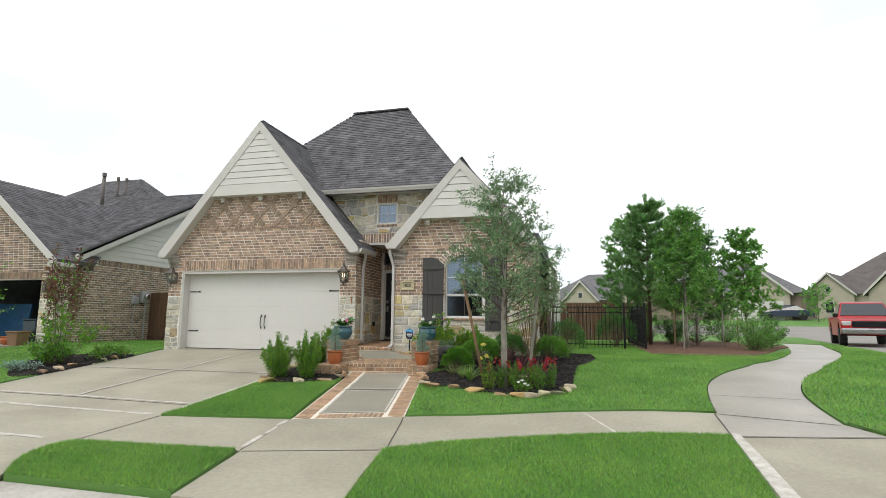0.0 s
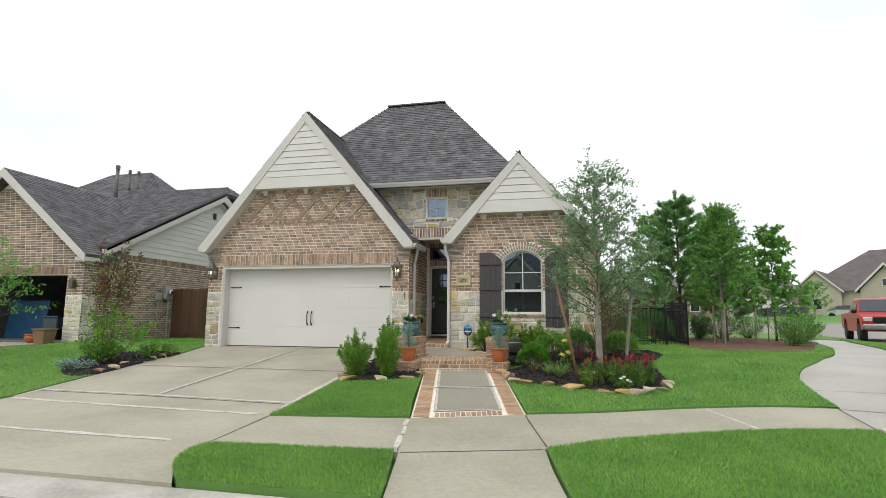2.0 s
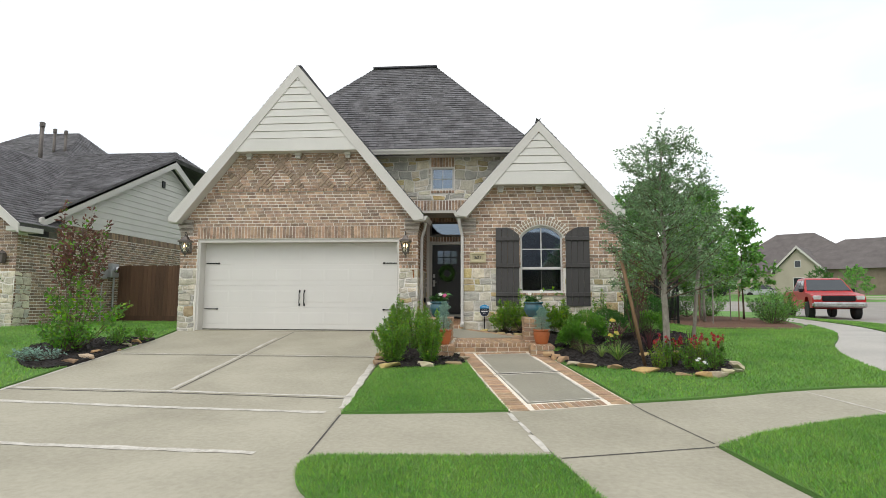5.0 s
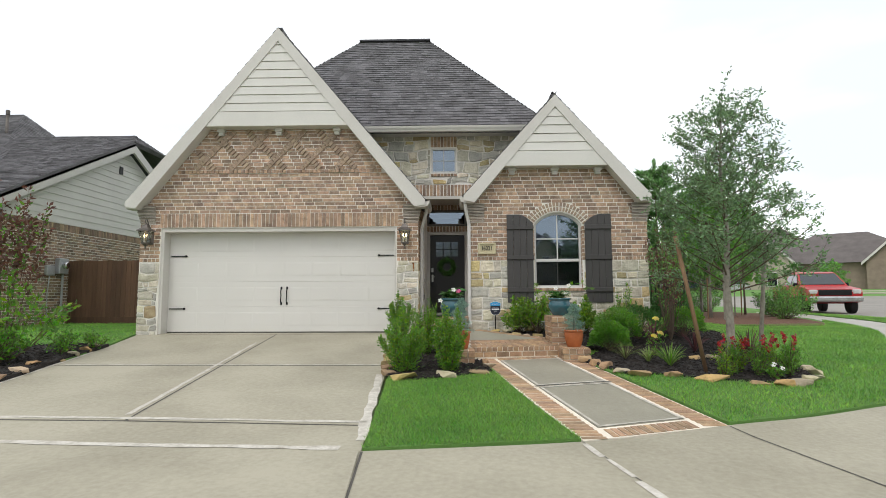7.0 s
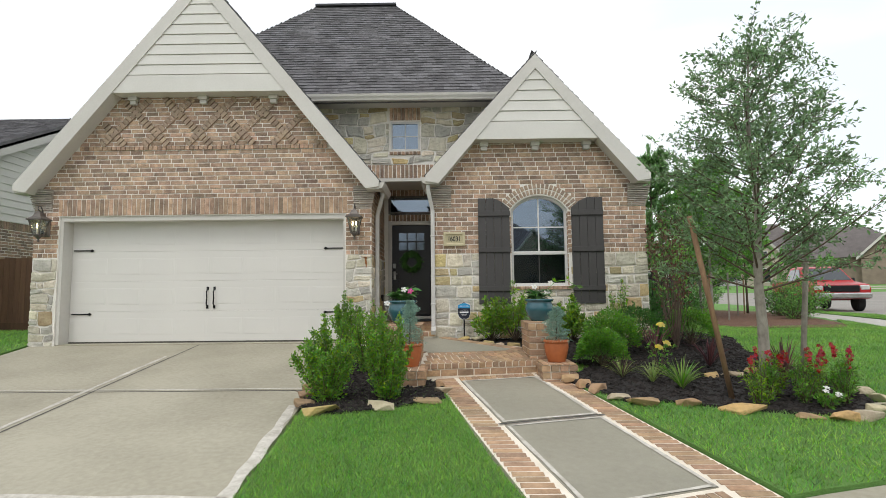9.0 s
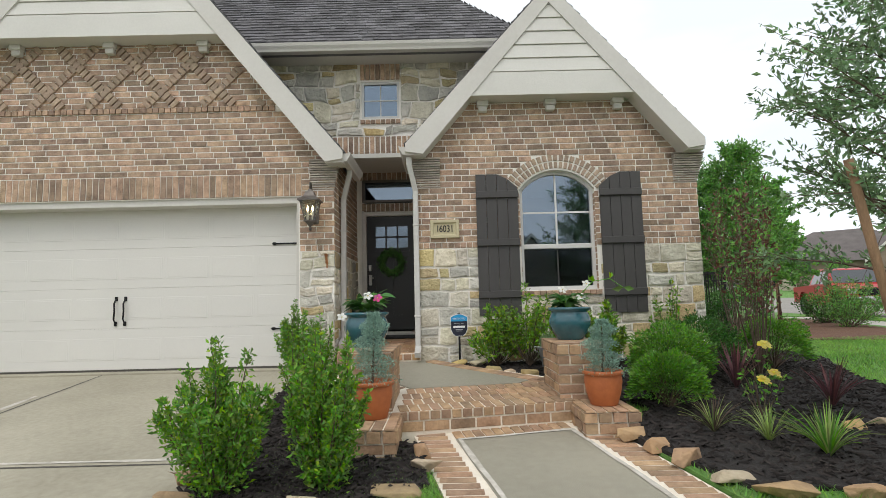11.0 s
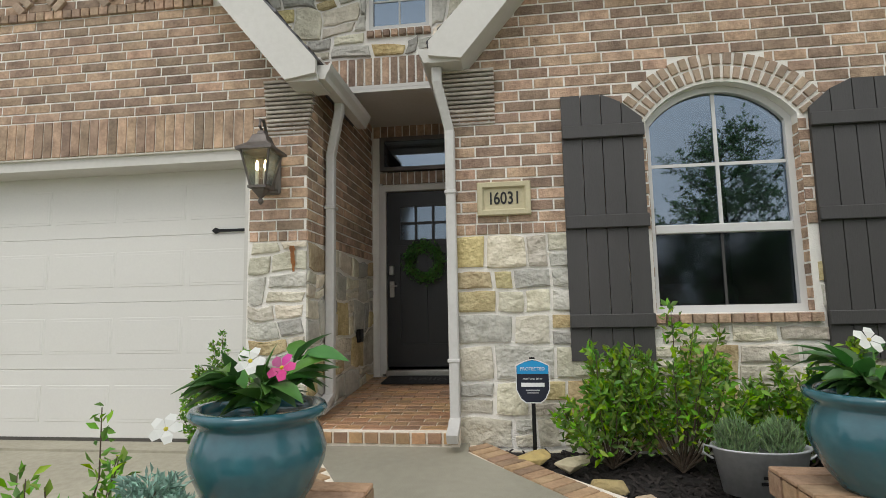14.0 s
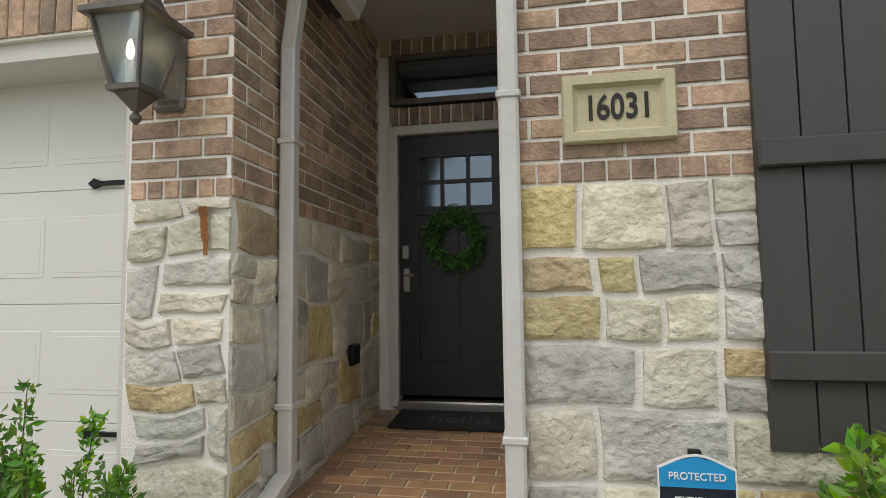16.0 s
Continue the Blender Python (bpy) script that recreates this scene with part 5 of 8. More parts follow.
b.box(0.745, 1.265, y0 + 0.018, y1, 0.60, 1.53)
b.box(0.985, 1.025, y0 + 0.004, y1, 0.60, 1.53)
b.done("leaf", DOOR, fd)
Build().box(0.72, 1.29, y0 - 0.014, y0 + 0.004, 1.62, 1.655).done("shelf_moulding", DOOR, fd)
mb = Build()
for a, c in ((0.90, 0.925), (1.085, 1.11)):
    mb.box(a, c, y0 + 0.004, y1, 1.68, 2.035)
for a, c in PX:
    mb.box(a, c, y0 + 0.005, y1, 1.845, 1.87)
mb.done("glazing_bar", DOOR, fd)
for a, c in PX:
    for d, e in PZ:
        Build().box(a, c, y0 + 0.022, y0 + 0.028, d, e).done("pane", DOOR_PANE, fd)
lock = Build().soft(0.628, 0.682, y0 - 0.03, y0, 1.31, 1.41, 0.008)
lock.done("deadbolt", NICKEL, fd)
hb = Build().soft(0.632, 0.682, y0 - 0.018, y0, 1.08, 1.25, 0.006)
hb.tube([(0.657, y0 - 0.02, 1.20), (0.657, y0 - 0.055, 1.20), (0.72, y0 - 0.06, 1.195)], 0.010)
hb.done("door_handle", NICKEL, fd)
fcase = Build().box(DX0 - 0.045, DX0, DY - 0.02, DY + 0.07, 0.30, DZ1 + 0.06).box(1.425, RX0 - 0.005, DY - 0.02, DY + 0.07, 0.30, DZ1 + 0.06).box(DX0, 1.425, DY - 0.02, DY + 0.07, DZ1, DZ1 + 0.06)
fcase.box(DX0 - 0.075, DX0 - 0.045, DY - 0.005, DY + 0.07, 0.28, DZ1 + 0.09)
setting(fcase.done("door_frame", TRIM), "greyish painted frame of the front door", "door frame")
setting(Build().soft(DX0, 1.425, DY - 0.06, DY + 0.06, 0.27, 0.345, 0.012).done("door_sill", NICKEL), "metal sill under the front door", "sill")
tr_ = thing("transom_window", "dark transom window above the front door", "window")
Build().box(0.53, 0.58, DY + 0.01, DY + 0.06, 2.43, 2.80).box(1.42, 1.47, DY + 0.01, DY + 0.06, 2.43, 2.80).box(0.58, 1.42, DY + 0.01, DY + 0.06, 2.43, 2.47).box(0.58, 1.42, DY + 0.01, DY + 0.06, 2.76, 2.80).done("frame", BRONZE, tr_)
Build().box(0.58, 1.42, DY + 0.03, DY + 0.036, 2.47, 2.76).done("pane", PANE, tr_)

# small upper window
sw = thing("upper_window", "small square four-pane window in the stone wall", "window")
f = 0.035
Build().box(SX0, SX0 + f, UY + 0.02, UY + 0.08, SZ0, SZ1).box(SX1 - f, SX1, UY + 0.02, UY + 0.08, SZ0, SZ1).box(SX0 + f, SX1 - f, UY + 0.02, UY + 0.08, SZ0, SZ0 + f).box(SX0 + f, SX1 - f, UY + 0.02, UY + 0.08, SZ1 - f, SZ1).done("frame", FRAME, sw)
cx, cz = (SX0 + SX1) / 2, (SZ0 + SZ1) / 2
for a, c, d, e in ((SX0 + f, cx, SZ0 + f, cz), (cx, SX1 - f, SZ0 + f, cz), (SX0 + f, cx, cz, SZ1 - f), (cx, SX1 - f, cz, SZ1 - f)):
    Build().box(a, c, UY + 0.048, UY + 0.053, d, e).done("pane", PANE, sw)
Build().box(cx - 0.008, cx + 0.008, UY + 0.042, UY + 0.058, SZ0 + f, SZ1 - f).box(SX0 + f, SX1 - f, UY + 0.0415, UY + 0.0585, cz - 0.008, cz + 0.008).done("muntin", FRAME, sw)
setting(Build().box(SX0 - 0.1, SX1 + 0.1, UY + 0.25, UY + 0.30, SZ0 - 0.1, SZ1 + 0.1).done("blind", CURTAIN), "pale lining behind the small window", "wall")

# arched window
aw = thing("arched_window", "tall arched sash window with pale frame", "window")
WY0 = RY + 0.10


def arch_outline(inset, z_low, steps=20):
    r = WR - inset
    h = 0.485 - inset
    am = math.asin(min(1, h / r))
    return [(WC - h, z_low), (WC + h, z_low)] + [(WC + r * math.sin(a), WCZ + r * math.cos(a)) for a in np.linspace(am, -am, steps)]


def hoop(o, i, y0, y1):
    """A band between two outlines of equal count."""
    n = len(o)
    b = Build()
    b.add([(x, y0, z) for x, z in o] + [(x, y0, z) for x, z in i] + [(x, y1, z) for x, z in o] + [(x, y1, z) for x, z in i],
          [(k, (k + 1) % n, (k + 1) % n + n, k + n) for k in range(n)] + [(k + 2 * n, k + 3 * n, (k + 1) % n + 3 * n, (k + 1) % n + 2 * n) for k in range(n)] +
          [(k, k + 2 * n, (k + 1) % n + 2 * n, (k + 1) % n) for k in range(n)] + [(k + n, (k + 1) % n + n, (k + 1) % n + 3 * n, k + 3 * n) for k in range(n)])
    return b


hoop(arch_outline(0, WZ0), arch_outline(0.045, WZ0 + 0.05), WY0 - 0.02, WY0 + 0.06).done("frame", FRAME, aw)
MR = 1.465
Build().soft(WX0 + 0.045, WX1 - 0.045, WY0 - 0.03, WY0 + 0.05, MR - 0.03, MR + 0.03, 0.005).done("meeting_rail", FRAME, aw)
Build().box(WC - 0.012, WC + 0.012, WY0 + 0.004, WY0 + 0.03, MR + 0.03, WCZ + WR - 0.045).box(WX0 + 0.045, WX1 - 0.045, WY0 + 0.005, WY0 + 0.029, 1.90, 1.922).done("muntin", FRAME, aw)
Build().box(WC - 0.008, WC + 0.008, WY0 + 0.014, WY0 + 0.03, WZ0 + 0.05, MR - 0.03).done("muntin", SHUTTER, aw)
up_glass = [(x, z) for x, z in arch_outline(0.05, MR + 0.03)]
Build().prism(up_glass, "y", WY0 + 0.010, WY0 + 0.015).done("pane", PANE, aw)
Build().box(WX0 + 0.045, WX1 - 0.045, WY0 + 0.022, WY0 + 0.027, WZ0 + 0.05, MR - 0.03).done("pane", SCREENED_PANE, aw)
arm = thing("armchair", "pale slip-covered armchair behind the window", "armchair", (3.62, 1.5, 0.1))
Build().soft(-0.4, 0.4, -0.35, 0.35, 0.0, 0.45, 0.05).done("seat", CURTAIN, arm)
Build().soft(-0.4, 0.4, 0.2, 0.42, 0.3, 1.05, 0.06).done("backrest", CURTAIN, arm)

# shutters
for x0, s in ((2.265, 1), (4.395, -1)):
    sh = thing("shutter", "charcoal board-and-batten shutter beside the arched window", "shutter", (x0, RY, 0), "window shutters")
    wdt = 0.135
    for k in range(4):
        a, c = s * (k * wdt + 0.002), s * ((k + 1) * wdt - 0.004)
        zt = lambda u: 2.405 if u < 0.33 else 2.405 - 0.85 * (u - 0.33) ** 1.0
        pts = [(a, 0.60), (c, 0.60), (c, zt(abs(c))), (a, zt(abs(a)))]
        Build().prism(pts if s > 0 else pts[::-1], "y", -0.034, -0.008).done("board", SHUTTER, sh)
    for z in (2.14, 1.52, 0.86):
        Build().soft(min(0, s * 0.545), max(0, s * 0.545), -0.062, -0.034, z - 0.045, z + 0.045, 0.006).done("batten", SHUTTER, sh)

# house number
def lettering(name, text, size, at, mat, parent, turn=(90, 0, 0), depth=0.003, align="CENTER", bold=0.0):
    cu = bpy.data.curves.new(name, "FONT")
    cu.offset = bold
    cu.body, cu.size, cu.extrude, cu.align_x, cu.align_y = text, size, depth, align, "CENTER"
    tmp = new("tmp_text", cu)
    me = bpy.data.meshes.new_from_object(tmp.evaluated_get(bpy.context.evaluated_depsgraph_get()))
    bpy.data.objects.remove(tmp)
    me.materials.clear()
    me.materials.append(mat)
    ob = link(name, me, parent)
    ob.matrix_basis = pose(*at, *turn)
    return ob


pq = thing("house_number_plaque", "cream cast stone plaque with dark house number 16031", "plaque", (1.855, RY, 1.71))
hw, hh = 0.185, 0.118
o = [(-hw, -hh), (hw, -hh), (hw, hh), (-hw, hh)]
i = [(-hw + 0.035, -hh + 0.035), (hw - 0.035, -hh + 0.035), (hw - 0.035, hh - 0.035), (-hw + 0.035, hh - 0.035)]
pbld = Build()
pbld.add([(x, -0.024, z) for x, z in o] + [(x * 0.965, -0.034, z * 0.95) for x, z in o] + [(x, -0.034, z) for x, z in i] + [(x * 0.9, -0.012, z * 0.86) for x, z in i] + [(x, 0.01, z) for x, z in o],
         [(k, (k + 1) % 4, (k + 1) % 4 + 4, k + 4) for k in range(4)] + [(k + 4, (k + 1) % 4 + 4, (k + 1) % 4 + 8, k + 8) for k in range(4)] + [(k + 8, (k + 1) % 4 + 8, (k + 1) % 4 + 12, k + 12) for k in range(4)] + [(12, 13, 14, 15)] + [(k, k + 16, (k + 1) % 4 + 16, (k + 1) % 4) for k in range(4)])
pbld.done("tablet", PLAQUE, pq)
for k, ch in enumerate("16031"):
    num = lettering("numeral", ch, 0.108, (-0.096 + 0.047 * k + (0.006 if k == 0 else 0), -0.015, 0.0), INK, pq, bold=0.0014)
    num.scale = (0.86, 1.12, 1)


def lantern(x, z, y):
    """A bronze wall lantern with tapered glass, roof, arm and finial, two candle bulbs lit."""
    t = thing("wall_lantern", "bronze wall lantern with tapered glass and lit candle bulbs", "wall lamp", (x, y, z), "garage lanterns")
    t.scale = (1.22, 1.22, 1.22)
    Build().soft(-0.055, 0.055, -0.02, 0.0, -0.13, 0.13, 0.012).soft(-0.04, 0.04, -0.03, 0.0, -0.11, 0.11, 0.01).done("back_plate", BRONZE, t)
    cy = -0.15
    Build().tube([(0, -0.02, 0.05), (0, -0.07, 0.12), (0, -0.10, 0.235), (0, -0.135, 0.285), (0, -0.172, 0.275), (0, -0.178, 0.238), (0, -0.155, 0.225), (0, -0.15, 0.20)], 0.0095, 8).tube([(0, -0.02, -0.02), (0, -0.08, 0.02)], 0.012, 6).done("arm", BRONZE, t)
    n, rt, rb = 4, 0.118, 0.062

    def sq(r, zz, a0=45):
        return [(r * math.cos(radians(a0 + 90 * k)) * 1.0, cy + r * math.sin(radians(a0 + 90 * k)), zz) for k in range(4)]

    def loft(rings):
        b = Build()
        vs = [p for q in rings for p in q]
        b.add(vs, [(i * 4 + k, i * 4 + (k + 1) % 4, i * 4 + 4 + (k + 1) % 4, i * 4 + 4 + k) for i in range(len(rings) - 1) for k in range(4)] + [(3, 2, 1, 0), tuple(range(len(vs) - 4, len(vs)))])
        return b

    loft([sq(0.150, 0.085), sq(0.150, 0.10), sq(0.085, 0.135), sq(0.072, 0.150), sq(0.055, 0.185), sq(0.03, 0.195), sq(0.022, 0.215)]).done("roof", BRONZE, t)
    loft([sq(rb + 0.014, -0.125), sq(rb + 0.016, -0.11)]).done("rim", BRONZE, t)
    loft([sq(0.055, -0.125), sq(0.05, -0.135), sq(0.02, -0.165), sq(0.012, -0.175)][::-1]).lathe([(0.004, -0.215), (0.016, -0.20), (0.016, -0.19), (0.006, -0.175)], (0, cy, 0), 10).done("finial", BRONZE, t)
    a, c = sq(rb, -0.11), sq(rt, 0.085)
    for k in range(4):
        Build().tube([a[k], c[k]], 0.007, 5).done("corner_bar", BRONZE, t)
        p, q, r, s_ = (Vector(v) for v in (a[k], a[(k + 1) % 4], c[(k + 1) % 4], c[k]))
        mid = Vector((0, cy, 0))
        inn = [v + (Vector((mid.x, mid.y, v.z)) - v) * 0.05 for v in (p, q, r, s_)]
        inn2 = [v + (Vector((mid.x, mid.y, v.z)) - v) * 0.07 for v in (p, q, r, s_)]
        ob = Build().add([tuple(v) for v in inn + inn2], [(0, 1, 2, 3), (7, 6, 5, 4), (0, 4, 5, 1), (1, 5, 6, 2), (2, 6, 7, 3), (3, 7, 4, 0)]).done("glass_pane", LANTERN_PANE, t)
        ob.visible_shadow = False
    for bx in (-0.025, 0.025):
        cb = Build().lathe([(0.011, -0.10), (0.011, -0.02), (0.009, -0.018)], (bx, cy, 0), 10).done("candle", WHITE, t)
        Build().lathe([(0.004, -0.018), (0.011, 0.0), (0.010, 0.02), (0.003, 0.045)], (bx, cy, 0), 10).done("bulb", bulb_mat, cb, True)
    return t


lantern(0.185, 1.96, WY)
lantern(-5.13, 1.98, WY)

# door mat and vent
dm = thing("door_mat", "black fibre door mat lettered hello before the door", "door mat", (1.04, 1.60, pz(1.60) + 0.002))
b = Build().soft(-0.41, 0.41, -0.19, 0.17, 0.0, 0.016, 0.005)
mt = b.done("mat", MAT_FIBRE, dm)
lettering("lettering", "hello", 0.20, (0.02, -0.03, 0.018), MAT_PRINT, dm, (0, 0, 0), 0.0015)
dm.rotation_euler = (radians(ptilt), 0, 0)
vt = thing("wall_outlet", "small dark outlet cover on the stone wall", "outlet", (GX1 + 0.012, 1.25, 0.72))
Build().soft(-0.01, 0.035, -0.06, 0.06, -0.06, 0.06, 0.008).done("cover", IRON, vt)

# yard sign
sg = thing("yard_sign", "blue and navy shield-shaped yard sign on a black stake", "sign", (2.0, -0.16, 0.50))
sg.scale = (0.88, 0.88, 0.93)
shape = [(-0.115, 0.10), (-0.115, -0.06), (-0.085, -0.12), (-0.05, -0.145), (0.05, -0.145), (0.085, -0.12), (0.115, -0.06), (0.115, 0.10), (0.06, 0.125), (0.03, 0.135), (0.0, 0.14), (-0.03, 0.135), (-0.06, 0.125)]
Build().prism(shape, "y", -0.006, 0.004).done("board", SIGN_NAVY, sg)
Build().prism([(-0.112, 0.045), (0.112, 0.045), (0.112, 0.098), (0.06, 0.122), (0.0, 0.136), (-0.06, 0.122), (-0.112, 0.098)], "y", -0.0085, -0.006).done("blue_band", SIGN_BLUE, sg)
edge = [(x * 1.03, z * 1.03) for x, z in shape]
hp = Build()
n_ = len(shape)
hp.add([(x, -0.0075, z) for x, z in edge] + [(x * 0.985, -0.0075, z * 0.985) for x, z in shape] + [(x, 0.0, z) for x, z in edge], [(k, (k + 1) % n_, (k + 1) % n_ + n_, k + n_) for k in range(n_)] + [(k, k + 2 * n_, (k + 1) % n_ + 2 * n_, (k + 1) % n_) for k in range(n_)])
hp.done("white_edge", WHITE, sg)
lettering("lettering", "PROTECTED", 0.031, (0, -0.0095, 0.078), WHITE, sg)
lettering("small_lettering", "MONITORED 24/7 BY", 0.0145, (0, -0.0075, 0.012), WHITE, sg)
bar = Build().box(-0.082, 0.082, -0.0085, -0.006, -0.040, -0.014)
bar.done("name_bar", WHITE, sg)
Build().box(-0.05, 0.05, -0.008, -0.006, -0.068, -0.060).box(-0.04, 0.04, -0.008, -0.006, -0.084, -0.078).done("print_bars", ZINC, sg)
Build().soft(-0.014, 0.014, 0.004, 0.016, -0.52, 0.10, 0.003).soft(-0.02, 0.02, -0.002, 0.018, 0.132, 0.155, 0.004).done("stake", IRON, sg)

def pot(kind, x, y, z, r, h, mat, label):
    t = thing(kind, label, "plant pot", (x, y, z))
    if kind == "terracotta_pot":
        prof = [(r * 0.66, 0), (r * 0.70, 0.01), (r * 0.86, h * 0.35), (r * 0.96, h * 0.68), (r * 0.93, h * 0.85), (r * 0.93, h * 0.87), (r * 1.02, h * 0.89), (r * 1.03, h * 0.98), (r * 0.99, h), (r * 0.88, h), (r * 0.84, h * 0.9), (r * 0.80, h * 0.88)]
    else:
        prof = [(r * 0.58, 0), (r * 0.62, 0.012), (r * 0.80, h * 0.2), (r * 0.97, h * 0.45), (r * 1.0, h * 0.58), (r * 0.93, h * 0.74), (r * 0.86, h * 0.83), (r * 0.86, h * 0.87), (r * 0.98, h * 0.91), (r * 1.01, h * 0.955), (r * 0.98, h), (r * 0.86, h), (r * 0.82, h * 0.92), (r * 0.78, h * 0.88)]
    Build().lathe(prof, (0, 0, 0), 36).done("pot", mat, t, True)
    Build().lathe([(r * 0.78, h * 0.84), (r * 0.5, h * 0.87), (0.01, h * 0.88)], (0, 0, 0), 18).done("soil", MULCH, t)
    return t


pot("terracotta_pot", 3.035, -2.50, -0.045, 0.150, 0.26, TERRACOTTA, "round terracotta pot on a low brick plinth")
pot("terracotta_pot", 1.285, -2.79, -0.045, 0.150, 0.26, TERRACOTTA, "round terracotta pot on a low brick plinth")
pot("blue_urn", 2.955, -1.84, 0.41, 0.19, 0.29, GLAZE, "glazed blue ceramic urn on a brick pedestal")
pot("blue_urn", 1.15, -2.12, 0.41, 0.19, 0.29, GLAZE, "glazed blue ceramic urn on a brick pedestal")
bk = thing("zinc_bucket", "oval galvanised bucket with two lavender plants", "bucket", (3.08, -0.72, 0.035))
bm_ = pose(0, 0, 0) @ Matrix.Diagonal((1.35, 0.85, 1, 1))
Build().lathe([(0.135, 0), (0.165, 0.21), (0.172, 0.215), (0.172, 0.225), (0.155, 0.22), (0.15, 0.19), (0.01, 0.19)], (0, 0, 0), 32, bm_).done("bucket", ZINC, bk, True)
for s in (-1, 1):
    Build().tube([(s * 0.225, 0, 0.16), (s * 0.27, 0, 0.19), (s * 0.265, 0, 0.225), (s * 0.225, 0, 0.215)], 0.006, 6).done("ring_handle", ZINC, bk)
Build().box(-0.05, 0.05, -0.1375, -0.134, 0.10, 0.115).box(-0.06, 0.06, -0.1335, -0.130, 0.072, 0.088).done("print_bars", IRON, bk)


# ---- planting ----
def leaf_cloud(name, pts, size, mat, parent=None, slim=0.42, seed=0, out=None, droop=0.0, jitter=0.9):
    """Many small folded leaves at the points given; out: directions they lean towards."""
    r = np.random.default_rng(seed)
    P = np.asarray(pts, float)
    n = len(P)
    d = r.normal(size=(n, 3)) * jitter
    if out is not None:
        d += np.asarray(out, float)
    d[:, 2] -= droop
    d /= np.linalg.norm(d, axis=1)[:, None] + 1e-9
    s = np.cross(d, r.normal(size=(n, 3)))
    s /= np.linalg.norm(s, axis=1)[:, None] + 1e-9
    up = np.cross(s, d)
    L = size * r.uniform(0.65, 1.25, n)[:, None]
    W = L * slim
    a = P
    tip = P + d * L - up * L * 0.12
    mid = P + d * L * 0.5
    lf, rt = mid + s * W * 0.5 + up * L * 0.10, mid - s * W * 0.5 + up * L * 0.10
    V = np.stack([a, lf, tip, rt], 1).reshape(-1, 3)
    me = bpy.data.meshes.new(name)
    k = np.arange(n) * 4
    F = np.concatenate([np.stack([k, k + 1, k + 2], 1), np.stack([k, k + 2, k + 3], 1)])
    me.vertices.add(len(V))
    me.vertices.foreach_set("co", V.ravel())
    me.loops.add(F.size)
    me.loops.foreach_set("vertex_index", F.ravel().astype(np.int32))
    me.polygons.add(len(F))
    me.polygons.foreach_set("loop_start", np.arange(0, F.size, 3, dtype=np.int32))
    me.update(calc_edges=True)
    me.materials.append(mat)
    return tagged(link(name, me, parent), kind="stuff")


def shrub(name, label, x, y, z, w, h, mat, stems=26, leaves=1500, size=0.04, seed=1, spread=1.0, low=0.25, slim=0.45, twig=TWIG, deep=None, category="shrub", second=None):
    """Stems fanning up from one foot, leafy over their upper part."""
    t = thing(name, label, category, (x, y, z))
    r = random.Random(seed)
    pts, outs = [], []
    dp = deep or w
    for k in range(stems):
        a = r.uniform(0, 2 * math.pi)
        q = math.sqrt(r.random()) * spread
        ex, ey = 0.5 * w * q * math.cos(a), 0.5 * dp * q * math.sin(a)
        ez = h * (1.0 - 0.42 * q * q) * r.uniform(0.72, 1.08)
        line = []
        for i in range(6):
            f = i / 5
            line.append(Vector((ex * f ** 0.75 + r.uniform(-.02, .02) * f, ey * f ** 0.75 + r.uniform(-.02, .02) * f, ez * f)))
        Build().tube(line, [0.007 * (1 - 0.75 * i / 5) for i in range(6)], 4).done("stem", twig, t)
        m = leaves // stems
        for _ in range(m):
            f = low + (1 - low) * r.random() ** 0.8
            i = min(4, int(f * 5))
            p = line[i].lerp(line[i + 1], f * 5 - i)
            g = 0.10 * w * (1.25 - f)
            o = Vector((r.gauss(0, 1), r.gauss(0, 1), r.gauss(0, 0.8)))
            pts.append(p + o * g * 0.6)
            outs.append(o.normalized() * 0.6 + Vector((ex, ey, 0)) * 0.6 / max(w, 0.1) + Vector((0, 0, 0.7)))
    if second:
        cut = [i for i in range(len(pts)) if r.random() < second[1]]
        keep = set(cut)
        leaf_cloud("tinted_foliage", [pts[i] for i in cut], size, second[0], t, slim, seed + 50, [outs[i] for i in cut])
        pts, outs = [p for i, p in enumerate(pts) if i not in keep], [p for i, p in enumerate(outs) if i not in keep]
    leaf_cloud("foliage", pts, size, mat, t, slim, seed, outs)
    return t


def globe(name, label, x, y, z, w, h, mat, leaves=5000, size=0.035, seed=1, lumps=0.22):
    """A dense rounded shrub: leaves in a lumpy shell over twigs."""
    t = thing(name, label, "shrub", (x, y, z))
    r = np.random.default_rng(seed)
    d = r.normal(size=(leaves, 3))
    d /= np.linalg.norm(d, axis=1)[:, None]
    d[:, 2] = np.abs(d[:, 2]) * 1.0 - 0.25 * (r.random(leaves) < 0.35)
    rad = np.array([1 + lumps * noise.noise(Vector(v * 2.3) + Vector((seed, 0, 0))) + 0.5 * lumps * noise.noise(Vector(v * 6.1) + Vector((seed, 0, 0))) for v in d])
    rad *= r.uniform(0.62, 1.02, leaves) ** 0.5
    P = d * rad[:, None] * np.array([w / 2, w / 2, h * 0.62]) + np.array([0, 0, h * 0.36])
    P[:, 2] = np.maximum(P[:, 2], 0.01)
    b = Build()
    rr = random.Random(seed)
    for k in range(22):
        v = P[rr.randrange(leaves)]
        b.tube([(0, 0, 0), (v[0] * 0.45, v[1] * 0.45, v[2] * 0.55), tuple(v * 0.93)], [0.009, 0.006, 0.003], 4)
    tagged(b.done("twig_mass", TWIG, t), kind="stuff")
    leaf_cloud("foliage", P, size, mat, t, 0.5, seed, d * 1.1 + np.array([0, 0, 0.5]))
    return t


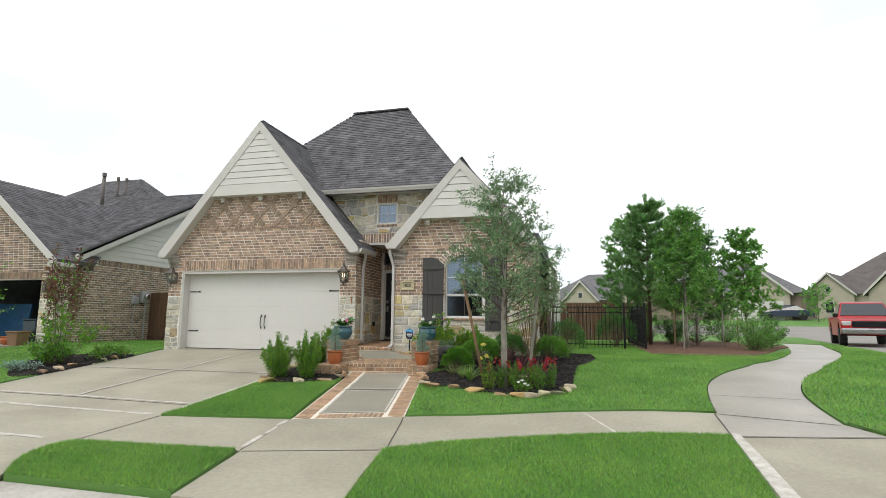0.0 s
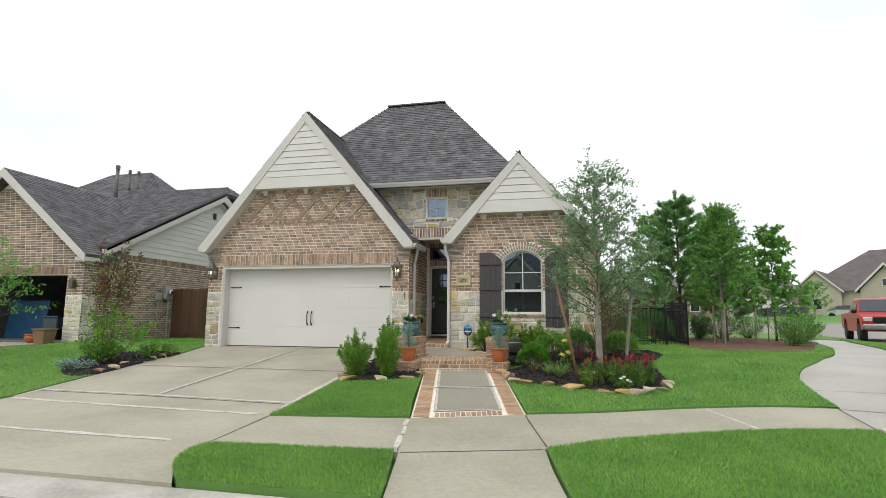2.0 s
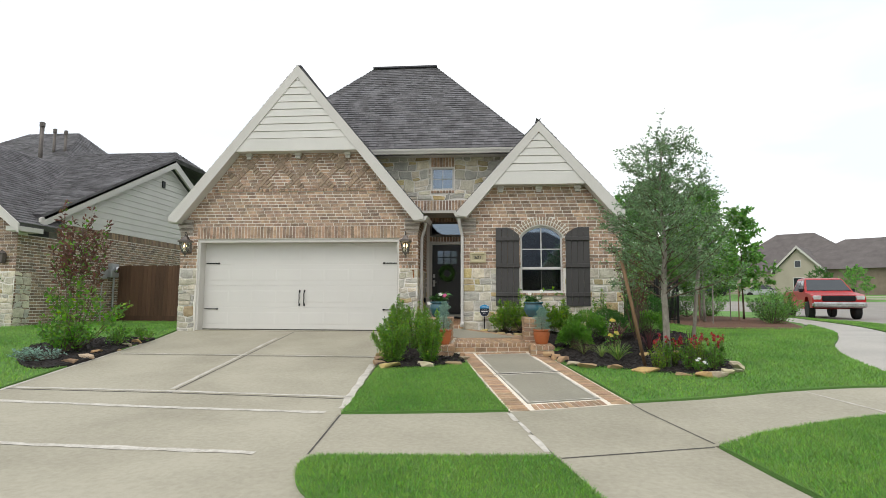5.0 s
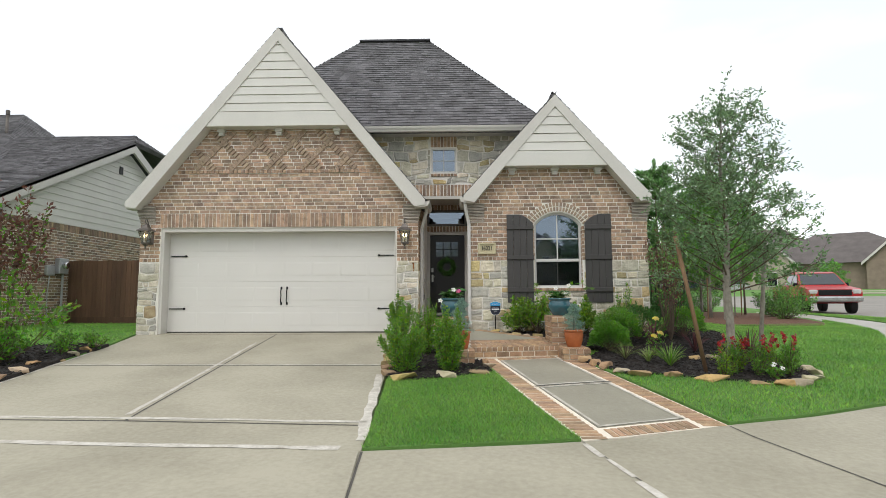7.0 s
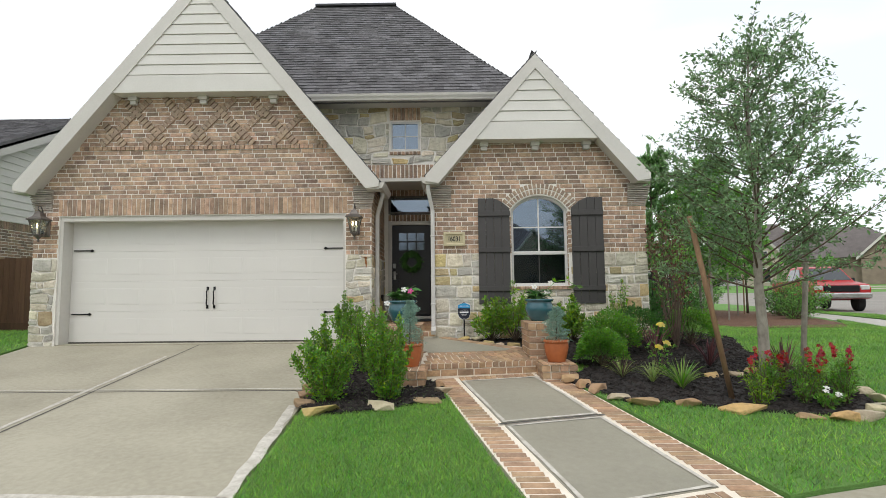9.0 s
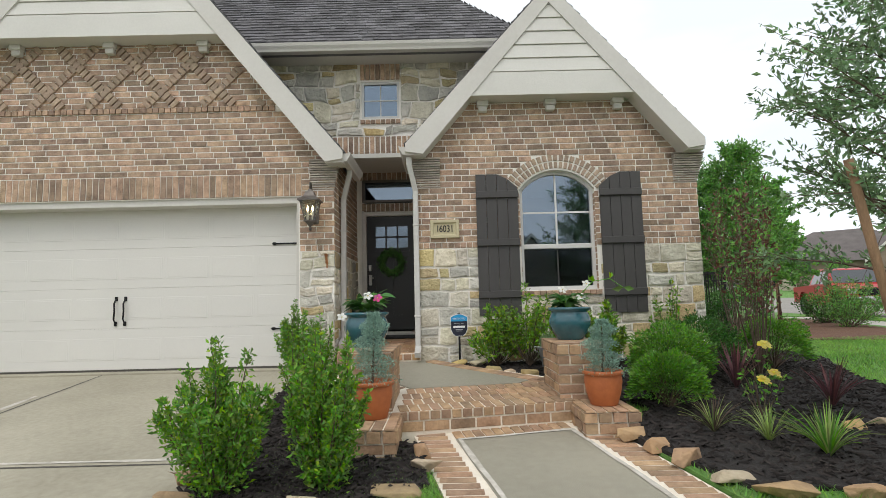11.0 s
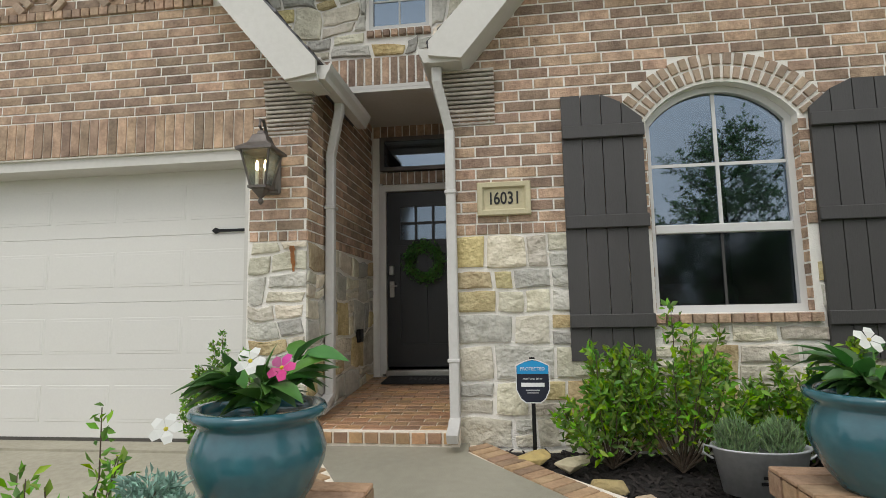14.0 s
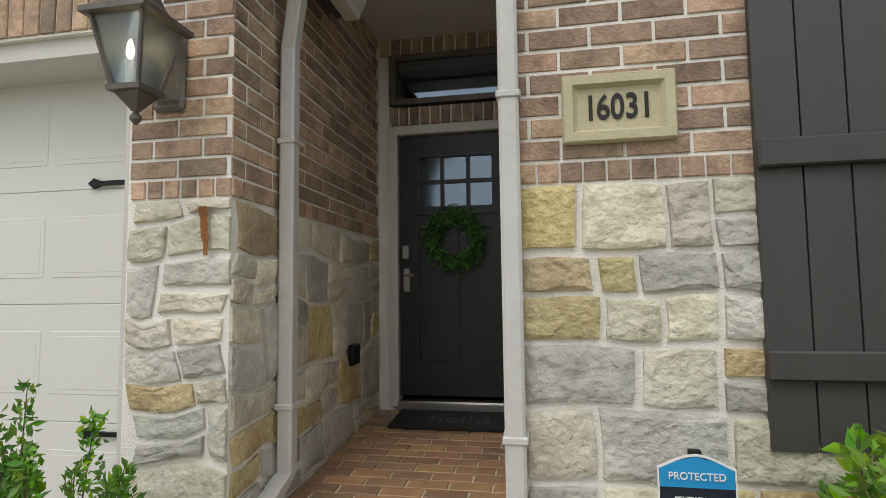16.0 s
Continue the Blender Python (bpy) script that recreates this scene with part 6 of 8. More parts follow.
def tuft(name, label, x, y, z, h, count, mat, wide=0.014, bend=0.6, seed=1, category="grass plant", second=None):
    """Strap leaves arching from one crown."""
    t = thing(name, label, category, (x, y, z))
    r = random.Random(seed)
    mats = [mat] + ([second] if second else [])
    for k in range(count):
        b = Build()
        hue_ = mats[r.randrange(len(mats))]
        a, L = r.uniform(0, 2 * math.pi), h * r.uniform(0.7, 1.2)
        lean = r.uniform(0.15, 1.0) * bend
        dx, dy = math.cos(a), math.sin(a)
        vs, fs = [], []
        for i in range(6):
            f = i / 5
            rr = L * (lean * f + 0.25 * lean * f * f)
            zz = L * (f - 0.62 * lean * f * f)
            w = wide * (1 - 0.85 * f ** 2) * 0.5
            for s in (-1, 1):
                vs.append((dx * rr - dy * w * s, dy * rr + dx * w * s, max(0.003, zz)))
            vs.append((dx * rr, dy * rr, max(0.001, zz - wide * 0.25)))
            if i:
                q = 3 * i
                fs += [(q - 3, q - 1, q + 2, q), (q - 1, q - 2, q + 1, q + 2)]
        link("blade", mesh_of("blade", vs, fs, hue_, fix=False), t)
    return t


def flower(b_pet, b_eye, c, size, r, n=5, up=(0, 0, 1)):
    """Petals round an eye."""
    q = Vector(up).to_track_quat("Z", "Y").to_matrix()
    for k in range(n):
        a = 2 * math.pi * k / n + r.uniform(-.1, .1)
        e = Vector((math.cos(a), math.sin(a), 0))
        s = Vector((-e.y, e.x, 0))
        v = [Vector((0, 0, 0)), e * 0.55 * size + s * 0.36 * size + Vector((0, 0, .12 * size)), e * size * 0.98 + s * 0.22 * size + Vector((0, 0, .05 * size)), e * size - s * 0.22 * size + Vector((0, 0, .08 * size)), e * 0.55 * size - s * 0.36 * size + Vector((0, 0, .16 * size))]
        b_pet.add([tuple(Vector(c) + q @ p) for p in v], [(0, 1, 2, 3, 4)])
    if b_eye is not None:
        b_eye.lathe([(size * 0.16, 0.02 * size), (size * 0.1, 0.14 * size), (size * 0.02, 0.17 * size)], (0, 0, 0), 6, Matrix.Translation(c) @ q.to_4x4())


def broad_leaves(name, pts, outs, size, mat, parent, seed):
    """Large pointed leaves, cupped along the midrib and bending over at the tip."""
    r = random.Random(seed)
    b = Build()
    for p, o in zip(pts, outs):
        d = (Vector(o) + Vector((r.gauss(0, .3), r.gauss(0, .3), r.gauss(0, .3)))).normalized()
        side = d.cross(Vector((r.gauss(0, .35), r.gauss(0, .35), 1))).normalized()
        up = side.cross(d).normalized()
        L = size * r.uniform(0.7, 1.3)
        vs = []
        for f, w in ((0, 0.03), (0.14, 0.30), (0.34, 0.46), (0.58, 0.40), (0.82, 0.20), (1.0, 0.01)):
            c = Vector(p) + d * L * f - up * L * 0.34 * f * f
            vs += [c - side * L * w * 0.5 + up * L * w * 0.16, c, c + side * L * w * 0.5 + up * L * w * 0.16]
        fs = []
        for i in range(5):
            q = 3 * i
            fs += [(q, q + 1, q + 4, q + 3), (q + 1, q + 2, q + 5, q + 4)]
        b.add([tuple(v) for v in vs], fs)
    return tagged(link(name, mesh_of(name, b.v, b.f, mat, True, False), parent), kind="stuff")


def mandevilla(x, y, z, seed, blooms, label):
    """A leafy potted vine with large glossy leaves and a few trumpet flowers."""
    t = thing("flowering_vine", label, "flowering plant", (x, y, z))
    r = random.Random(seed)
    b = Build()
    pts, outs = [], []
    for k in range(18):
        a = r.uniform(0, 2 * math.pi)
        L = r.uniform(0.10, 0.185)
        line = [Vector((0, 0, 0)), Vector((math.cos(a) * L * 0.35, math.sin(a) * L * 0.35, L * 0.55)), Vector((math.cos(a) * L * 0.75, math.sin(a) * L * 0.75, L * r.uniform(0.55, 1.0)))]
        b.tube(line, [0.005, 0.004, 0.002], 4)
        for i in range(5):
            f = r.uniform(0.2, 1)
            p = line[0].lerp(line[1], f * 2) if f < 0.5 else line[1].lerp(line[2], f * 2 - 1)
            pts.append(p)
            outs.append(Vector((math.cos(a + r.uniform(-1, 1)), math.sin(a + r.uniform(-1, 1)), r.uniform(-0.2, 0.7))) * 2)
    tagged(b.done("stem_mass", SHRUB_LEAF, t), kind="stuff")
    broad_leaves("foliage", pts, outs, 0.11, VINE_LEAF, t, seed)
    for (fx, fy, fz, col) in blooms:
        petal, eye = Build(), Build()
        flower(petal, eye, (fx, fy, fz), 0.042, r, up=(r.uniform(-.4, .4), -1.0, 0.7))
        bloom = petal.done("bloom", PETAL_WHITE if col == "w" else PETAL_PINK, t)
        eye.done("bloom_eye", PETAL_YELLOW, bloom)
    return t


SOIL = 0.41 + 0.256
mandevilla(2.955, -1.84, SOIL, 3, [(-0.08, -0.12, 0.19, "w"), (0.15, -0.06, 0.24, "w"), (0.09, -0.10, 0.12, "w")], "green flowering vine with white blooms in an urn")
mandevilla(1.15, -2.12, SOIL, 4, [(0.03, -0.12, 0.17, "w"), (0.11, -0.10, 0.15, "p"), (-0.18, -0.16, 0.0, "w")], "green flowering vine with white and pink blooms")
# a trailing tendril over the urn
vine = thing("trailing_tendril", "thin green vine tendril arching from the urn", "vine", (2.955, -1.84, SOIL))
ln = [(0.05, -0.05, 0.10), (0.20, -0.10, 0.26), (0.36, -0.08, 0.28), (0.48, -0.06, 0.20)]
Build().tube(ln, 0.004, 5).done("stem", SHRUB_LEAF, vine)
leaf_cloud("foliage", [Vector(ln[k]) for k in (1, 2, 2, 3, 1, 3)], 0.10, BRIGHT_LEAF, vine, 0.5, 5, [Vector((0.3, -0.3, 0.8))] * 6)
# silver conifers in the terracotta pots
for k, (px, py) in enumerate(((3.035, -2.50), (1.285, -2.79))):
    sc = thing("silver_cypress", "feathery silver-blue cypress in a terracotta pot", "potted conifer", (px, py, 0.18), "potted cypresses")
    r = np.random.default_rng(60 + k)
    n = 5200
    f = r.random(n) ** 0.8
    tall = 0.42 if k == 0 else 0.52
    rad = (0.045 + 0.10 * (1 - f) ** 0.7) * r.uniform(0.35, 1.1, n) * (1 + 0.3 * np.sin(f * 25))
    a = r.uniform(0, 2 * np.pi, n)
    P = np.stack([rad * np.cos(a) + 0.02 * np.sin(f * 9), rad * np.sin(a), f * tall], 1)
    leaf_cloud("foliage", P, 0.020, SILVER_LEAF, sc, 0.30, 61 + k, np.stack([np.cos(a), np.sin(a), np.full(n, 0.9)], 1))
    Build().tube([(0, 0, -0.02), (0.01, 0, tall * 0.5), (0.015, 0, tall)], [0.012, 0.008, 0.003], 6).done("stem", TWIG, sc)
for k, dx in enumerate((-0.11, 0.10)):
    lv = thing("lavender_plant", "fine grey-green lavender in the zinc bucket", "herb", (3.08 + dx, -0.72, 0.22), "bucket herbs")
    r = np.random.default_rng(70 + k)
    n = 900
    a, q = r.uniform(0, 2 * np.pi, n), np.sqrt(r.random(n))
    P = np.stack([0.09 * q * np.cos(a), 0.08 * q * np.sin(a), r.random(n) * 0.16 * (1.1 - 0.5 * q)], 1)
    leaf_cloud("foliage", P, 0.045, SAGE, lv, 0.12, 71 + k, np.stack([np.cos(a) * 0.4, np.sin(a) * 0.4, np.full(n, 1.2)], 1), jitter=0.3)

# left bed: upright box shrubs
for k, (sx, sy, sw_, sh_, many) in enumerate(((0.53, -3.62, 0.70, 0.80, 8200), (1.13, -3.60, 0.60, 0.86, 7400), (0.74, -2.40, 0.50, 0.96, 3600), (0.16, -0.46, 0.56, 0.84, 7000))):
    shrub("box_shrub", "upright bright green box shrub in dark mulch", sx, sy, gz(sy) + 0.04, sw_, sh_, SHRUB_LEAF, stems=34, leaves=many, size=0.036, seed=20 + k, low=0.08, second=(BRIGHT_LEAF, 0.4))
# window bed
for k, (sx, sy, sw_, sh_) in enumerate(((2.44, -0.30, 0.62, 0.74), (2.82, -0.34, 0.7, 0.95), (3.42, -0.36, 0.55, 0.62), (3.72, -0.42, 0.5, 0.70))):
    shrub("azalea", "loose yellow-green azalea beneath the window", sx, sy, gz(sy) + 0.07, sw_, sh_, SHRUB_LEAF, stems=26, leaves=2100, size=0.056, seed=40 + k, low=0.32, second=(BRIGHT_LEAF, 0.8), spread=1.15)
shrub("azalea", "sparse azalea by the stone corner", 4.55, -0.30, gz(-0.3) + 0.07, 0.6, 1.02, SHRUB_LEAF, stems=12, leaves=420, size=0.055, seed=47, low=0.45, second=(BRIGHT_LEAF, 0.5))
globe("round_boxwood", "dense clipped round boxwood in dark mulch", 3.68, -2.14, gz(-2.1) + 0.04, 0.62, 0.46, SHRUB_LEAF, 9000, 0.030, 51)
globe("round_boxwood", "dense clipped round boxwood in dark mulch", 4.02, -1.42, gz(-1.4) + 0.04, 0.8, 0.62, SHRUB_LEAF, 6000, 0.034, 52)
globe("round_boxwood", "dense clipped round boxwood in dark mulch", 4.55, -0.95, gz(-0.9) + 0.04, 0.8, 0.62, DARK_LEAF, 5000, 0.034, 53)
globe("round_boxwood", "dense clipped round boxwood in dark mulch", 5.45, -0.75, gz(-0.7) + 0.04, 0.75, 0.58, SHRUB_LEAF, 5000, 0.034, 54)
globe("round_boxwood", "dense clipped round boxwood in dark mulch", 5.75, 0.5, gz(0.5) + 0.04, 0.9, 0.9, DARK_LEAF, 4000, 0.036, 55)
# tall dry shrub by the corner
shrub("crape_myrtle", "tall multi-stemmed shrub with dry reddish leaves", 5.05, -1.15, gz(-1.15) + 0.04, 1.05, 2.25, ELM_LEAF, stems=24, leaves=1400, size=0.055, seed=58, low=0.42, second=(RED_LEAF, 0.6), spread=0.9)
shrub("crape_myrtle", "bare-tipped multi-stemmed shrub with dry seed heads", 5.35, -0.3, gz(-0.3) + 0.04, 0.95, 2.5, DARK_LEAF, stems=18, leaves=1100, size=0.05, seed=59, low=0.55, second=(RED_LEAF, 0.5), spread=0.8)
tuft("cordyline", "spiky burgundy cordyline in dark mulch", 4.58, -1.55, gz(-1.55) + 0.04, 0.50, 34, CORDY, 0.026, 0.55, 81, "cordyline")
tuft("cordyline", "spiky burgundy cordyline in dark mulch", 4.98, -2.25, gz(-2.25) + 0.04, 0.42, 30, CORDY, 0.026, 0.6, 82, "cordyline")
tuft("cordyline", "spiky burgundy cordyline by the young oak", 5.40, -3.05, gz(-3.0) + 0.04, 0.48, 30, CORDY, 0.026, 0.6, 83, "cordyline")
tuft("liriope", "arching cream-striped liriope clump", 3.72, -2.80, gz(-2.8) + 0.04, 0.30, 60, LIRIOPE, 0.010, 0.85, 84, "grass plant", TWIG)
tuft("liriope", "arching cream-striped liriope clump", 3.98, -3.02, gz(-3.0) + 0.04, 0.28, 60, LIRIOPE, 0.010, 0.85, 85, "grass plant")
tuft("liriope", "green strap-leaved clump in dark mulch", 4.18, -3.30, gz(-3.3) + 0.04, 0.36, 80, SHRUB_LEAF, 0.013, 0.75, 86, "grass plant", LIRIOPE)
# yellow rose
rs = shrub("yellow_rose", "small rose bush with pale yellow blooms", 4.28, -2.45, gz(-2.45) + 0.04, 0.34, 0.55, SHRUB_LEAF, stems=8, leaves=120, size=0.05, seed=88, low=0.2, category="rose")
r5 = random.Random(9)
for c in ((0.0, -0.1, 0.56), (-0.05, -0.14, 0.30), (0.06, -0.1, 0.34)):
    yb = Build()
    for lay_ in range(3):
        flower(yb, None, (c[0], c[1], c[2] + 0.012 * lay_), 0.055 - 0.014 * lay_, r5, 6, (r5.uniform(-.3, .3), -0.5, 0.9))
    yb.done("bloom", PETAL_YELLOW, rs)
# red snapdragons
for k, (sx, sy) in enumerate(((4.62, -3.92), (4.80, -3.75), (5.08, -3.86), (5.28, -3.72), (5.45, -3.88), (5.60, -3.66), (4.95, -3.62))):
    sd = shrub("snapdragon", "leafy snapdragon clump with dark red flower spikes", sx, sy, gz(sy) + 0.04, 0.26, 0.46, BRIGHT_LEAF if k % 3 == 0 else SHRUB_LEAF, stems=14, leaves=620, size=0.045, seed=90 + k, low=0.05, slim=0.22, category="flowers")
    rr = random.Random(100 + k)
    for q in range(rr.choice((2, 3, 4))):
        ax, ay, az_ = rr.uniform(-.12, .12), rr.uniform(-.12, .12), rr.uniform(0.40, 0.52)
        fb_ = Build()
        for j in range(9):
            flower(fb_, None, (ax + rr.uniform(-.022, .022), ay + rr.uniform(-.022, .022), az_ - 0.014 * j), 0.021, rr, 5, (rr.uniform(-1, 1), rr.uniform(-1, .5), .4))
        fb_.done("flower_spike", PETAL_RED, sd)
wf = shrub("white_periwinkle", "low periwinkle with small white flowers", 5.18, -4.02, gz(-4.0) + 0.04, 0.26, 0.18, SHRUB_LEAF, stems=10, leaves=160, size=0.05, seed=120, category="flowers")
for c in ((-0.05, -0.06, 0.17), (0.05, -0.08, 0.15), (0.0, 0.0, 0.19), (0.09, -0.02, 0.12)):
    wb = Build()
    flower(wb, None, c, 0.03, r5, 5, (0, -0.5, 1))
    wb.done("bloom", PETAL_WHITE, wf)


def boulder(x, y, z, l, w, h, turn, mat, seed, label="rough tan edging rock beside the mulch"):
    r = random.Random(seed)
    bm = bmesh.new()
    for _ in range(13):
        u, v, s = r.uniform(-1, 1), r.uniform(-1, 1), r.uniform(-0.4, 1)
        k = max(abs(u), abs(v), abs(s)) ** 0.55
        bm.verts.new((u * l / 2 / max(k, .3) * 0.8, v * w / 2 / max(k, .3) * 0.8, h * (0.35 + 0.55 * s / max(k, .3))))
    bmesh.ops.convex_hull(bm, input=bm.verts)
    for v in [v for v in bm.verts if not v.link_faces]:
        bm.verts.remove(v)
    bmesh.ops.bevel(bm, geom=bm.edges[:], offset=0.004, segments=1, affect="EDGES")
    bmesh.ops.translate(bm, verts=bm.verts, vec=(0, 0, -min(v.co.z for v in bm.verts) - 0.02))
    me = bpy.data.meshes.new("edging_rock")
    bm.to_mesh(me)
    bm.free()
    me.materials.append(mat)
    ob = new("edging_rock", me)
    ob.matrix_world = pose(x, y, z, r.uniform(-8, 8), r.uniform(-8, 8), turn)
    return tagged(ob, label, "rock", "bed edging rocks")


def rock_row(pts, seed, size=0.27, lift=0.03):
    r = random.Random(seed)
    for k, (x, y, f) in enumerate(pts):
        boulder(x, y, gz(y) + lift, 1.15 * size * f * r.uniform(0.95, 1.15), 0.21 * min(1.2, f), 0.125 * r.uniform(0.8, 1.15), r.uniform(-14, 14), ROCK if r.random() < 0.65 else ROCK_PALE, seed * 40 + k)


rock_row([(0.55, -4.0, 1.4), (1.08, -3.86, 1.0), (1.52, -3.64, 1.1), (1.70, -3.32, 0.8), (1.68, -3.08, 0.7), (0.33, -3.72, 0.9), (0.28, -3.40, 0.8), (0.25, -3.10, 0.8), (0.22, -2.82, 0.8), (0.2, -2.52, 0.8), (0.2, -2.2, 0.8)], 1, 0.30)
rock_row([(3.12, -2.82, 0.62), (3.20, -3.05, 0.7), (3.30, -3.30, 0.75), (3.42, -3.58, 0.85), (3.60, -3.80, 1.0), (4.00, -3.82, 0.95), (4.42, -4.02, 1.55), (4.88, -4.20, 0.95), (5.12, -4.28, 0.85), (5.34, -4.26, 0.75), (5.53, -4.14, 0.7), (5.72, -3.98, 0.75), (5.84, -3.78, 0.8), (5.92, -3.5, 0.8), (5.0, -2.72, 0.9), (5.3, -2.55, 0.8), (4.75, -2.78, 0.7)], 2, 0.31)
rock_row([(-4.98, -2.0, 0.8), (-4.93, -2.35, 0.8), (-4.9, -2.75, 0.9), (-4.85, -3.15, 1.0), (-4.75, -3.6, 0.9), (-4.74, -4.0, 1.0), (-4.85, -4.35, 1.2), (-5.05, -1.65, 0.8)], 3, 0.3)
rock_row([(1.98, -0.22, 0.75), (2.20, -0.40, 0.85), (2.36, -0.62, 0.6), (2.53, -0.82, 0.65), (2.70, -1.02, 0.6)], 4, 0.34, 0.08)


# young oak with two stakes
def tree(name, label, x, y, z, height, mat, bark, limbs=46, reach=1.0, first=0.28, trunk=0.05, twigs=7, per=16, size=0.05, slim=0.4, rise=0.5, seed=1, cone=0.8, category="tree", limb=None, tip=0.18, airy=0.0):
    t = thing(name, label, category, (x, y, z))
    r = random.Random(seed)
    tr = [Vector((0.03 * math.sin(i * 1.3 + seed) * i / 10, 0.03 * math.cos(i * 1.7 + seed) * i / 10, height * i / 10)) for i in range(11)]
    Build().tube(tr, [trunk * (1 - 0.88 * i / 10) * (1.25 if i == 0 else 1) for i in range(11)], 9).done("trunk", bark, t, True)
    b, pts, outs = Build(), [], []
    for k in range(limbs):
        f = first + (0.98 - first) * ((k + r.random()) / limbs)
        i = min(9, int(f * 10))
        p0 = tr[i].lerp(tr[i + 1], f * 10 - i)
        a = k * 2.4 + r.uniform(-.4, .4)
        L = reach * ((1 - f) / (1 - first)) ** cone * r.uniform(0.65, 1.15) + tip * reach
        up = rise * r.uniform(0.5, 1.5)
        d = Vector((math.cos(a), math.sin(a), up)).normalized()
        p1 = p0 + d * L * 0.55
        p2 = p0 + d * L + Vector((0, 0, r.uniform(-.05, .15) * L))
        rad = trunk * 0.24 * (1 - f * 0.7)
        b.tube([p0, p1, p2], [rad, rad * 0.6, rad * 0.2], 4)
        for q in range(max(2, round(twigs * (1 - airy * max(0.0, f - 0.45) / 0.5)))):
            g = r.uniform(0.25, 1.0)
            s = p0.lerp(p1, g * 2) if g < 0.5 else p1.lerp(p2, g * 2 - 1)
            td = (d * 0.6 + Vector((r.gauss(0, .6), r.gauss(0, .6), r.gauss(0.15, .45)))).normalized()
            tl = r.uniform(0.15, 0.38) * reach
            e = s + td * tl
            b.tube([s, e], [rad * 0.25 + 0.001, 0.001], 3)
            for w in range(per):
                u = r.random()
                pts.append(s.lerp(e, u) + Vector((r.gauss(0, .018), r.gauss(0, .018), r.gauss(0, .018))) * reach)
                outs.append(td)
    tagged(b.done("branchwork", limb or bark, t), kind="stuff")
    leaf_cloud("crown", pts, size, mat, t, slim, seed, outs)
    return t


tree("young_oak", "slender young oak with pale bark and small grey-green leaves", 4.84, -3.66, gz(-3.66) + 0.03, 3.58, OAK_LEAF, BARK, limbs=80, reach=1.06, first=0.29, trunk=0.060, twigs=11, per=23, size=0.053, slim=0.42, rise=0.55, seed=7, cone=0.62, limb=TWIG, tip=0.16, airy=0.55)
for (bx, by, bz), (tx, ty, tz), rr_ in (((4.52, -3.66, gz(-3.7)), (4.14, -3.74, 1.52), 0.026), ((5.22, -3.60, gz(-3.6)), (5.44, -3.55, 1.62), 0.027)):
    st = thing("tree_stake", "weathered wooden stake bracing the young oak", "stake", (bx, by, bz), "oak stakes")
    Build().tube([(0, 0, -0.05), ((tx - bx) / 2, (ty - by) / 2, (tz - bz) / 2), (tx - bx, ty - by, tz - bz)], rr_, 10).done("pole", STAKE if bx < 5 else BARK, st, True)

# wreath on the door
wr = thing("door_wreath", "round green leaf wreath hung on the door", "wreath", (1.005, DY - 0.012, 1.44))
r = np.random.default_rng(5)
n = 1500
a, u, v = r.uniform(0, 2 * np.pi, n), r.normal(0, 0.028, n), r.normal(0, 0.016, n)
P = np.stack([(0.165 + u) * np.cos(a), v - 0.012, (0.165 + u) * np.sin(a)], 1)
leaf_cloud("foliage", P, 0.04, DARK_LEAF, wr, 0.4, 6, np.stack([-np.sin(a), np.full(n, -0.6), np.cos(a)], 1))
Build().tube([(0.16 * math.cos(q), -0.005, 0.16 * math.sin(q)) for q in np.linspace(0, 2 * math.pi, 25)], 0.008, 5).done("ring", TWIG, wr)


# ---- the neighbouring house ----
NX, NY = -10.10, 0.5
NBRICK = material("brick_greyish", (0.36, 0.26, 0.185), 0.9, dark=(0.17, 0.12, 0.085), scale=6, detail=60, bump=0.3, bump_scale=90, spread=0.4, hue=0.015)
nw = Build()
nw.box(NX - 0.62, NX - 0.006, NY + 0.006, NY + 0.3, -0.2, 2.05)
nw.box(-17.0, -15.9, NY + 0.006, NY + 0.3, -0.2, 2.05)
nw.prism([(-17.0, 2.05), (NX - 0.006, 2.05), (NX - 0.006, 2.6), (-13.25, 5.2), (-17.0, 2.4)], "y", NY + 0.006, NY + 0.3)
nw.box(NX - 0.3, NX - 0.006, NY + 0.3, 1.8, -0.2, 2.4).box(NX - 0.3, NX - 0.006, 1.8, 14.0, -0.2, 2.86)
neighbour_wall = setting(nw.done("wall_neighbour", MORTAR), "greyish-tan brick walls of the neighbouring house", "wall")


def n_span(z):
    if z < 2.05:
        return [(NX - 0.62, NX)]
    return [(-13.25 - min(3.7, (5.2 - z) / 0.82), min(NX, -13.25 + (5.2 - z) / 0.82))] if z < 5.1 else []


nf, ns = face_front(NY + 0.006), face_right(NX - 0.006)
items = courses(n_span, 1.42, 4.9, nf, depth=0.006) + courses(lambda z: [(NY if z < 2.35 else 1.75, 9.5)], 0.0, 2.62, ns, depth=0.006) + upright(1.95, 9.5, 2.63, 2.85, ns, depth=0.012) + upright(-15.9, NX - 0.62, 2.07, 2.30, nf, depth=0.012)
lay(neighbour_wall, "brick", items, NBRICK, (-10.4, 0.5, 1.5), 260)
stonework(neighbour_wall, NX - 0.62, NX, -0.05, 1.42, nf, 71, depth=0.02, golds=0.05, greys=0.15)
stonework(neighbour_wall, NY, NY + 0.5, -0.05, 1.42, ns, 72, depth=0.02, golds=0.05, greys=0.15)
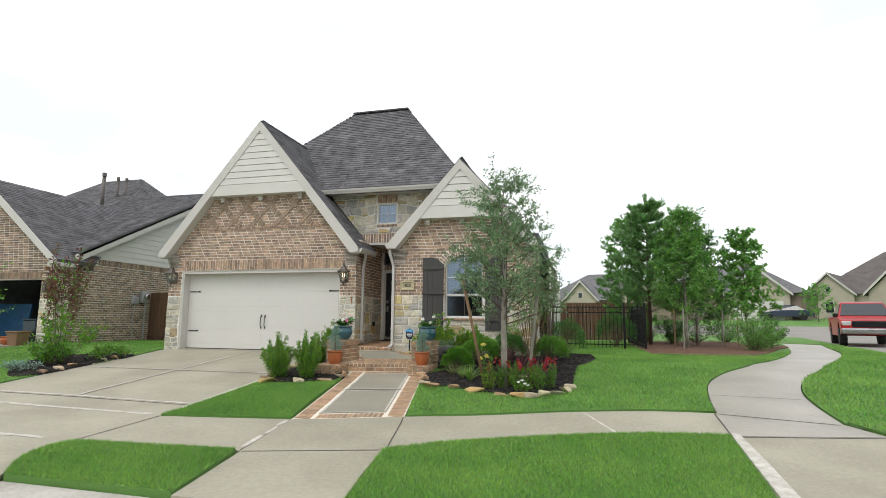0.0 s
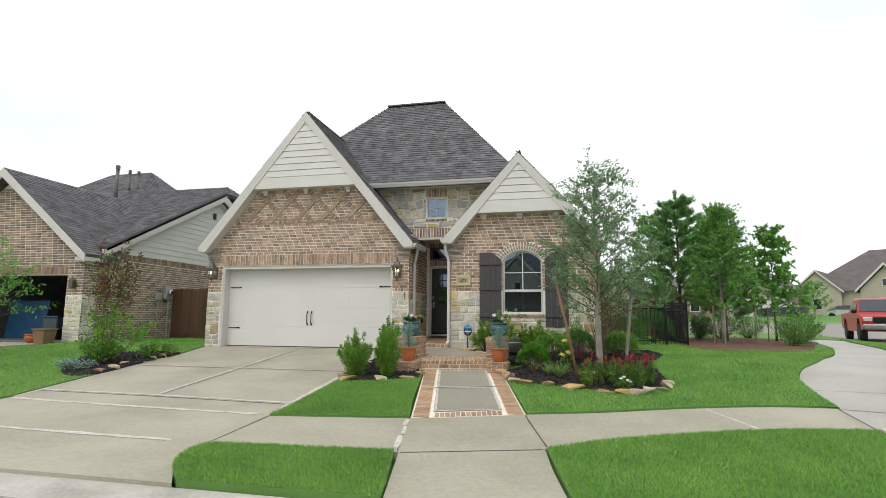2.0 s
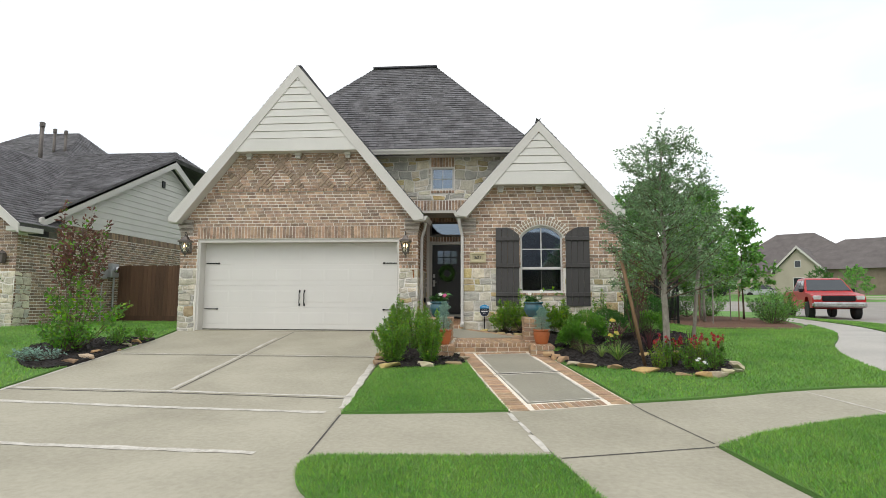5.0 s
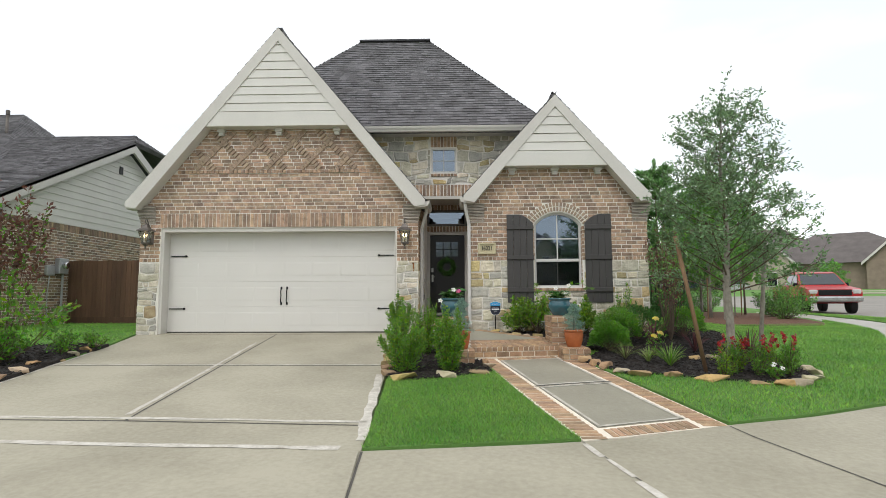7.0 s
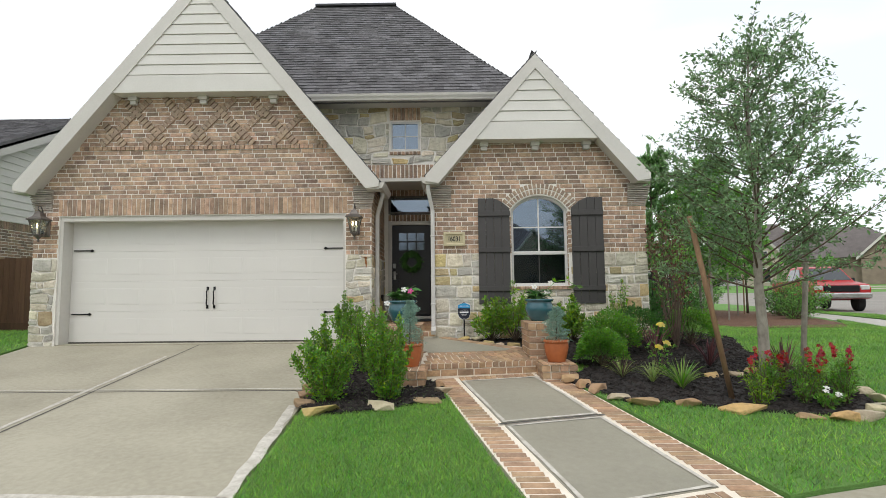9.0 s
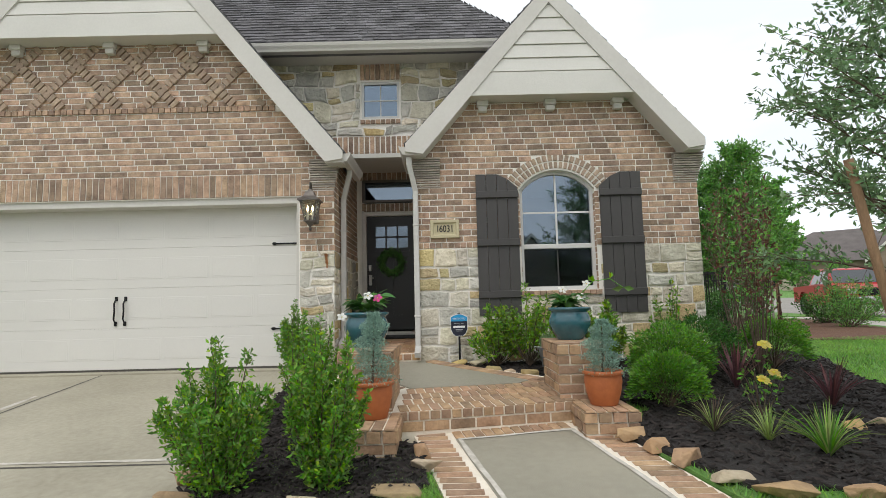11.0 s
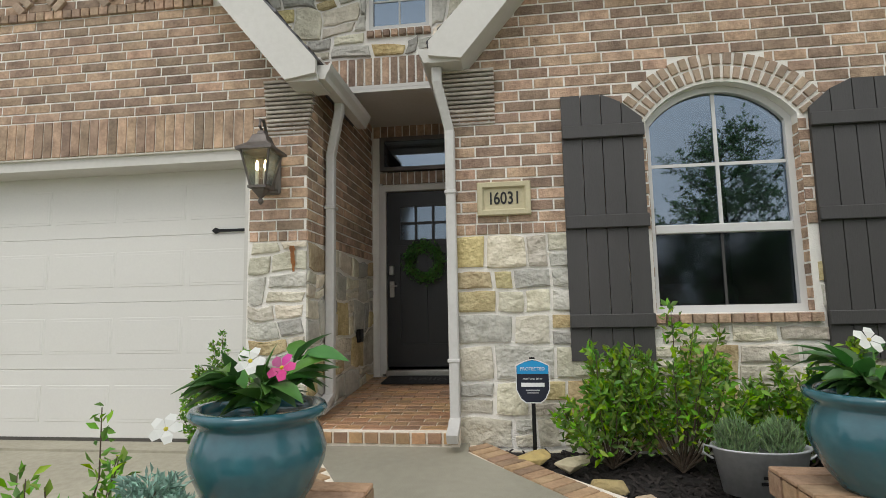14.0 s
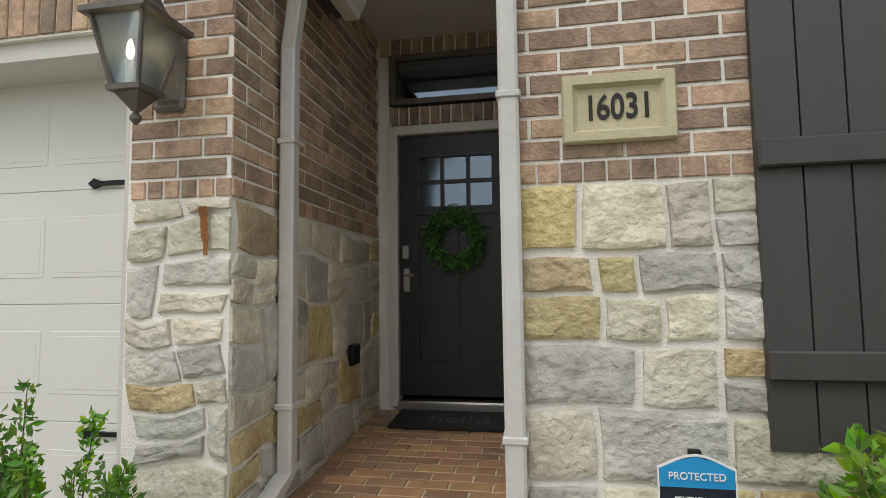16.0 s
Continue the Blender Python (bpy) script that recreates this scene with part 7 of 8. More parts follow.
# open garage: floor, walls and ceiling coloured dark grey for the shade inside
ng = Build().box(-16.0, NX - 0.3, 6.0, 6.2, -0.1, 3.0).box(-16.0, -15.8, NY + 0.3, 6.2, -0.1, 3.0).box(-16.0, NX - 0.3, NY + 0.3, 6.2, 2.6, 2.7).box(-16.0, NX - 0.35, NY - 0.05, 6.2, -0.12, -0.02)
setting(ng.done("garage_shell_neighbour", ROOM_SHADE), "open garage of the neighbouring house, its shade put into the colour", "room")
setting(Build().box(-16.5, NX - 0.6, -6.3, NY + 0.1, -0.25, -0.045).done("driveway_neighbour", CONCRETE), "concrete apron of the neighbouring garage", "driveway")
tp = thing("leaning_board", "tall blue board leaning in the open garage", "board", (-14.5, 2.4, -0.02))
Build().soft(-0.85, 0.85, -0.04, 0.04, 0, 1.35, 0.01, pose(0, 0, 0, -8, 0, 0)).done("sheet", BLUE_TARP, tp)
bb = thing("storage_bins", "dark blue storage bins stacked in the garage", "bin", (-12.6, 1.9, -0.02))
Build().soft(-0.3, 0.3, -0.2, 0.2, 0.35, 0.75, 0.03).done("bin", BLUE_PAINT, bb)
Build().soft(-0.32, 0.32, -0.22, 0.22, 0.75, 0.80, 0.01).done("lid", BLUE_PAINT, bb)
Build().soft(-0.28, 0.28, -0.18, 0.18, 0.0, 0.35, 0.02).done("crate", IRON, bb)
wt = thing("wooden_planter", "square brown wooden planter by the garage", "planter", (-10.85, 0.05, -0.045))
Build().add([(-.17, -.17, 0), (.17, -.17, 0), (.17, .17, 0), (-.17, .17, 0), (-.21, -.21, .40), (.21, -.21, .40), (.21, .21, .40), (-.21, .21, .40)], [(3, 2, 1, 0), (4, 5, 6, 7), (0, 1, 5, 4), (1, 2, 6, 5), (2, 3, 7, 6), (3, 0, 4, 7)]).done("box", STAKE, wt)
Build().soft(-.24, .24, -.24, .24, .40, .44, .01).done("rim", STAKE, wt)
lp_ = thing("wall_lantern", "small dark wall lantern beside the open garage", "wall lamp", (NX - 0.32, NY, 1.78))
Build().soft(-.07, .07, -.16, -.03, -.15, .10, .012).done("body", BRONZE, lp_)
Build().lathe([(.12, .10), (.10, .13), (.03, .18), (.01, .20)], (0, -.095, 0), 4).soft(-.05, .05, -.03, 0, -.1, .1, .01).done("roof", BRONZE, lp_)
mt_ = thing("electric_meter", "grey electric meter boxes on the brick wall", "meter", (NX, 4.0, 1.45))
Build().soft(0, 0.16, -0.18, 0.18, -0.05, 0.40, 0.02).done("meter_box", ZINC, mt_)
Build().lathe([(0.10, 0), (0.10, 0.08), (0.07, 0.11)], (0, 0, 0), 16, pose(0.16, 0, 0.20, 0, 90, 0)).done("dial", CHROME, mt_)
Build().soft(0, 0.10, -0.55, -0.25, -0.10, 0.18, 0.02).done("junction_box", ZINC, mt_)
Build().tube([(0.06, 0.08, -0.05), (0.06, 0.08, -1.45)], 0.03, 8).tube([(0.05, -0.4, -0.10), (0.05, -0.45, -0.6), (0.05, -0.42, -1.45)], 0.014, 6).done("conduit", ZINC, mt_)

sd_ = setting(Build().prism([(1.5, 2.85), (12.3, 2.85), (6.75, 5.72)], "x", NX - 0.25, NX - 0.02).done("siding_neighbour", SIDING), "pale lap siding in the neighbouring side gable", "siding")
z = 2.85
while z < 5.6:
    zt = z + 0.2
    sp = lambda q: (6.75 - (5.80 - q) / 0.53, 6.75 + (5.80 - q) / 0.53)
    (a0, b0), (a1, b1) = sp(z), sp(min(zt, 5.78))
    Build().add([(NX + 0.018, a0, z), (NX + 0.018, b0, z), (NX, b1, zt), (NX, a1, zt), (NX - 0.015, a0, z), (NX - 0.015, b0, z), (NX - 0.015, b1, zt), (NX - 0.015, a1, zt)],
                [(0, 1, 2, 3), (7, 6, 5, 4), (0, 4, 5, 1), (1, 5, 6, 2), (2, 6, 7, 3), (3, 7, 4, 0)]).done("siding_board", SIDING, sd_)
    z = zt
vn = thing("gable_vent", "small dark vent in the neighbouring gable", "vent", (NX + 0.02, 6.5, 5.0))
Build().soft(0, 0.03, -0.09, 0.09, -0.13, 0.13, 0.008).done("frame", IRON, vn)


def plain_roof(name, corners, label, seed, up=(0, 1, 1)):
    return roof_plane(name, corners, label, up, 0.14, seed)


plain_roof("roof_neighbour_front", [(-9.75, 1.55, 2.64), (-9.75, NY - 0.35, 2.64), (-13.25, NY - 0.35, 5.52), (-13.25, 6.0, 5.52)], "grey shingled slope over the neighbouring garage", 31, (-1, 0, 0.82))
plain_roof("roof_neighbour_front", [(-16.75, NY - 0.35, 2.64), (-16.75, 7.0, 2.64), (-13.25, 7.0, 5.52), (-13.25, NY - 0.35, 5.52)], "grey shingled slope over the neighbouring garage", 32, (1, 0, 0.82))
plain_roof("roof_neighbour_side", [(-19.0, 0.9, 2.96), (-9.8, 0.9, 2.96), (-9.8, 6.75, 6.06), (-10.5, 7.8, 6.617), (-19.0, 7.8, 6.617)], "grey shingled main slope of the neighbouring house", 33)
plain_roof("roof_neighbour_side", [(-9.8, 14.7, 2.96), (-19.0, 14.7, 2.96), (-19.0, 7.8, 6.617), (-10.5, 7.8, 6.617), (-9.8, 8.85, 6.06)], "grey shingled main slope of the neighbouring house", 34, (0, -1, 1))
plain_roof("roof_neighbour_hip", [(-9.8, 6.75, 6.06), (-9.8, 8.85, 6.06), (-10.5, 7.8, 6.617)], "small grey shingled hip above the neighbouring gable", 37, (-1, 0, 1))
plain_roof("roof_neighbour_top", [(-20.5, 5.2, 5.0), (-13.2, 5.2, 5.0), (-16.2, 9.6, 8.1), (-18.6, 9.6, 8.1)], "grey shingled hip of the neighbouring house", 35)
plain_roof("roof_neighbour_top", [(-13.2, 5.2, 5.0), (-13.2, 14.0, 5.0), (-16.2, 9.6, 8.1)], "grey shingled hip of the neighbouring house", 36, (-1, 0, 1))
for s, (ya, za), (yb, zb) in ((1, (0.85, 2.86), (6.75, 5.98)), (-1, (13.05, 2.66), (6.75, 5.98))):
    setting(Build().prism([(ya, za - 0.26), (yb, zb - 0.30), (yb, zb), (ya, za)], "x", NX + 0.22, NX + 0.30).done("rake_board", TRIM), "pale rake board on the neighbouring gable", "trim")
for s in (-1, 1):
    xe = -13.25 + s * 3.5
    setting(Build().prism([(xe, 2.38), (-13.25, 5.20), (-13.25, 5.50), (xe, 2.62)], "y", NY - 0.39, NY - 0.35).done("rake_board", TRIM), "pale rake board on the neighbouring garage gable", "trim")
setting(Build().prism([(NX - 0.02, 2.44), (NX + 0.34, 2.44), (NX + 0.34, 2.56), (NX - 0.02, 2.56)], "y", NY - 0.35, 0.9).done("soffit", TRIM), "pale soffit of the neighbouring eave", "trim")
for px, py, z0, z1, rr_ in ((-14.7, 6.0, 5.4, 7.35, 0.075), (-15.5, 7.5, 6.2, 7.6, 0.055), (-15.1, 7.6, 6.2, 7.55, 0.055)):
    fl = thing("flue_pipe", "dark metal flue pipe on the shingled roof", "flue", (px, py, z0), "roof flues")
    Build().tube([(0, 0, 0), (0, 0, z1 - z0 - 0.16)], rr_, 12).done("pipe", BRONZE, fl, True)
    Build().lathe([(rr_ * 1.25, 0), (rr_ * 1.25, 0.15), (rr_ * 0.9, 0.17)], (0, 0, z1 - z0 - 0.16), 12).done("cap", BRONZE, fl)

# wooden fence between the houses
fnc = thing("wooden_fence", "dark brown wooden privacy fence between the houses", "fence", (0, 4.4, -0.03))
for k in range(35):
    x = -10.4 + k * 0.144
    Build().soft(x, x + 0.139, -0.01, 0.012, 0.06, 1.84 + 0.012 * math.sin(k * 2.1), 0.003).done("board", FENCE_WOOD, fnc)
Build().box(-10.4, -5.36, -0.03, -0.01, 0.0, 0.2).done("kickboard", FENCE_WOOD, fnc)

shrub("crape_myrtle", "multi-stemmed shrub with dry brown-red leaves at its top", -5.5, -3.05, gz(-3.0) + 0.04, 1.15, 2.95, RED_LEAF, stems=20, leaves=1300, size=0.09, seed=131, low=0.58, second=(SHRUB_LEAF, 0.22), spread=0.9)
shrub("crape_myrtle", "leafy green shoots round a multi-stemmed shrub", -5.45, -3.0, gz(-3.0) + 0.04, 1.6, 1.45, SHRUB_LEAF, stems=14, leaves=520, size=0.10, seed=133, low=0.45, second=(BRIGHT_LEAF, 0.3), spread=1.0)
shrub("low_shrub", "dense green growth at the shrub's foot", -5.5, -3.3, gz(-3.2) + 0.04, 0.95, 0.75, SHRUB_LEAF, stems=26, leaves=900, size=0.085, seed=132, low=0.2)
for k, (sx, sy) in enumerate(((-5.0, -1.75), (-5.15, -2.3), (-5.6, -1.7))):
    shrub("low_shrub", "small low shrub in the rock-edged bed", sx, sy, gz(sy) + 0.04, 0.5, 0.32, SHRUB_LEAF, stems=14, leaves=260, size=0.06, seed=140 + k, low=0.2)
pf = shrub("purple_flowers", "low silvery plant with tiny purple flowers", -5.35, -3.95, gz(-3.9) + 0.04, 0.75, 0.24, SILVER_LEAF, stems=30, leaves=500, size=0.05, seed=144, low=0.2, category="flowers")
tree("ornamental_tree", "small spreading tree on the neighbouring lawn", -8.9, -3.4, gz(-3.4), 2.5, ELM_LEAF, TWIG, limbs=34, reach=1.3, first=0.35, trunk=0.04, twigs=7, per=13, size=0.075, rise=0.5, seed=145, cone=0.35)
tpot = pot("red_pot", -11.6, 0.3, -0.04, 0.2, 0.26, TERRACOTTA, "round red-brown pot by the open garage")

# ---- right-hand side: iron fence, trees, street ----
irf = thing("iron_fence", "black wrought-iron fence beside the house", "fence", (0, 0, -0.03))


def fence_run(x0, y0, x1, y1, parent):
    L = math.hypot(x1 - x0, y1 - y0)
    turn = math.degrees(math.atan2(y1 - y0, x1 - x0))
    m = pose(x0, y0, 0, 0, 0, turn)
    n = int(L / 0.115)
    for k in range(n + 1):
        ob = Build().box(-0.009, 0.009, -0.009, 0.009, 0.06, 1.36).done("picket", IRON, parent)
        ob.matrix_basis = m @ pose(k * L / n, 0, 0)
    for z in (0.15, 1.15, 1.32):
        Build().box(0, L, -0.014, 0.014, z, z + 0.03, m).done("rail", IRON, parent)
    for k in range(int(L / 2.2) + 1):
        Build().soft(-0.03, 0.03, -0.03, 0.03, 0, 1.48, 0.006, m @ pose(min(L, k * 2.2), 0, 0)).done("post", IRON, parent)


fence_run(5.2, 5.0, 8.02, 5.0, irf)
fence_run(8.02, 5.0, 8.02, 11.5, irf)
bw = thing("back_fence", "reddish-brown wooden privacy fence in the back yard", "fence", (0, 15.0, -0.05))
for k in range(36):
    x = 4.0 + k * 0.15
    Build().soft(x, x + 0.145, -0.01, 0.012, 0.0, 1.85, 0.003).done("board", FENCE_WOOD, bw)
globe("privet", "rounded dark green shrub inside the iron fence", 7.2, 6.2, 0.0, 1.3, 1.15, DARK_LEAF, 4000, 0.05, 151)


def pine(x, y, h, seed, label):
    t = thing("young_pine", label, "tree", (x, y, -0.02))
    r = random.Random(seed)
    Build().tube([(0, 0, 0), (0.03, 0.02, h * 0.5), (0.0, 0.0, h)], [0.075, 0.05, 0.012], 8).done("trunk", TWIG, t, True)
    b, pts, outs = Build(), [], []
    for w in range(11):
        f = 0.22 + 0.76 * w / 11
        for k in range(6):
            a = k * 1.05 + w * 0.7 + r.uniform(-.25, .25)
            L = (2.0 * (1 - f) ** 0.8 + 0.25) * r.uniform(0.7, 1.15)
            d = Vector((math.cos(a), math.sin(a), 0.45))
            p0 = Vector((0, 0, h * f))
            p1 = p0 + d * L
            b.tube([p0, p0 + d * L * 0.5 - Vector((0, 0, 0.04)), p1], [0.016, 0.010, 0.004], 4)
            for q in range(11):
                s = p0.lerp(p1, r.uniform(0.25, 1.05))
                for _ in range(36):
                    pts.append(s + Vector((r.gauss(0, .05), r.gauss(0, .05), r.gauss(0, .05))))
                    outs.append(Vector((d.x * 0.8 + r.gauss(0, .6), d.y * 0.8 + r.gauss(0, .6), 0.9)))
    for _ in range(160):
        pts.append(Vector((r.gauss(0, .03), r.gauss(0, .03), h * r.uniform(0.9, 1.03))))
        outs.append(Vector((0, 0, 2)))
    tagged(b.done("branchwork", TWIG, t), kind="stuff")
    leaf_cloud("needles", pts, 0.19, PINE_LEAF, t, 0.07, seed, outs, jitter=0.3)
    return t


pine(8.6, 8.8, 5.55, 161, "tall young pine with long green needles")
tree("elm_tree", "bushy young elm standing in pine straw", 9.55, 6.9, -0.02, 4.6, ELM_LEAF, BARK, limbs=84, reach=1.22, first=0.20, trunk=0.05, twigs=11, per=22, size=0.085, slim=0.5, rise=0.5, seed=162, cone=0.7)
tree("elm_tree", "bushy young elm standing in pine straw", 10.3, 9.2, -0.02, 4.3, DARK_LEAF, BARK, limbs=60, reach=1.25, first=0.16, trunk=0.05, twigs=10, per=18, size=0.10, slim=0.5, rise=0.5, seed=163, cone=0.5)
tree("maple_tree", "slender young tree with large bright leaves", 12.1, 9.6, -0.02, 4.2, ELM_LEAF, TWIG, limbs=40, reach=0.98, first=0.22, trunk=0.04, twigs=9, per=16, size=0.13, slim=0.6, rise=0.6, seed=164, cone=0.5)
tree("pear_tree", "leafy green young tree behind the pine", 8.0, 10.9, -0.02, 5.2, ELM_LEAF, TWIG, limbs=50, reach=1.1, first=0.12, trunk=0.05, twigs=10, per=18, size=0.11, slim=0.55, rise=0.5, seed=165, cone=0.5)
for k, (sx, sy, w, h) in enumerate(((11.2, 5.7, 1.7, 1.25), (12.0, 7.6, 1.6, 1.1), (8.7, 11.5, 2.0, 1.6), (10.8, 12.0, 2.4, 1.7), (12.2, 13.0, 2.0, 1.3), (9.6, 10.4, 1.4, 1.2))):
    shrub("wild_shrub", "loose green shrub in the pine straw", sx, sy, -0.02, w, h, DARK_LEAF if k % 2 else ELM_LEAF, stems=40, leaves=2200, size=0.085, seed=170 + k, low=0.12, slim=0.3)
for k, (sx, sy) in enumerate(((9.15, 5.2), (9.0, 5.9), (10.9, 8.0), (11.6, 8.9))):
    st = thing("tree_stake", "thin wooden stake beside a young tree", "stake", (sx, sy, -0.03), "young tree stakes")
    Build().tube([(0, 0, 0), (0.02, 0, 1.3)], 0.022, 8).done("pole", STAKE if k % 2 else BARK, st)


def wheel(parent, x, y, r, w):
    b = Build().lathe([(r * 0.62, -w / 2), (r * 0.94, -w / 2), (r, -w * 0.35), (r, w * 0.35), (r * 0.94, w / 2), (r * 0.62, w / 2)], (0, 0, 0), 28, pose(x, y, r, 0, 90, 0))
    ty = b.done("wheel", TYRE, parent, False)
    Build().lathe([(r * 0.60, -w * 0.46), (r * 0.62, w * 0.47), (r * 0.5, w * 0.40), (r * 0.18, w * 0.30), (r * 0.05, w * 0.36)] if x > 0 else [(r * 0.05, -w * 0.36), (r * 0.18, -w * 0.30), (r * 0.5, -w * 0.40), (r * 0.62, -w * 0.47), (r * 0.60, w * 0.46)], (0, 0, 0), 20, pose(x, y, r, 0, 90, 0)).done("rim", CHROME, ty)


def pickup(x, y, turn):
    t = thing("pickup_truck", "red crew-cab pickup truck parked on the street", "truck", (x, y, -0.065), turn=turn)
    b = Build()
    side_ = [(-2.72, 0.52), (-2.30, 0.48), (-2.28, 0.70), (-2.02, 0.98), (-1.62, 0.98), (-1.38, 0.70), (-1.34, 0.42), (1.18, 0.42), (1.22, 0.70), (1.46, 0.98), (1.86, 0.98), (2.12, 0.70), (2.15, 0.52), (2.78, 0.56), (2.80, 1.20), (0.98, 1.24), (-1.42, 1.20), (-2.62, 1.06), (-2.76, 0.92)]
    b.prism(side_[::-1], "x", -0.97, 0.97)
    b.done("body", RED_PAINT, t)
    c = Build()
    lo, hi = 0.93, 0.72
    c.add([(-lo, -1.45, 1.19), (lo, -1.45, 1.19), (lo, 1.0, 1.22), (-lo, 1.0, 1.22), (-hi, -0.62, 1.82), (hi, -0.62, 1.82), (hi, 0.72, 1.84), (-hi, 0.72, 1.84), (-hi * 0.9, -0.3, 1.875), (hi * 0.9, -0.3, 1.875), (hi * 0.9, 0.5, 1.88), (-hi * 0.9, 0.5, 1.88)],
          [(0, 1, 5, 4), (1, 2, 6, 5), (2, 3, 7, 6), (3, 0, 4, 7), (4, 5, 9, 8), (5, 6, 10, 9), (6, 7, 11, 10), (7, 4, 8, 11), (8, 9, 10, 11)])
    c.done("cab", RED_PAINT, t)

    def pane(name, q, off):
        n = (Vector(q[1]) - Vector(q[0])).cross(Vector(q[2]) - Vector(q[0])).normalized() * off
        Build().add([tuple(Vector(p) + n) for p in q] + [tuple(Vector(p) - n * 0.2) for p in q], [(0, 1, 2, 3), (7, 6, 5, 4), (0, 4, 5, 1), (1, 5, 6, 2), (2, 6, 7, 3), (3, 7, 4, 0)]).done(name, CAR_GLASS, t)

    pane("windscreen", [(-0.84, -1.36, 1.262), (0.84, -1.36, 1.262), (0.69, -0.68, 1.776), (-0.69, -0.68, 1.776)], 0.015)
    for s in (-1, 1):
        for ya, yb, yc, yd in ((-1.12, -0.22, -0.22, -0.60), (-0.14, 0.78, 0.60, -0.14)):
            pane("side_window", [(s * 0.915, ya, 1.27), (s * 0.915, yb, 1.27), (s * 0.755, yc, 1.76), (s * 0.755, yd, 1.76)], 0.012 * s)
        Build().soft(s * 0.98 - 0.1, s * 0.98 + 0.1, -1.12, -0.98, 1.20, 1.36, 0.03).done("mirror", IRON, t)
        Build().soft(s * 0.78 - 0.16, s * 0.78 + 0.16, -2.77, -2.62, 0.84, 1.03, 0.03).done("headlight", HEADLIGHT, t)
        Build().soft(s * 0.965 - 0.012, s * 0.965 + 0.025, -0.22, -0.08, 1.02, 1.06, 0.008).done("door_handle", CHROME, t)
        for yy in (-1.82, 1.66):
            wheel(t, s * 0.86, yy, 0.385, 0.26)
    Build().soft(-0.60, 0.60, -2.80, -2.66, 0.78, 1.03, 0.03).done("grille", IRON, t)
    Build().soft(-0.97, 0.97, -2.90, -2.62, 0.52, 0.74, 0.05).done("bumper", CHROME, t)
    Build().soft(-0.95, 0.95, 2.74, 2.92, 0.5, 0.70, 0.04).done("rear_bumper", CHROME, t)
    return t


pickup(18.0, 14.7, -17)


def sedan(x, y, turn, mat, label, z=-0.06):
    t = thing("sedan_car", label, "car", (x, y, z), turn=turn)
    pr = [(-2.25, 0.35), (-2.2, 0.68), (-1.2, 0.86), (-0.5, 0.95), (1.35, 0.98), (2.15, 0.92), (2.28, 0.7), (2.25, 0.35)]
    Build().prism(pr[::-1], "x", -0.88, 0.88).done("body", mat, t)
    Build().add([(-.84, -1.0, .9), (.84, -1.0, .9), (.84, 1.6, .95), (-.84, 1.6, .95), (-.62, -.2, 1.42), (.62, -.2, 1.42), (.6, .85, 1.42), (-.6, .85, 1.42)], [(0, 1, 5, 4), (1, 2, 6, 5), (2, 3, 7, 6), (3, 0, 4, 7), (4, 5, 6, 7)]).done("cabin", CAR_GLASS, t)
    Build().soft(-.63, .63, -.22, .88, 1.40, 1.45, 0.02).done("roof", mat, t)
    for s in (-1, 1):
        for yy in (-1.4, 1.4):
            wheel(t, s * 0.82, yy, 0.32, 0.2)
    return t


sedan(25.6, 47.0, -105, BLUE_PAINT, "dark blue sedan parked by a far house", 1.2)
sedan(33.1, 49.9, 52, WHITE_PAINT, "white sedan parked on the far driveway", 1.0)


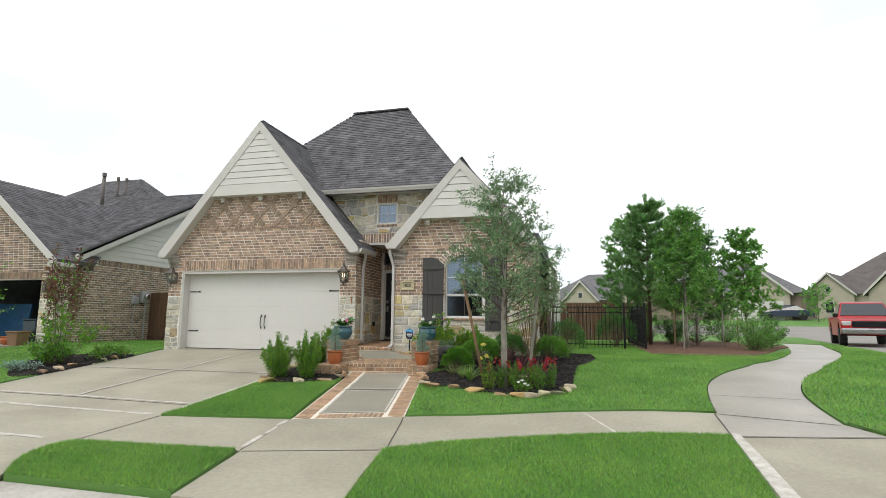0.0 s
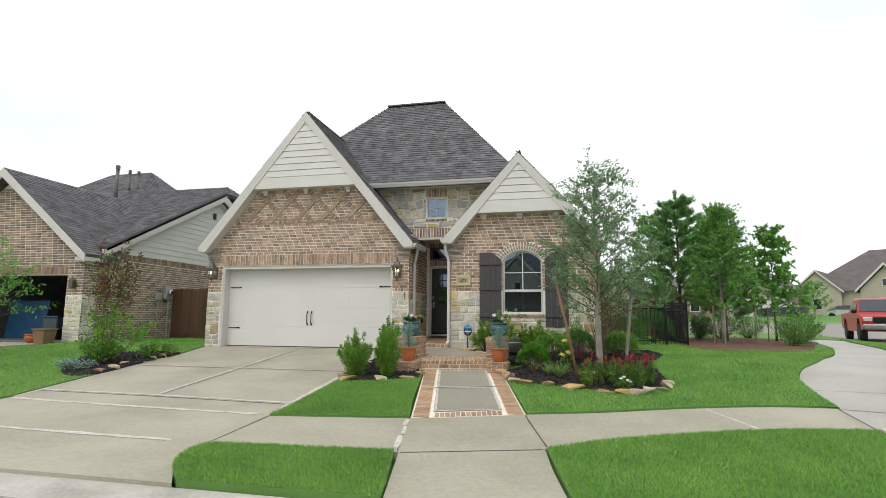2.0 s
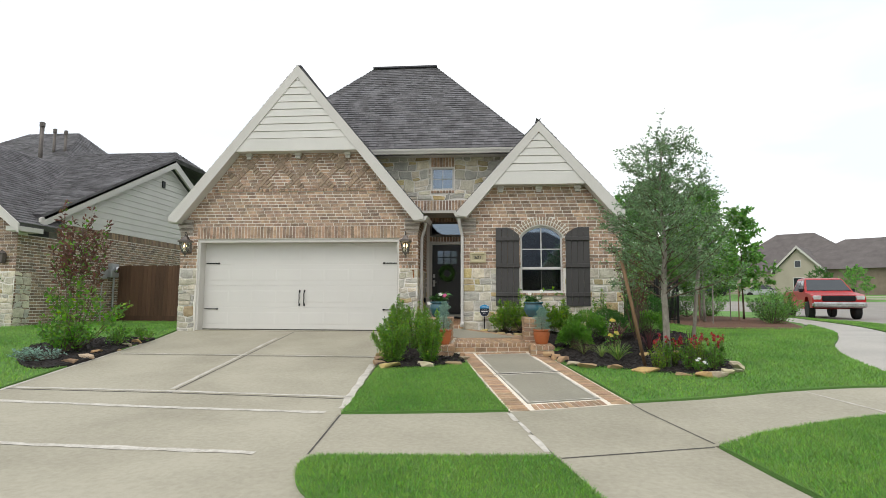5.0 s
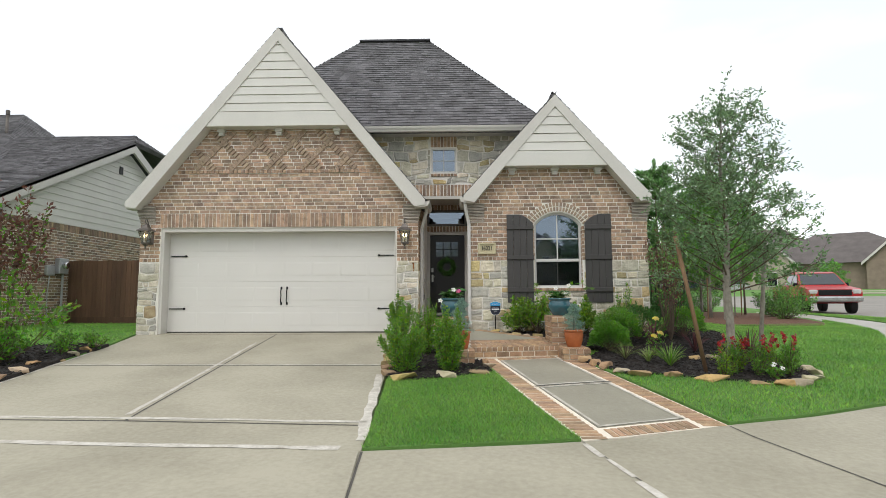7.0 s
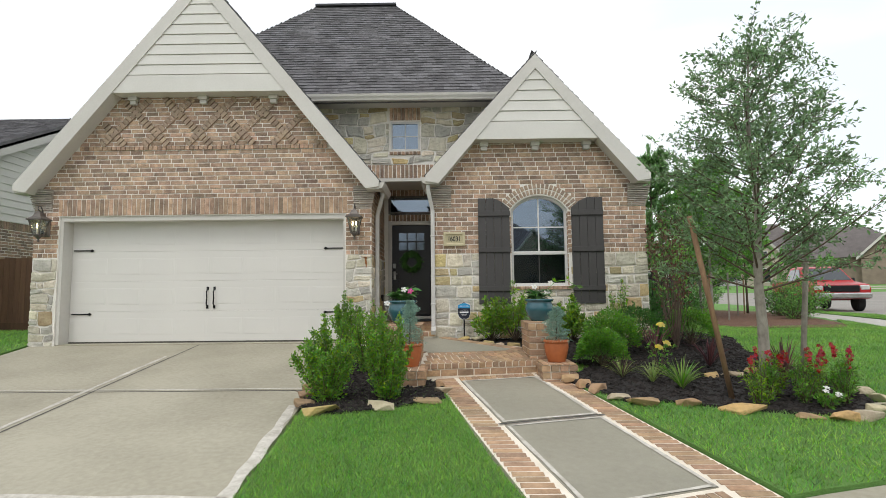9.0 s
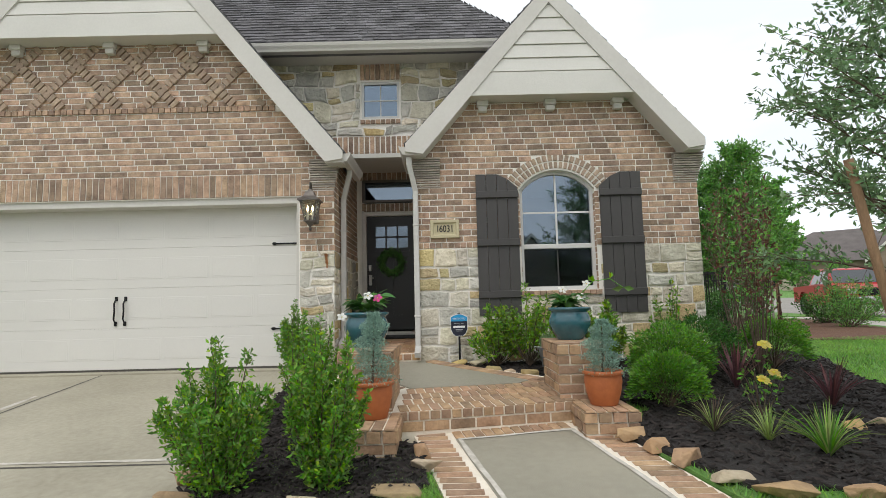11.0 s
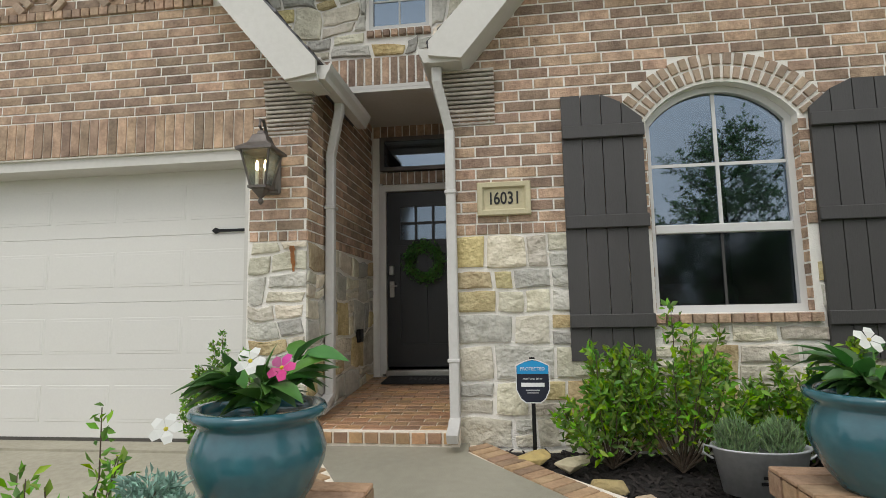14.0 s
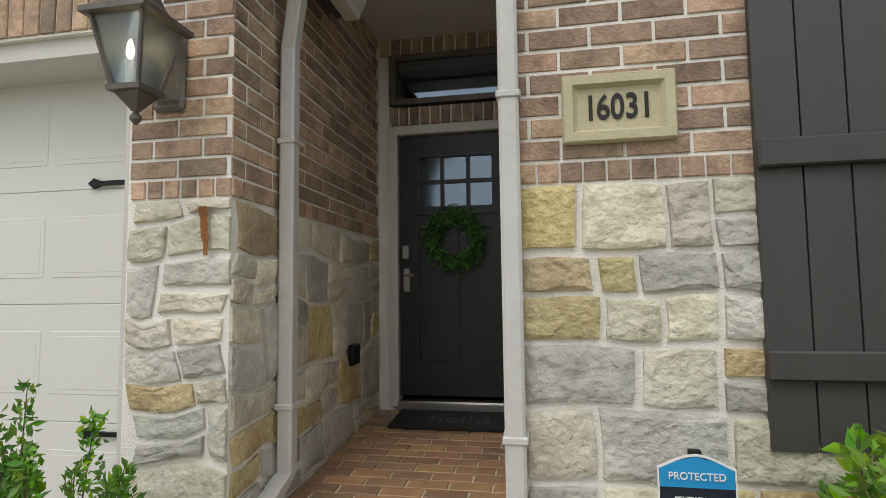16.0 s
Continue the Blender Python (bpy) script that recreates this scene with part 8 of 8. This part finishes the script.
def far_house(x, y, turn, w, d, h, rise, wall, label, gables=(), hipped=True, z=-0.06, roof=None):
    """A single-storey house: walls, hipped roof, front gables, windows and a garage door."""
    t = thing("far_house", label, "house", (x, y, z), turn=turn)
    tile = roof or SHINGLE
    Build().box(-w / 2, w / 2, 0, d, 0, h).done("wall", wall, t)
    o, k = 0.5, min(d / 2, w / 2) * (0.95 if hipped else 0.1)
    Build().add([(-w / 2 - o, -o, h), (w / 2 + o, -o, h), (w / 2 + o, d + o, h), (-w / 2 - o, d + o, h), (-w / 2 + k, d / 2, h + rise), (w / 2 - k, d / 2, h + rise)],
                [(0, 1, 5, 4), (1, 2, 5), (2, 3, 4, 5), (3, 0, 4), (3, 2, 1, 0)]).done("roof", tile, t)
    for gx_, gw_, gr_, kind in gables:
        Build().prism([(gx_ - gw_ / 2, 0), (gx_ + gw_ / 2, 0), (gx_ + gw_ / 2, h), (gx_, h + gr_), (gx_ - gw_ / 2, h)], "y", -0.8, 0.5).done("gable_wall", TAN_STUCCO if kind != "b" else FAR_BRICK, t)
        Build().add([(gx_ - gw_ / 2 - .35, -1.1, h - .3), (gx_, -1.1, h + gr_ + .12), (gx_ + gw_ / 2 + .35, -1.1, h - .3), (gx_ - gw_ / 2 - .35, d / 2, h - .3), (gx_, d / 2, h + gr_ + .12), (gx_ + gw_ / 2 + .35, d / 2, h - .3),
                     (gx_ - gw_ / 2 - .35, -1.1, h - .1), (gx_, -1.1, h + gr_ + .35), (gx_ + gw_ / 2 + .35, -1.1, h - .1), (gx_ - gw_ / 2 - .35, d / 2, h - .1), (gx_, d / 2, h + gr_ + .35), (gx_ + gw_ / 2 + .35, d / 2, h - .1)],
                    [(6, 7, 10, 9), (7, 8, 11, 10), (0, 3, 4, 1), (1, 4, 5, 2), (0, 6, 9, 3), (2, 5, 11, 8)]).done("gable_roof", tile, t)
        Build().add([(gx_ - gw_ / 2 - .35, -1.12, h - .35), (gx_, -1.12, h + gr_ + .07), (gx_ + gw_ / 2 + .35, -1.12, h - .35), (gx_ - gw_ / 2 - .35, -1.12, h - .08), (gx_, -1.12, h + gr_ + .36), (gx_ + gw_ / 2 + .35, -1.12, h - .08)], [(0, 1, 4, 3), (1, 2, 5, 4)]).done("rake_board", TRIM, t)
        if kind == "g":
            Build().box(gx_ - gw_ * .4, gx_ + gw_ * .4, -.84, -.78, 0, 2.2).done("garage_door", SIDING, t)
        else:
            wd = Build().box(gx_ - .5, gx_ + .5, -.84, -.78, .8, 2.3).done("window", FRAME, t)
            Build().box(gx_ - .43, gx_ + .43, -.86, -.83, .87, 2.23).done("pane", CAR_GLASS, wd)
        sm = Build().box(gx_ - .3, gx_ + .3, -.84, -.78, h + .25, h + 1.0).done("window", FRAME, t)
        Build().box(gx_ - .24, gx_ + .24, -.86, -.83, h + .31, h + .94).done("pane", CAR_GLASS, sm)
    return t


far_house(44.6, 65.5, -33, 19, 15, 3.3, 6.0, TAN_STUCCO, "cream stucco house with a tall brown hipped roof", ((1.2, 4.8, 1.3, "g"), (-7.4, 5.4, 2.6, "w"), (7.6, 5.0, 3.0, "w")), z=1.5, roof=FAR_SHINGLE)
far_house(20.5, 50.0, -25, 15, 11, 3.0, 3.6, FAR_BRICK, "grey-brown brick house far down the street", ((-2.0, 3.5, 2.0, "b"), (3.6, 5.5, 2.4, "g")), z=0.9)
far_house(39.6, 43.6, -40, 15, 11, 3.1, 3.5, FAR_BRICK, "pale house with a large brown hipped roof", ((-5.6, 4.2, 2.2, "w"), (4.6, 4.6, 2.2, "b")), z=0.85, roof=FAR_SHINGLE)
far_house(9.0, 58.0, -8, 16, 11, 3.0, 3.8, FAR_BRICK, "tan brick house glimpsed behind the trees", ((-3.0, 4.0, 2.2, "w"), (4.0, 5.5, 2.6, "g")), z=0.6)
for k, (sx, sy, h) in enumerate(((26.0, 40.5, 4.0), (34.0, 41.5, 3.6), (31.6, 33.0, 3.2), (20.5, 42.5, 3.8))):
    tree("street_tree", "small leafy street tree before a far house", sx, sy, -0.06, h, DARK_LEAF if k % 2 else ELM_LEAF, TWIG, limbs=30, reach=1.3, first=0.3, trunk=0.05, twigs=6, per=10, size=0.16, slim=0.55, rise=0.6, seed=190 + k, cone=0.4)
# the ground climbs gently beyond the side street
ax, ay = Vector((0.552, 0.834)), Vector((0.834, -0.552))
rise_v, rise_f = [], []
for i, (s_, z_) in enumerate(((40, -0.12), (46, 0.25), (52, 0.68), (57, 1.0), (66, 1.3), (84, 1.55), (130, 1.6))):
    for w_ in (-70, -34, 9, 21, 60):
        p = Vector((3.1, -12.8)) + ax * s_ + ay * w_
        rise_v.append((p.x, p.y, z_ if w_ > -70 else -0.12))
for i in range(6):
    for k in range(4):
        q = i * 5 + k
        rise_f.append((q, q + 1, q + 6, q + 5))
bank = link("lawn", mesh_of("lawn", rise_v, rise_f, LAWN))
setting(bank, "green lawns rising towards the far houses", "lawn")
for s0, s1, w0, w1 in ((54.2, 60.0, -2.5, 7.5), (62, 72, 3, 9)):
    q = [Vector((3.1, -12.8)) + ax * a + ay * b for a, b in ((s0, w0), (s0, w1), (s1, w1), (s1, w0))]
    hz = lambda a: float(np.interp(a, [40, 46, 52, 57, 66, 84], [-.12, .25, .68, 1.0, 1.3, 1.55]))
    zz = [hz(s0), hz(s0), hz(s1), hz(s1)]
    setting(Build().add([(p.x, p.y, z - 0.2) for p, z in zip(q, zz)] + [(p.x, p.y, z + 0.03) for p, z in zip(q, zz)], [(4, 5, 6, 7), (0, 1, 5, 4), (1, 2, 6, 5), (2, 3, 7, 6), (3, 0, 4, 7)]).done("driveway_far", CONCRETE), "pale concrete driveway of a far house", "driveway")
cross_v = []
for s_, z_ in ((36, -0.06), (40, -0.05), (46, 0.29), (51, 0.64)):
    for w_ in (-30, 9, 21, 60):
        p = Vector((3.1, -12.8)) + ax * s_ + ay * w_
        cross_v.append((p.x, p.y, z_))
cross_f = [(i * 4 + k, i * 4 + k + 1, i * 4 + k + 5, i * 4 + k + 4) for i in range(3) for k in range(3)]
setting(link("road", mesh_of("road", cross_v, cross_f, ASPHALT)), "pale concrete street climbing past the far houses", "road")
# houses across the street, behind the walker
far_house(4.0, -33.0, 180, 18, 11, 3.0, 4.2, FAR_BRICK, "brick house across the street", ((-4.5, 4.2, 2.6, "w"), (3.5, 6.0, 3.0, "g")))
far_house(-18.0, -33.0, 180, 17, 11, 3.0, 4.2, TAN_STUCCO, "cream house across the street", ((-4.5, 4.2, 2.6, "w"), (3.5, 6.0, 3.0, "g")))
far_house(26.0, -33.0, 180, 17, 11, 3.0, 4.2, FAR_BRICK, "brick house across the street", ((-4.5, 4.2, 2.6, "w"), (3.5, 6.0, 3.0, "g")))


# ---- grass, mulch chips: what nobody could count ----
def scatter(poly, count, seed, holes=()):
    r = np.random.default_rng(seed)
    P = np.array(poly)
    lo, hi = P.min(0), P.max(0)
    out = []
    need = count
    for _ in range(12):
        q = r.uniform(lo, hi, (need * 2, 2))
        ok = np.zeros(len(q), bool)
        x, y = q[:, 0], q[:, 1]
        for (xa, ya), (xb, yb) in zip(poly, poly[1:] + poly[:1]):
            if ya != yb:
                c = (ya > y) != (yb > y)
                ok ^= c & (x < xa + (xb - xa) * (y - ya) / (yb - ya))
        for hole in holes:
            inn = np.zeros(len(q), bool)
            for (xa, ya), (xb, yb) in zip(hole, hole[1:] + hole[:1]):
                if ya != yb:
                    c = (ya > y) != (yb > y)
                    inn ^= c & (x < xa + (xb - xa) * (y - ya) / (yb - ya))
            ok &= ~inn
        out.append(q[ok])
        if sum(map(len, out)) >= count:
            break
    return np.concatenate(out)[:count]


def grass(poly, count, seed, label, tall=0.035, wide=0.006, holes=()):
    P = scatter(list(poly), count, seed, holes)
    r = np.random.default_rng(seed + 1)
    n = len(P)
    z = np.interp(P[:, 1], [-9, -6, 0], [-0.58, -0.50, -0.03]) + 0.020
    a = r.uniform(0, 2 * np.pi, n)
    h = tall * r.uniform(0.55, 1.25, n)
    lean = r.normal(0, 0.6, (n, 2)) * h[:, None]
    w = wide * r.uniform(0.7, 1.3, n) * 0.5
    A = np.stack([P[:, 0] + w * np.cos(a), P[:, 1] + w * np.sin(a), z], 1)
    B = np.stack([P[:, 0] - w * np.cos(a), P[:, 1] - w * np.sin(a), z], 1)
    C = np.stack([P[:, 0] + lean[:, 0], P[:, 1] + lean[:, 1], z + h], 1)
    V = np.stack([A, B, C], 1).reshape(-1, 3)
    me = bpy.data.meshes.new("grass")
    me.vertices.add(len(V))
    me.vertices.foreach_set("co", V.ravel())
    me.loops.add(3 * n)
    me.loops.foreach_set("vertex_index", np.arange(3 * n, dtype=np.int32))
    me.polygons.add(n)
    me.polygons.foreach_set("loop_start", np.arange(0, 3 * n, 3, dtype=np.int32))
    me.update(calc_edges=True)
    me.materials.append(GRASS)
    return tagged(new("grass", me), label, "grass", kind="stuff")


grass(LAWN_1, 60000, 1, "short mown bright green grass blades")
grass(LAWN_STRIP, 40000, 2, "short mown bright green grass blades")
grass(LAWN_BIG, 110000, 3, "short mown bright green grass blades")
grass(LAWN_R, 150000, 4, "short mown bright green grass blades", 0.04, 0.009, [BED_R])
grass(LAWN_N, 70000, 5, "short mown bright green grass blades", 0.045, 0.011, [BED_N])
grass(LAWN_VERGE, 60000, 6, "short mown bright green grass blades", 0.045, 0.012)


def chips(poly, count, seed, mat, label, size=0.03):
    P = scatter(list(poly), count, seed)
    r = random.Random(seed)
    b = Build()
    for x, y in P:
        z = gz(y) + 0.052
        L, w = size * r.uniform(0.5, 1.7), size * r.uniform(0.15, 0.4)
        m = pose(x, y, z, r.uniform(-35, 35), r.uniform(-35, 35), r.uniform(0, 360))
        b.add([(-L, -w, 0), (L, -w * .6, .002), (L * .8, w, 0), (-L, w * .7, .002), (-L * .8, 0, .012), (L * .7, 0, .012)], [(0, 1, 5, 4), (1, 2, 5), (2, 3, 4, 5), (3, 0, 4)], m)
    me = mesh_of("mulch_chips", b.v, b.f, mat, fix=False)
    return tagged(new("mulch_chips", me), label, "mulch", kind="stuff")


chips(BED_L, 3200, 11, CHIP, "shredded dark bark mulch")
chips(BED_R, 6500, 12, CHIP, "shredded dark bark mulch")
chips(BED_N, 900, 13, CHIP, "shredded dark bark mulch", 0.04)
